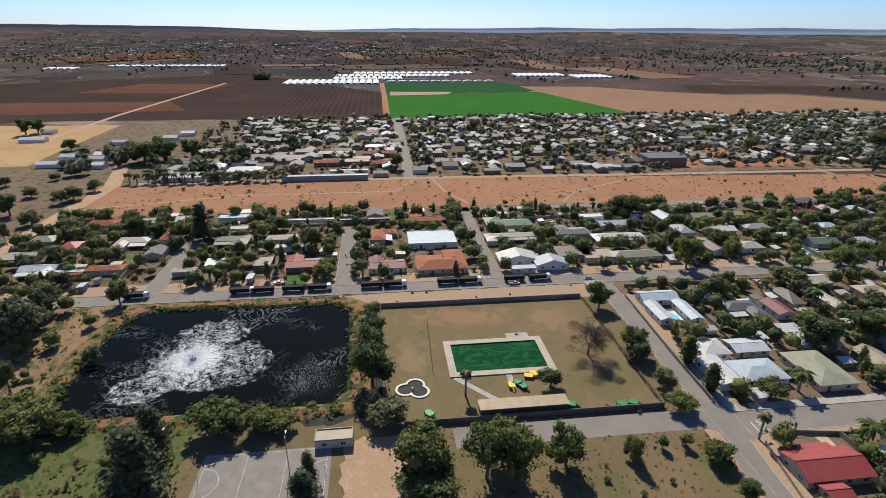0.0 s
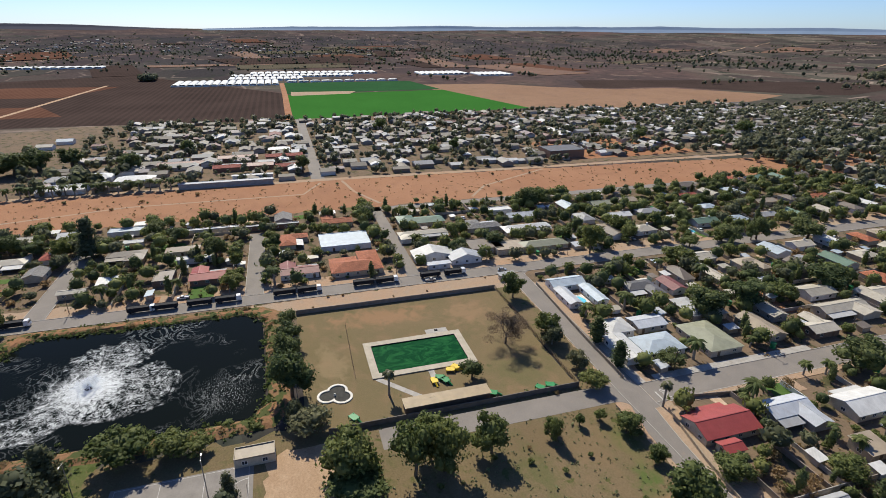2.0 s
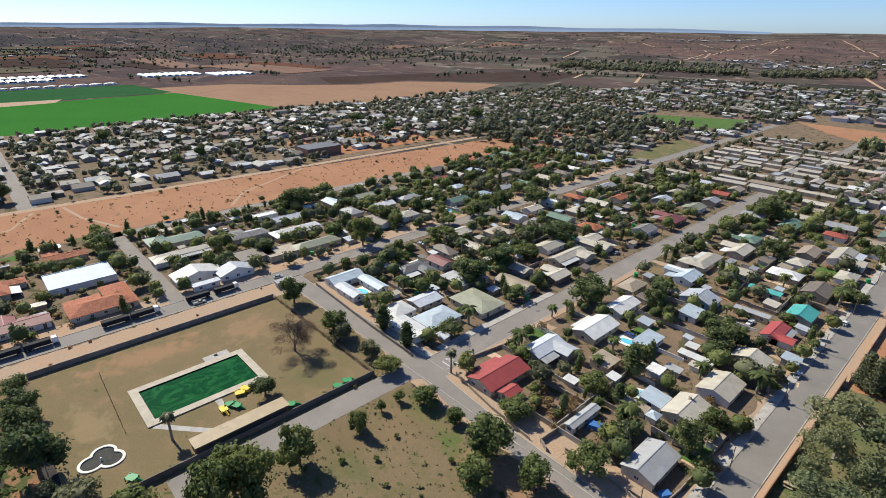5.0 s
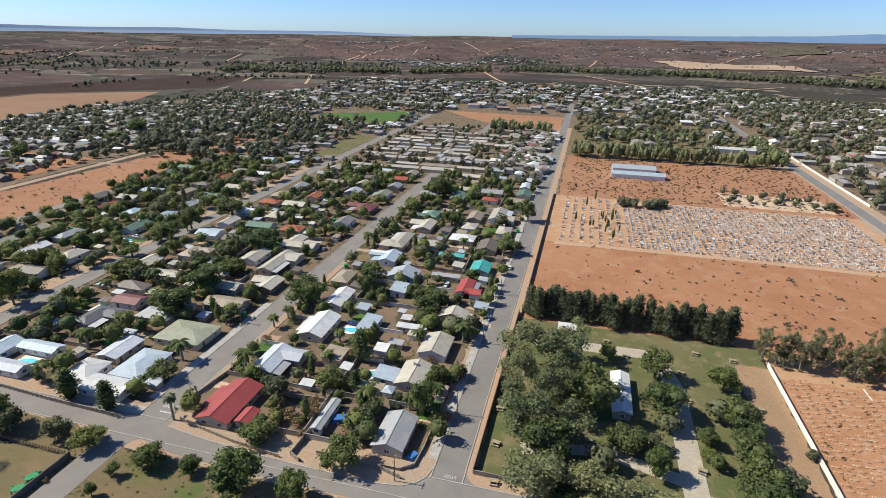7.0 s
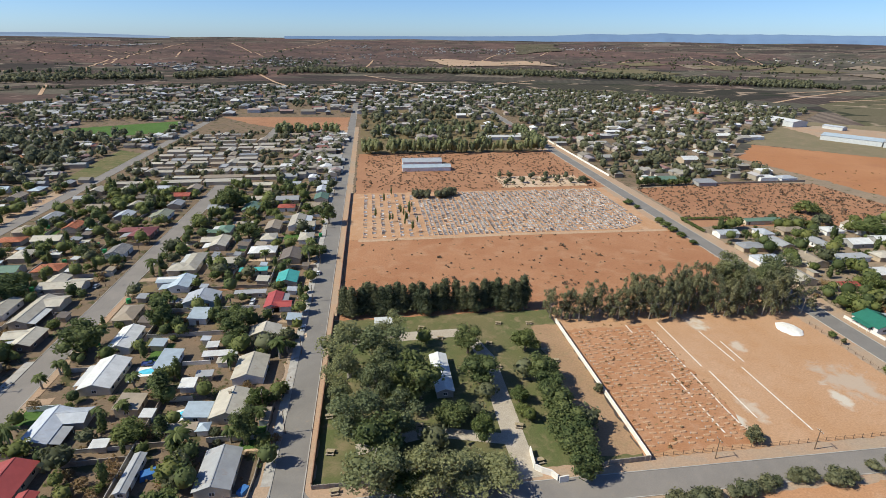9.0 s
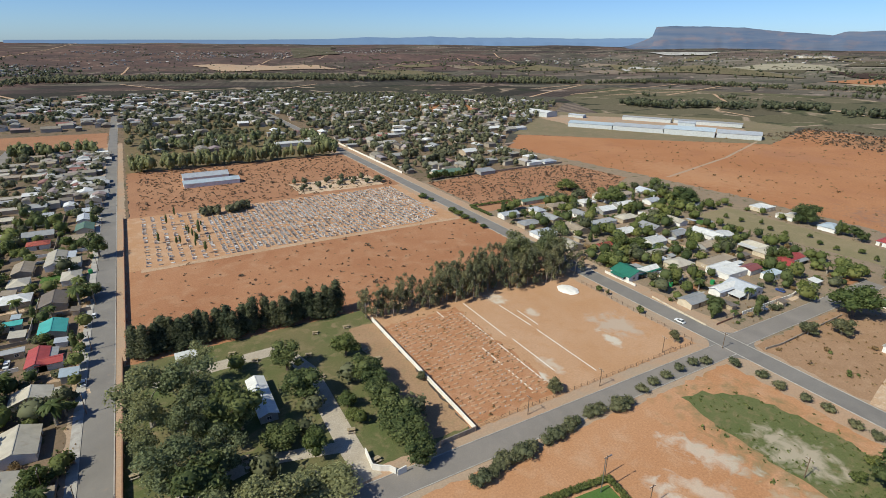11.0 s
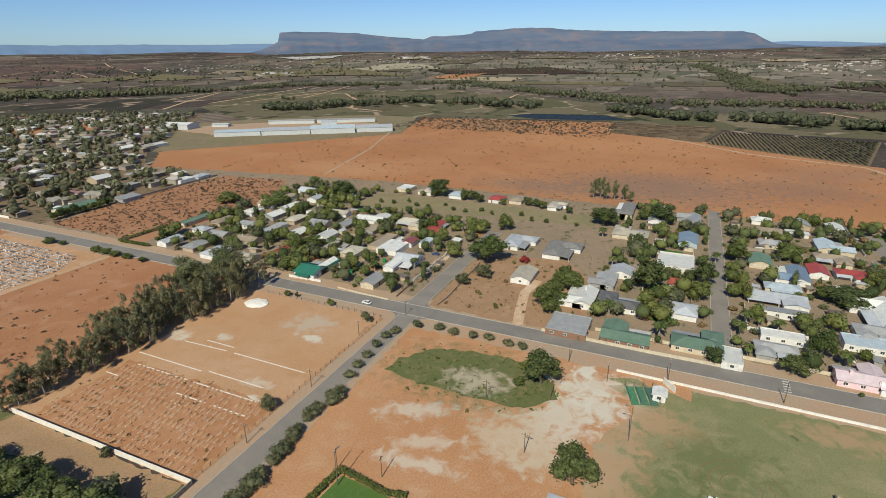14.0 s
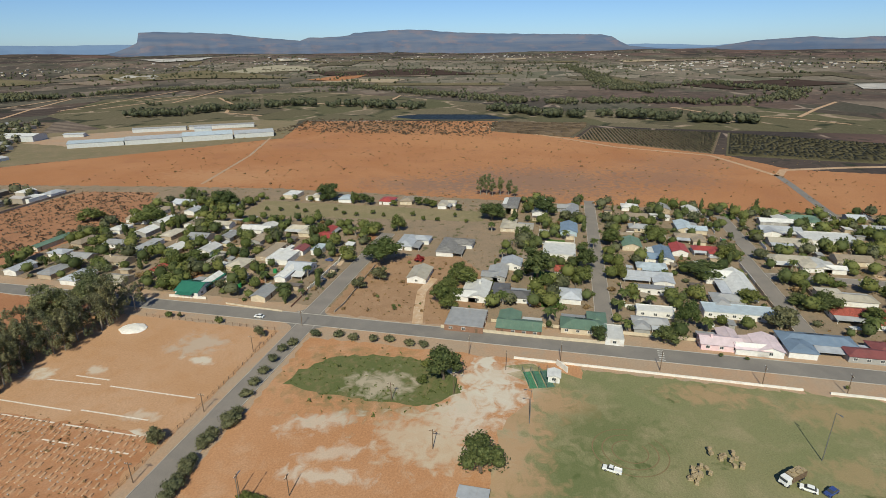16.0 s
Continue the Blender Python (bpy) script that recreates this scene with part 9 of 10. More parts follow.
def sow():
    """Plants the nearest spots as things of their own and joins the rest."""
    SPOTS.sort(key=lambda s: s[1] ** 2 + s[2] ** 2)
    left = {"tree": 300 - sum(v for k, v in COUNT.items() if "bush" not in k), "shrub": 300 - sum(v for k, v in COUNT.items() if "bush" in k), "palm": 60}
    rest = {}
    for kind, x, y, h in SPOTS:
        sort = "palm" if kind == "palm" else "shrub" if "bush" in kind else "tree"
        if left[sort] > 0:
            left[sort] -= 1
            palm(x, y, h * 0.8) if kind == "palm" else plant(kind, x, y, h)
        else:
            rest.setdefault("broad" if kind == "palm" else kind, []).append((x, y, h))
    for kind, spots in rest.items():
        leafy, _, size, h0, w0, wood = KIND[kind]
        forms, blocks = [], []
        for v in range(3):
            blobs = [((c[0] * w0, c[1] * w0, c[2] * h0), (r[0] * w0, r[1] * h0)) for c, r in blobs_for(kind, v + 40)]
            quads = np.concatenate([b[0] for b in crown_blocks(blobs, 190 if "bush" not in kind else 90, size * 2.0, v + 40, 0.0)])
            top, low = max(c[2] + r[1] for c, r in blobs), min(c[2] - r[1] for c, r in blobs)
            ball, tris = ICO_MID
            lump = np.array([1 + 0.3 * noise.noise(Vector(q) * 2) for q in ball])[:, None]
            heart = np.concatenate((ball[:, :2] * w0 * 0.34 * lump, ball[:, 2:] * (top - low) * 0.38 + (top + low) / 2), 1)
            forms.append(((quads, np.arange(len(quads)).reshape(-1, 4)), (heart, tris)))
        for x, y, h in spots:
            a, f = fill_rnd.uniform(0, math.tau), h / h0
            turn = np.array(((math.cos(a), -math.sin(a), 0), (math.sin(a), math.cos(a), 0), (0, 0, 1)))
            blocks += [((co * f) @ turn.T + (x, y, 0), idx) for co, idx in fill_rnd.choice(forms)]
        me = quick_mesh("garden_growth", blocks, LEAF[leafy])
        thing("garden_shrubs" if "bush" in kind else "garden_trees", me, None, "many more of the suburb's plants: " + TREE_WORD[kind], "shrubs" if "bush" in kind else "trees", kind="stuff")


sow()


# ---- far town, far trees ----
def far_town(name, count, area, seed, label, low=6, high=14, tall=3.0):
    """Small far houses, joined: walls and pitched roofs."""
    rnd = random.Random(seed)
    verts, faces, slots = [], [], []
    placed = 0
    while placed < count:
        x, y = area(rnd)
        if any(a < x < b and c < y < d for a, b, c, d in ROADS):
            continue
        L, W, h = rnd.uniform(low, high), rnd.uniform(low * 0.8, high * 0.7), tall * rnd.uniform(0.9, 1.3)
        if rnd.random() < 0.5:
            L, W = W, L
        z = rise(x, y)
        up = min(L, W) * 0.16
        k = len(verts)
        verts += [(x + a * L / 2, y + b * W / 2, z + c) for c in (-1, h) for a, b in ((-1, -1), (1, -1), (1, 1), (-1, 1))]
        faces += [(k, k + 1, k + 5, k + 4), (k + 1, k + 2, k + 6, k + 5), (k + 2, k + 3, k + 7, k + 6), (k + 3, k, k + 4, k + 7)]
        slots += [0] * 4
        k = len(verts)
        o = 0.4
        ends = ((-1, 0), (1, 0)) if L > W else ((0, -1), (0, 1))
        verts += [(x + a * (L / 2 + o), y + b * (W / 2 + o), z + h - 0.05) for a, b in ((-1, -1), (1, -1), (1, 1), (-1, 1))]
        verts += [(x + a * L / 2, y + b * W / 2, z + h + up) for a, b in ends]
        faces += [(k, k + 1, k + 5, k + 4), (k + 2, k + 3, k + 4, k + 5), (k + 1, k + 2, k + 5), (k + 3, k, k + 4)] if L > W else [(k + 1, k + 2, k + 5, k + 4), (k + 3, k, k + 4, k + 5), (k, k + 1, k + 4), (k + 2, k + 3, k + 5)]
        slots += [1] * 4
        placed += 1
    me = bpy.data.meshes.new(name)
    me.from_pydata(verts, [], faces)
    me.polygons.foreach_set("material_index", slots)
    me.materials.append(far_walls)
    me.materials.append(far_roofs)
    return thing(name, me, None, label, "houses", kind="stuff")


n = Nodes("far_walls", 0.9)
far_walls = n.colour(n.ramp(n.island(), (0.0, (0.16, 0.12, 0.09)), (0.5, (0.34, 0.29, 0.23)), (0.85, (0.46, 0.41, 0.35)), (1.0, (0.62, 0.59, 0.54))))
n = Nodes("far_roofs", 0.7)
far_roofs = n.colour(n.mix(0.4, n.ramp(n.island(), (0.0, (0.12, 0.10, 0.085)), (0.3, (0.22, 0.19, 0.15)), (0.55, (0.34, 0.31, 0.26)), (0.74, (0.29, 0.30, 0.31)), (0.79, (0.22, 0.09, 0.07)), (0.87, (0.46, 0.45, 0.43)), (1.0, (0.70, 0.69, 0.67))), n.ramp(n.noise(0.3, 4), (0.3, 0.6), (0.7, 1.2)), "MULTIPLY"))


def within(x0, x1, y0, y1, jitter=0.0, turn=0.0):
    def pick(rnd):
        return rnd.uniform(x0, x1), rnd.uniform(y0, y1)
    return pick


def within_outline(pts):
    """Places inside an outline."""
    xs, ys = [p[0] for p in pts], [p[1] for p in pts]

    def pick(rnd):
        while True:
            x, y, hit = rnd.uniform(min(xs), max(xs)), rnd.uniform(min(ys), max(ys)), False
            for (a, b), (c, d) in zip(pts, pts[1:] + pts[:1]):
                if (b > y) != (d > y) and x < (c - a) * (y - b) / (d - b) + a:
                    hit = not hit
            if hit:
                return x, y
    return pick


def either(a, share, b):
    return lambda rnd: a(rnd) if rnd.random() < share else b(rnd)


def along(pts, width):
    """Places beside a bent line."""
    legs = [math.hypot(b[0] - a[0], b[1] - a[1]) for a, b in zip(pts, pts[1:])]

    def pick(rnd):
        i = rnd.choices(range(len(legs)), legs)[0]
        f, o = rnd.random(), rnd.gauss(0, width / 2)
        (x, y), (u, v) = pts[i], pts[i + 1]
        return x + (u - x) * f - (v - y) / legs[i] * o, y + (v - y) * f + (u - x) / legs[i] * o
    return pick


def far_trees(name, count, area, seed, label, material, low=4, high=9, wide=0.9, clumps=26, keep=True):
    """Far trees, joined: each a handful of leaf clumps round a short stem."""
    rnd = np.random.RandomState(seed)
    pick = random.Random(seed)
    shell, tris = ICO_LOW
    blocks = []
    placed = tries = 0
    while placed < count and tries < count * 12:
        tries += 1
        x, y = area(pick)
        if keep and not free(x, y, 1.0) or not keep and noise.noise((x * 0.012, y * 0.012, seed)) < -0.28:
            continue
        placed += 1
        h = pick.uniform(low, high)
        w, at = h * wide * pick.uniform(0.7, 1.2), np.array((x, y, rise(x, y)))
        blocks.append((shell * (w * 0.36, w * 0.36, h * 0.36) * rnd.uniform(0.8, 1.15, (len(shell), 1)) + at + (0, 0, h * 0.52), tris))
        d = unit(rnd.normal(size=(clumps, 3)))
        p = d * (w * 0.45, w * 0.45, h * 0.42) * rnd.uniform(0.75, 1.1, (clumps, 1)) + at + (0, 0, h * 0.55)
        p[:, 2] = np.maximum(p[:, 2], at[2] + 0.2 * h)
        blocks.append((leaf_quads(p, d, w * rnd.uniform(0.2, 0.4, clumps), rnd, 0.5, 0.0), np.arange(4 * clumps).reshape(-1, 4)))
    me = quick_mesh(name, blocks, material)
    return thing(name, me, None, label, "trees", kind="stuff")


far_town("far_houses_centre", 760, either(within(-640, -215, 425, 900), 0.85, within(-75, -30, 425, 655)), 1, "pale roofed houses of the far town")
far_town("far_houses_core", 640, within(-560, 330, 820, 1300), 3, "grey and white buildings of the town centre", 8, 22, 4.0)
far_town("far_houses_west", 740, within(-706, -416, -170, 700), 4, "pale roofed houses of the far suburb", 8, 17, 2.8)
far_town("far_houses_hill", 240, along([(-418, 2302), (170, 3015), (856, 3332), (1654, 3598)], 160), 5, "scattered pale houses on the far slope", 6, 12)
far_town("far_houses_valley", 220, along([(1766, 2275), (2689, 1878), (3153, 1375), (3627, 488), (3804, -353)], 260), 6, "scattered white farm buildings in the valley", 6, 16)
far_town("far_houses_farm", 200, along([(-1880, -1064), (-3187, -998), (-2575, -162), (-2374, 562)], 400), 7, "scattered farm buildings on the plain", 6, 16)

far_town("far_houses_blue", 110, within(-440, -190, 2010, 2430), 30, "dense cluster of pale houses on the far slope", 7, 14)
far_town("far_houses_bank", 130, along([(-813, 2180), (-600, 1980), (-409, 1850)], 120), 31, "pale low houses strung beyond the river", 7, 16)
far_town("far_houses_crest", 150, along([(-204, 3700), (300, 3400), (783, 3044)], 260), 32, "scattered houses along the crest", 7, 14)
far_town("far_houses_ridge", 60, along([(-1556, 3259), (-1239, 3609)], 60), 33, "white sheds along the far ridge", 8, 26)
far_town("far_houses_town_east", 560, within_outline([(200, 400), (340, 396), (340, 480), (410, 560), (548, 668), (700, 800), (640, 940), (480, 1110), (205, 1220)]), 34, "pale roofed houses of the town", 7, 17, 3.3)
far_town("far_houses_valley_south", 170, along([(2350, -250), (2700, -500), (3100, -700), (2700, -1300)], 330), 35, "scattered farm houses in the valley", 8, 20)
far_town("far_plant", 26, along([(3241, 1825), (3170, 1650), (3105, 1488)], 40), 36, "cluster of white works buildings far off", 14, 40, 9.0)
far_trees("farm_yard_trees", 46, either(within_outline([(-430, -250), (-470, -190), (-560, -200), (-520, -270)]), 0.6, within(-470, -412, -170, -100)), 49, "leafy trees round the farm sheds", LEAF["grey"], 6, 13, 1.1, keep=False)
far_trees("far_trees_town_east", 1500, within_outline([(200, 400), (340, 396), (340, 480), (410, 560), (548, 668), (700, 800), (650, 950), (480, 1120), (205, 1230)]), 44, "garden trees of the town", LEAF["far"], 5, 11, 1.0, clumps=20)
far_trees("far_trees_blue", 220, within(-440, -190, 2010, 2430), 45, "trees among the houses of the far slope", LEAF["far"], 6, 11, clumps=10, keep=False)
far_trees("far_trees_hill", 900, within(-1900, 1900, 2000, 3700), 46, "scattered dark bushes on the far hills", LEAF["far"], 3, 8, 1.2, clumps=6, keep=False)
far_trees("far_trees_plain", 1500, within(-3600, -1500, -1800, 1900), 47, "scattered dark trees on the western plain", LEAF["far"], 5, 11, 1.1, clumps=6, keep=False)
far_trees("far_trees_valley", 700, within(1500, 3600, -1500, 2400), 48, "scattered dark trees in the valley", LEAF["far"], 5, 11, 1.1, clumps=6, keep=False)
far_trees("far_trees_west", 2000, within(-712, -408, -190, 700), 11, "garden trees among the far suburb houses", LEAF["far"], 3.5, 9, 1.0, clumps=16)
far_trees("far_trees_court", 240, within(-205, -28, 420, 660), 26, "small garden trees among the court houses", LEAF["far"], 4, 8, 1.0)
far_trees("far_trees_centre", 1500, within(-660, -215, 420, 920), 12, "dense garden trees of the town", LEAF["far"], 4, 10, 1.0, clumps=18)
far_trees("far_trees_park", 200, within(-450, -270, 400, 660), 13, "dark wooded town park", LEAF["far"], 8, 13)
far_trees("far_trees_core", 1100, within(-560, 330, 880, 1300), 15, "street and garden trees of the town centre", LEAF["far"], 5, 10, 1.0)
far_trees("far_trees_rows", 170, along([(-10, 530), (60, 532), (172, 532)], 9), 16, "tall rows of thin gum trees", LEAF["gum"], 9, 18, 0.42)
far_trees("far_trees_road", 40, along([(177, 545), (178, 640)], 6), 28, "row of gum trees along the main road", LEAF["gum"], 10, 15, 0.7)
far_trees("cemetery_trees", 26, within(102, 166, 396, 426), 29, "small trees on the pale plot", LEAF["far"], 3, 6, 1.0)
far_trees("cemetery_hedge", 40, within(28, 60, 368, 377), 37, "dark clump of trees at the cemetery edge", LEAF["far"], 4, 7, 0.9)
far_trees("cemetery_cypresses", 16, within(0, 26, 296, 380), 38, "narrow dark cypresses among the old graves", LEAF["dark"], 5, 10, 0.28)
far_trees("far_trees_rows_back", 50, along([(0, 640), (150, 640)], 26), 17, "tall rows of thin gum trees", LEAF["gum"], 7, 15, 0.6)
far_town("far_houses_north", 70, within(0, 174, 590, 980), 8, "pale roofed houses and halls beside the main road", 8, 18, 3.5)
far_trees("far_trees_north", 260, within(-10, 176, 580, 980), 27, "garden and street trees beside the main road", LEAF["far"], 5, 12, 1.0)
far_trees("far_trees_clump", 34, within(-120, -40, 640, 690), 18, "clump of tall gum trees on red land", LEAF["gum"], 11, 16, 0.6)
far_trees("river_trees", 2300, along([(-1030, 1415), (-526, 1543), (-256, 1792), (281, 1778), (722, 1539), (1087, 1254)], 75), 19, "dark belt of trees along the river", LEAF["far"], 9, 17, keep=False)
far_trees("river_trees_south", 2600, along([(941, 1290), (1165, 1195), (1351, 1111), (1498, 790), (1620, 668), (1330, 340), (1130, 60), (1194, -176), (1160, -300), (1330, -470), (1460, -540), (1800, -420), (1500, -140), (2055, -107), (2783, 15)], 42), 20, "dark belt of trees along the river", LEAF["far"], 6, 13, keep=False)
far_trees("farm_trees", 420, either(along([(814, 738), (828, 666), (920, 640), (929, 594), (1041, 545), (1015, 339), (1004, 264)], 24), 0.5, along([(998, 128), (935, 40), (900, -10), (940, -64), (915, -104), (900, -152), (887, -181), (883, -278)], 20)), 21, "farm trees by the river fields", LEAF["far"], 9, 17, keep=False)
far_trees("farm_trees_plain", 700, along([(-1879, -1144), (-2517, -862), (-2399, 83), (-2044, 700), (-1823, 1231), (-1630, 1623)], 500), 22, "scattered farm trees and windbreaks", LEAF["far"], 6, 13, keep=False)
far_trees("farm_trees_north", 300, along([(-2264, 1152), (-1467, 1418), (-1084, 1573), (-632, 1781)], 160), 23, "windbreak trees on the far plain", LEAF["far"], 8, 15, keep=False)
far_trees("farm_trees_valley", 500, along([(1164, 2458), (1651, 1714), (2219, 965), (2747, -265)], 500), 24, "scattered farm trees in the valley", LEAF["far"], 6, 13, keep=False)
far_trees("row_trees_fields", 60, along([(-1294, -261), (-1355, -260)], 14), 25, "clump of trees at the field corner", LEAF["far"], 10, 16, keep=False)


# ---- greenhouses on the plain ----
def greenhouse(x0, x1, y0, y1, spans):
    """White net tunnels side by side, running away from the town."""
    w = (y1 - y0) / spans
    ob = base("greenhouse", 0, 0, 0, "block of long white net greenhouse tunnels", "greenhouse", "greenhouses")
    bm = bmesh.new()
    for k in range(6):
        a, b = math.pi * k / 6, math.pi * (k + 1) / 6
        q = [(-math.cos(t) * w * 0.44, 2.0 + math.sin(t) * 2.2) for t in (a, b)]
        bm.faces.new([bm.verts.new((x, y, z)) for x, (y, z) in ((x0, q[0]), (x1, q[0]), (x1, q[1]), (x0, q[1]))])
    box(bm, x0, x1, -w * 0.44, w * 0.44, -1.0, 2.0)
    bmesh.ops.remove_doubles(bm, verts=bm.verts, dist=0.001)
    me = mesh_of("tunnel", bm, net_white)
    for k in range(spans):
        part("tunnel", me, None, ob).matrix_basis = pose(0, y0 + (k + 0.5) * w, rise((x0 + x1) / 2, y0))


net_white = plain("net_white", (0.74, 0.75, 0.74), 0.15, 0.05)
greenhouse(-1255, -1165, -195, 5, 14)
greenhouse(-1330, -1268, -100, 60, 11)
greenhouse(-1400, -1345, -100, 180, 18)
greenhouse(-1480, -1420, -60, 250, 18)
greenhouse(-1225, -1213, 20, 260, 10)
greenhouse(-1420, -1340, 345, 470, 9)
greenhouse(-1370, -1290, 480, 570, 7)
greenhouse(-1740, -1690, -760, -440, 16)
greenhouse(-1640, -1590, -880, -800, 5)

def windbreaks(count, seed, r0, r1, a0, a1):
    """Short lines of trees between the far fields."""
    rnd = random.Random(seed)
    lines = []
    for _ in range(count):
        r, a = rnd.uniform(r0, r1), radians(rnd.uniform(a0, a1))
        x, y, t, L = r * math.cos(a), r * math.sin(a), rnd.choice((0.2, 1.77)) + rnd.uniform(-0.15, 0.15), rnd.uniform(40, 260)
        lines.append(((x, y), (x + L * math.cos(t), y + L * math.sin(t))))

    def pick(r):
        (x, y), (u, v) = r.choice(lines)
        f = r.random()
        return x + (u - x) * f + r.uniform(-4, 4), y + (v - y) * f + r.uniform(-4, 4)
    return pick


far_trees("windbreak_trees_west", 1300, windbreaks(110, 41, 1250, 4300, 120, 232), 41, "lines of windbreak trees on the far farmland", LEAF["far"], 6, 13, clumps=10, keep=False)
far_trees("windbreak_trees_east", 1300, windbreaks(110, 42, 1250, 4300, -50, 60), 42, "lines of windbreak trees in the far valley", LEAF["far"], 6, 13, clumps=10, keep=False)
far_trees("windbreak_trees_north", 700, windbreaks(60, 43, 1700, 4300, 60, 120), 43, "lines of trees on the far slopes", LEAF["far"], 5, 10, clumps=10, keep=False)

for x, y, h in ((-82, 119, 3.2), (-77, 115, 3.6), (-73, 112, 2.8), (-72, 121, 3.4), (-78, 109, 3.0), (-69, 108, 2.6)):
    plant("bush_dry", x, y, h, h * 1.3)
stop = bpy.data.curves.new("stop_marking", "FONT")
stop.body, stop.size, stop.align_x = "STOP", 2.6, "CENTER"
stop.materials.append(paint_white)
mark = tagged(new("stop_marking", stop), "white STOP lettering painted on the street mouth", "road marking", kind="structure")
mark.matrix_basis = pose(-113.6, 110.2, 0.081, 0, 0, 180)
mark = tagged(new("stop_marking", stop), "white STOP lettering painted on the avenue mouth", "road marking", kind="structure")
mark.matrix_basis = pose(-24.4, 105.6, 0.087, 0, 0, 180) @ Matrix.Scale(0.55, 4)
for k in range(5):
    thing("crossing_bar", boxes((182.0 + k * 1.6, 182.5 + k * 1.6, -42.6, -40.4, 0.07, 0.082)), paint_white, "worn white bar of a road crossing", "road marking", kind="structure")
thing("stop_line", boxes((-116, -111.8, 106.4, 106.9, 0.07, 0.08)), paint_white, "white stop line at the street mouth", "road marking", kind="structure")


def scrub(name, count, area, seed, label, material, low=0.25, high=0.8):
    """Small tufts and shrublets of the open ground, joined."""
    rnd, pick = np.random.RandomState(seed), random.Random(seed)
    spots = []
    for _ in range(count):
        x, y = area(pick)
        if "bank" in name or free(x, y, 0.0):
            spots.append((x, y, pick.uniform(low, high) * (1.8 if pick.random() < 0.08 else 1.0)))
    spots = np.repeat(np.array(spots), 7, 0)
    h = spots[:, 2:]
    p = np.concatenate((spots[:, :2], h * 0.45), 1) + rnd.normal(size=spots.shape) * h * (0.45, 0.45, 0.2)
    me = quick_mesh(name, [(leaf_quads(p, unit(rnd.normal(size=p.shape)), h[:, 0] * 0.9, rnd, 0.5, 0.0), np.arange(4 * len(p)).reshape(-1, 4))], material)
    thing(name, me, None, label, "scrub", kind="stuff")


def vine_rows(name, outline, spacing, degrees, w, h, material, label):
    """Rows of vines side by side within an outline, joined."""
    a = radians(degrees)
    d, o = Vector((math.cos(a), math.sin(a))), Vector((-math.sin(a), math.cos(a)))
    pts = [Vector(p) for p in outline]
    rnd, blocks = random.Random(len(name)), []
    v = min(p.dot(o) for p in pts) + spacing
    while v < max(p.dot(o) for p in pts):
        hits = sorted(p.dot(d) + (q.dot(d) - p.dot(d)) * (v - p.dot(o)) / (q.dot(o) - p.dot(o)) for p, q in zip(pts, pts[1:] + pts[:1]) if (p.dot(o) > v) != (q.dot(o) > v))
        for u0, u1 in zip(hits[::2], hits[1::2]):
            u = u0 + 3
            while u < u1 - 4:
                L = min(rnd.uniform(7, 22), u1 - 3 - u)
                e = [rnd.uniform(0.7, 1.2) * w / 2 for _ in range(2)]
                top = h * rnd.uniform(0.75, 1.15)
                flat = [d * p + o * (v + q) for p, q in ((u, -e[0]), (u + L, -e[1]), (u + L, e[1]), (u, e[0]), (u, -e[0] * 0.5), (u + L, -e[1] * 0.5), (u + L, e[1] * 0.5), (u, e[0] * 0.5))]
                blocks.append((np.array([(p.x, p.y, 0.0 if k < 4 else top) for k, p in enumerate(flat)]), np.array(((4, 5, 6, 7), (0, 1, 5, 4), (1, 2, 6, 5), (2, 3, 7, 6), (3, 0, 4, 7)))))
                u += L + rnd.uniform(0.3, 1.6)
        v += spacing
    thing(name, quick_mesh("vines", blocks, material), None, label, "vines", kind="stuff")


vine_rows("vine_rows", [(796, -42), (775, -202), (614, -156), (692, -20)], 4.4, 4, 1.7, 1.4, LEAF["vine"], "straight rows of green-brown vines on pale soil")
vine_rows("vine_rows_dark", [(836, 106), (841, -37), (802, -35), (702, -12), (742, 94)], 4.0, 80, 2.4, 1.5, LEAF["twig"], "dense brown rows of bare vines")
vine_rows("vine_rows_far", [(773, -214), (690, -416), (588, -300), (608, -170)], 3.2, 4, 2.1, 1.1, LEAF["vine"], "rows of green-brown vines")
scrub("scrub_open_field", 230, within(-10, 174, 202, 286), 61, "scattered low dark scrub on the orange field", LEAF["twig"], 0.3, 1.0)
scrub("scrub_field_behind", 1500, within(-8, 176, 390, 522), 62, "low dark scrub behind the cemetery", LEAF["twig"], 0.4, 1.1)
scrub("scrub_strip", 900, within(-402, -338, -180, 540), 63, "low dry scrub on the veld strip", LEAF["dry"], 0.3, 0.9)
scrub("scrub_plain_top", 1100, within(690, 830, 90, 400), 74, "low dark bushes on the rise of the plain", LEAF["twig"], 0.8, 2.2)
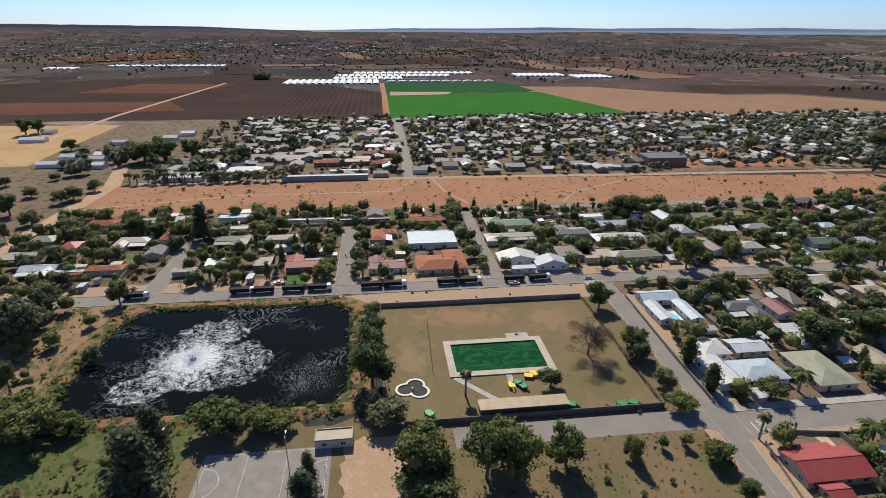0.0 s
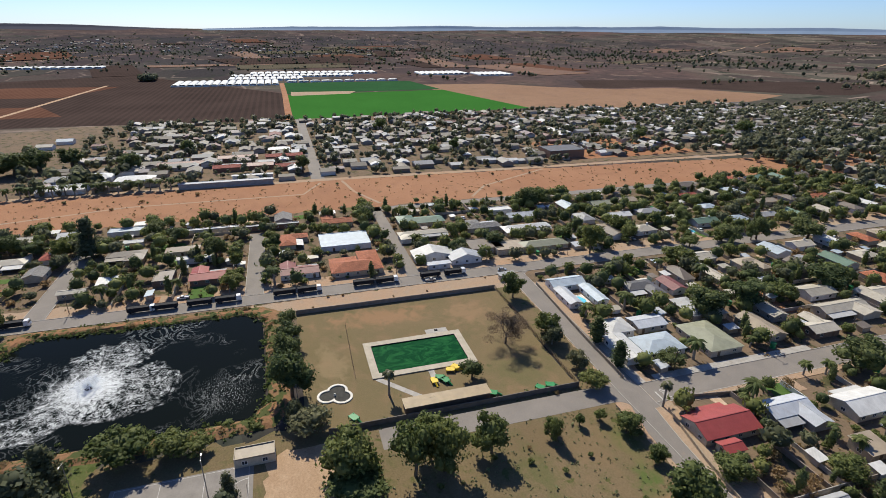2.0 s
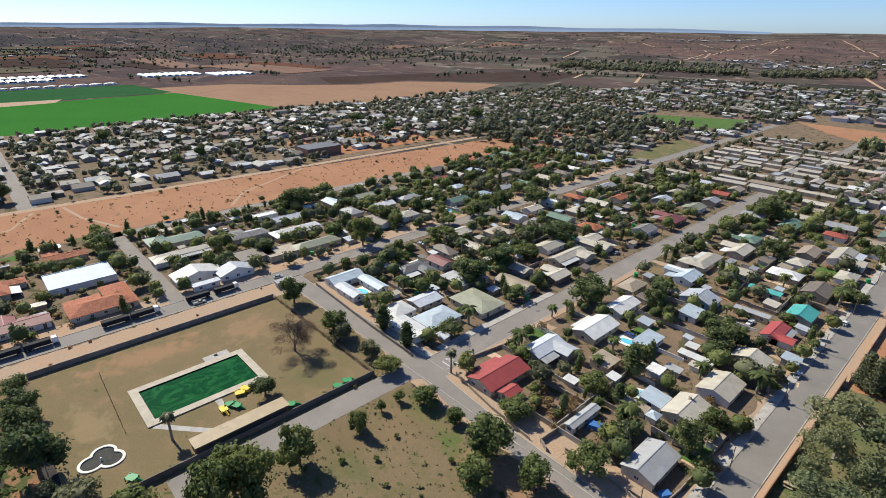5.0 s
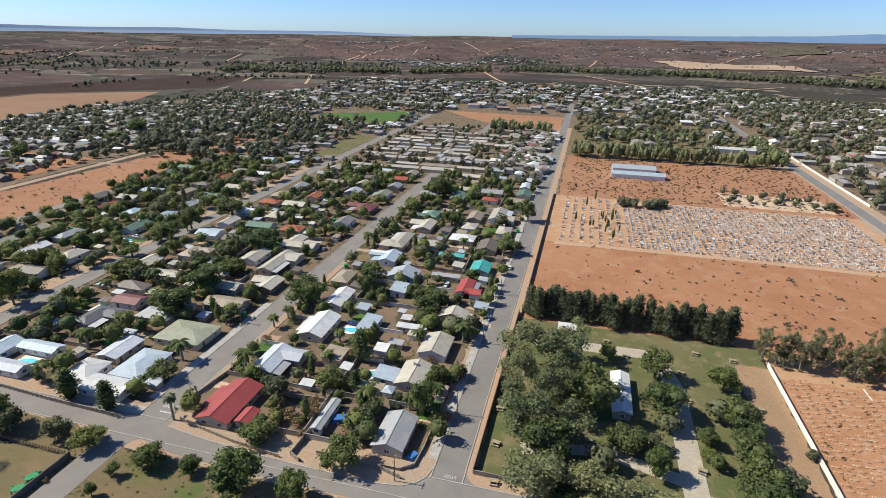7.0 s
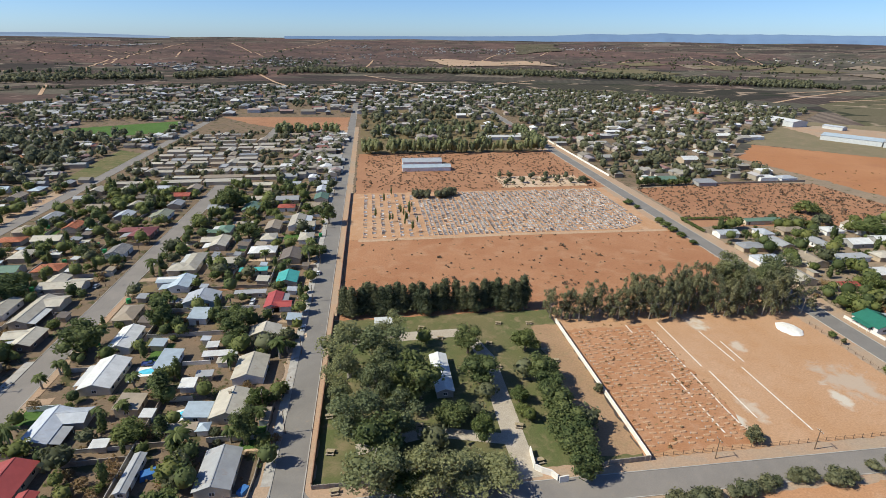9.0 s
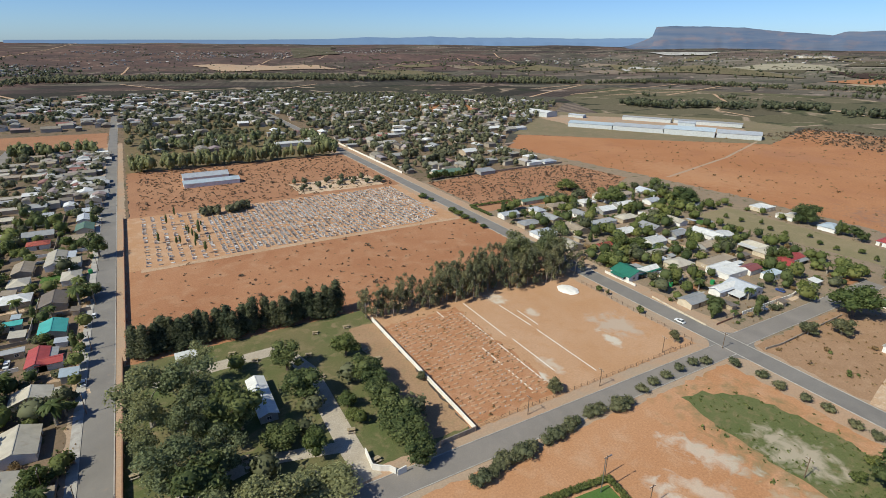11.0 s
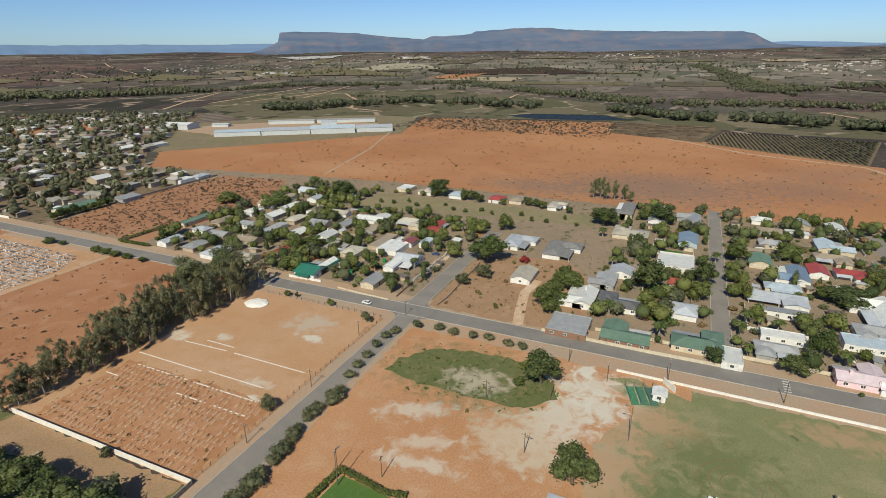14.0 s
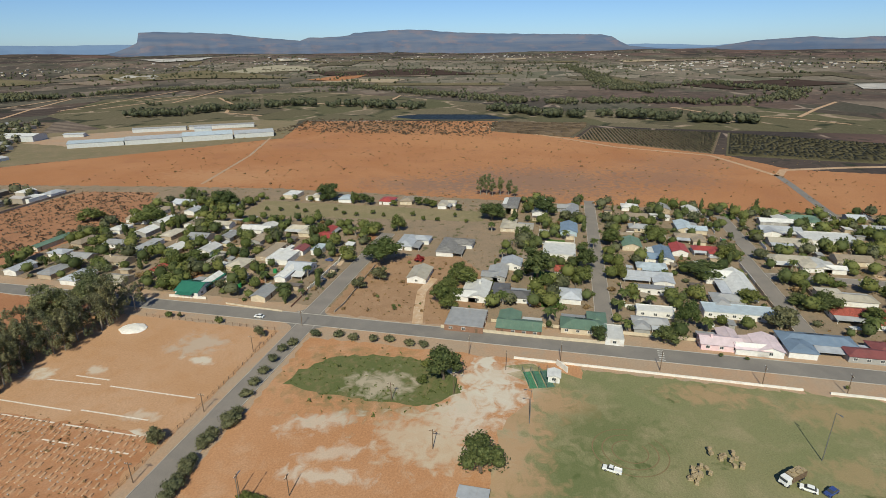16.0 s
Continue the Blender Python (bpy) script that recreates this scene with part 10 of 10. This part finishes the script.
scrub("scrub_plain", 1100, within(380, 700, -250, 420), 64, "sparse dry scrub on the orange plain", LEAF["dry"], 0.4, 1.1)
scrub("scrub_pale_field", 1300, within_outline([(201, 380), (280, 388), (354, 381), (360, 316), (298, 284), (232, 305), (200, 308)]), 65, "low dark scrub on the vacant field", LEAF["twig"], 0.4, 1.1)
scrub("weeds_camp", 1100, within(-128, -34, 6, 92), 66, "dry grass tufts and weeds", LEAF["gum"], 0.2, 0.5)
scrub("weeds_waste", 2600, within(-212, -64, -260, -56), 67, "green weeds on the waste ground", LEAF["bright"], 0.3, 0.9)
scrub("weeds_bank", 2600, along([(-208, -96), (-207, -60), (-207, -22), (-200, -11.5), (-146, -10.5), (-136, -16), (-135, -45), (-136, -82), (-138, -101), (-150, -106), (-188, -106), (-204, -102), (-208, -96)], 3.4), 72, "green weeds along the bank of the pond", LEAF["green"], 0.35, 0.95)
scrub("weeds_basin", 260, along([(141.0, 84.5), (152.3, 81.4), (158.7, 68.7), (160.7, 49.8), (155.2, 35.9), (147.3, 30.2), (141.2, 40.3), (139.7, 59.4), (139.6, 75.5)], 9), 73, "weeds and low green growth in the dry basin", LEAF["green"], 0.2, 0.6)
scrub("weeds_graves", 260, within(74, 110, 110, 180), 68, "dry weeds between the graves", LEAF["dry"], 0.2, 0.5)
scrub("weeds_yards", 3500, within(-330, -226, -190, 420), 69, "weeds and litter of leaves in the yards", LEAF["dry"], 0.2, 0.6)
scrub("weeds_yards_east", 3500, within(-206, -30, 108, 420), 70, "weeds and litter of leaves in the yards", LEAF["dry"], 0.2, 0.6)
scrub("weeds_yards_south", 3500, within(196, 394, -240, 285), 71, "weeds and litter of leaves in the yards", LEAF["dry"], 0.2, 0.6)
ribbon("track_plot", [(191, 54), (205, 57), (222, 60), (238, 58)], 4.5, 0.075, pale_dust, "pale gravel drive over the vacant plot", "path")
scrub("weeds_vacant_plot", 130, within(194, 262, 32, 94), 72, "dry weeds on the vacant plot", LEAF["dry"], 0.3, 0.7)
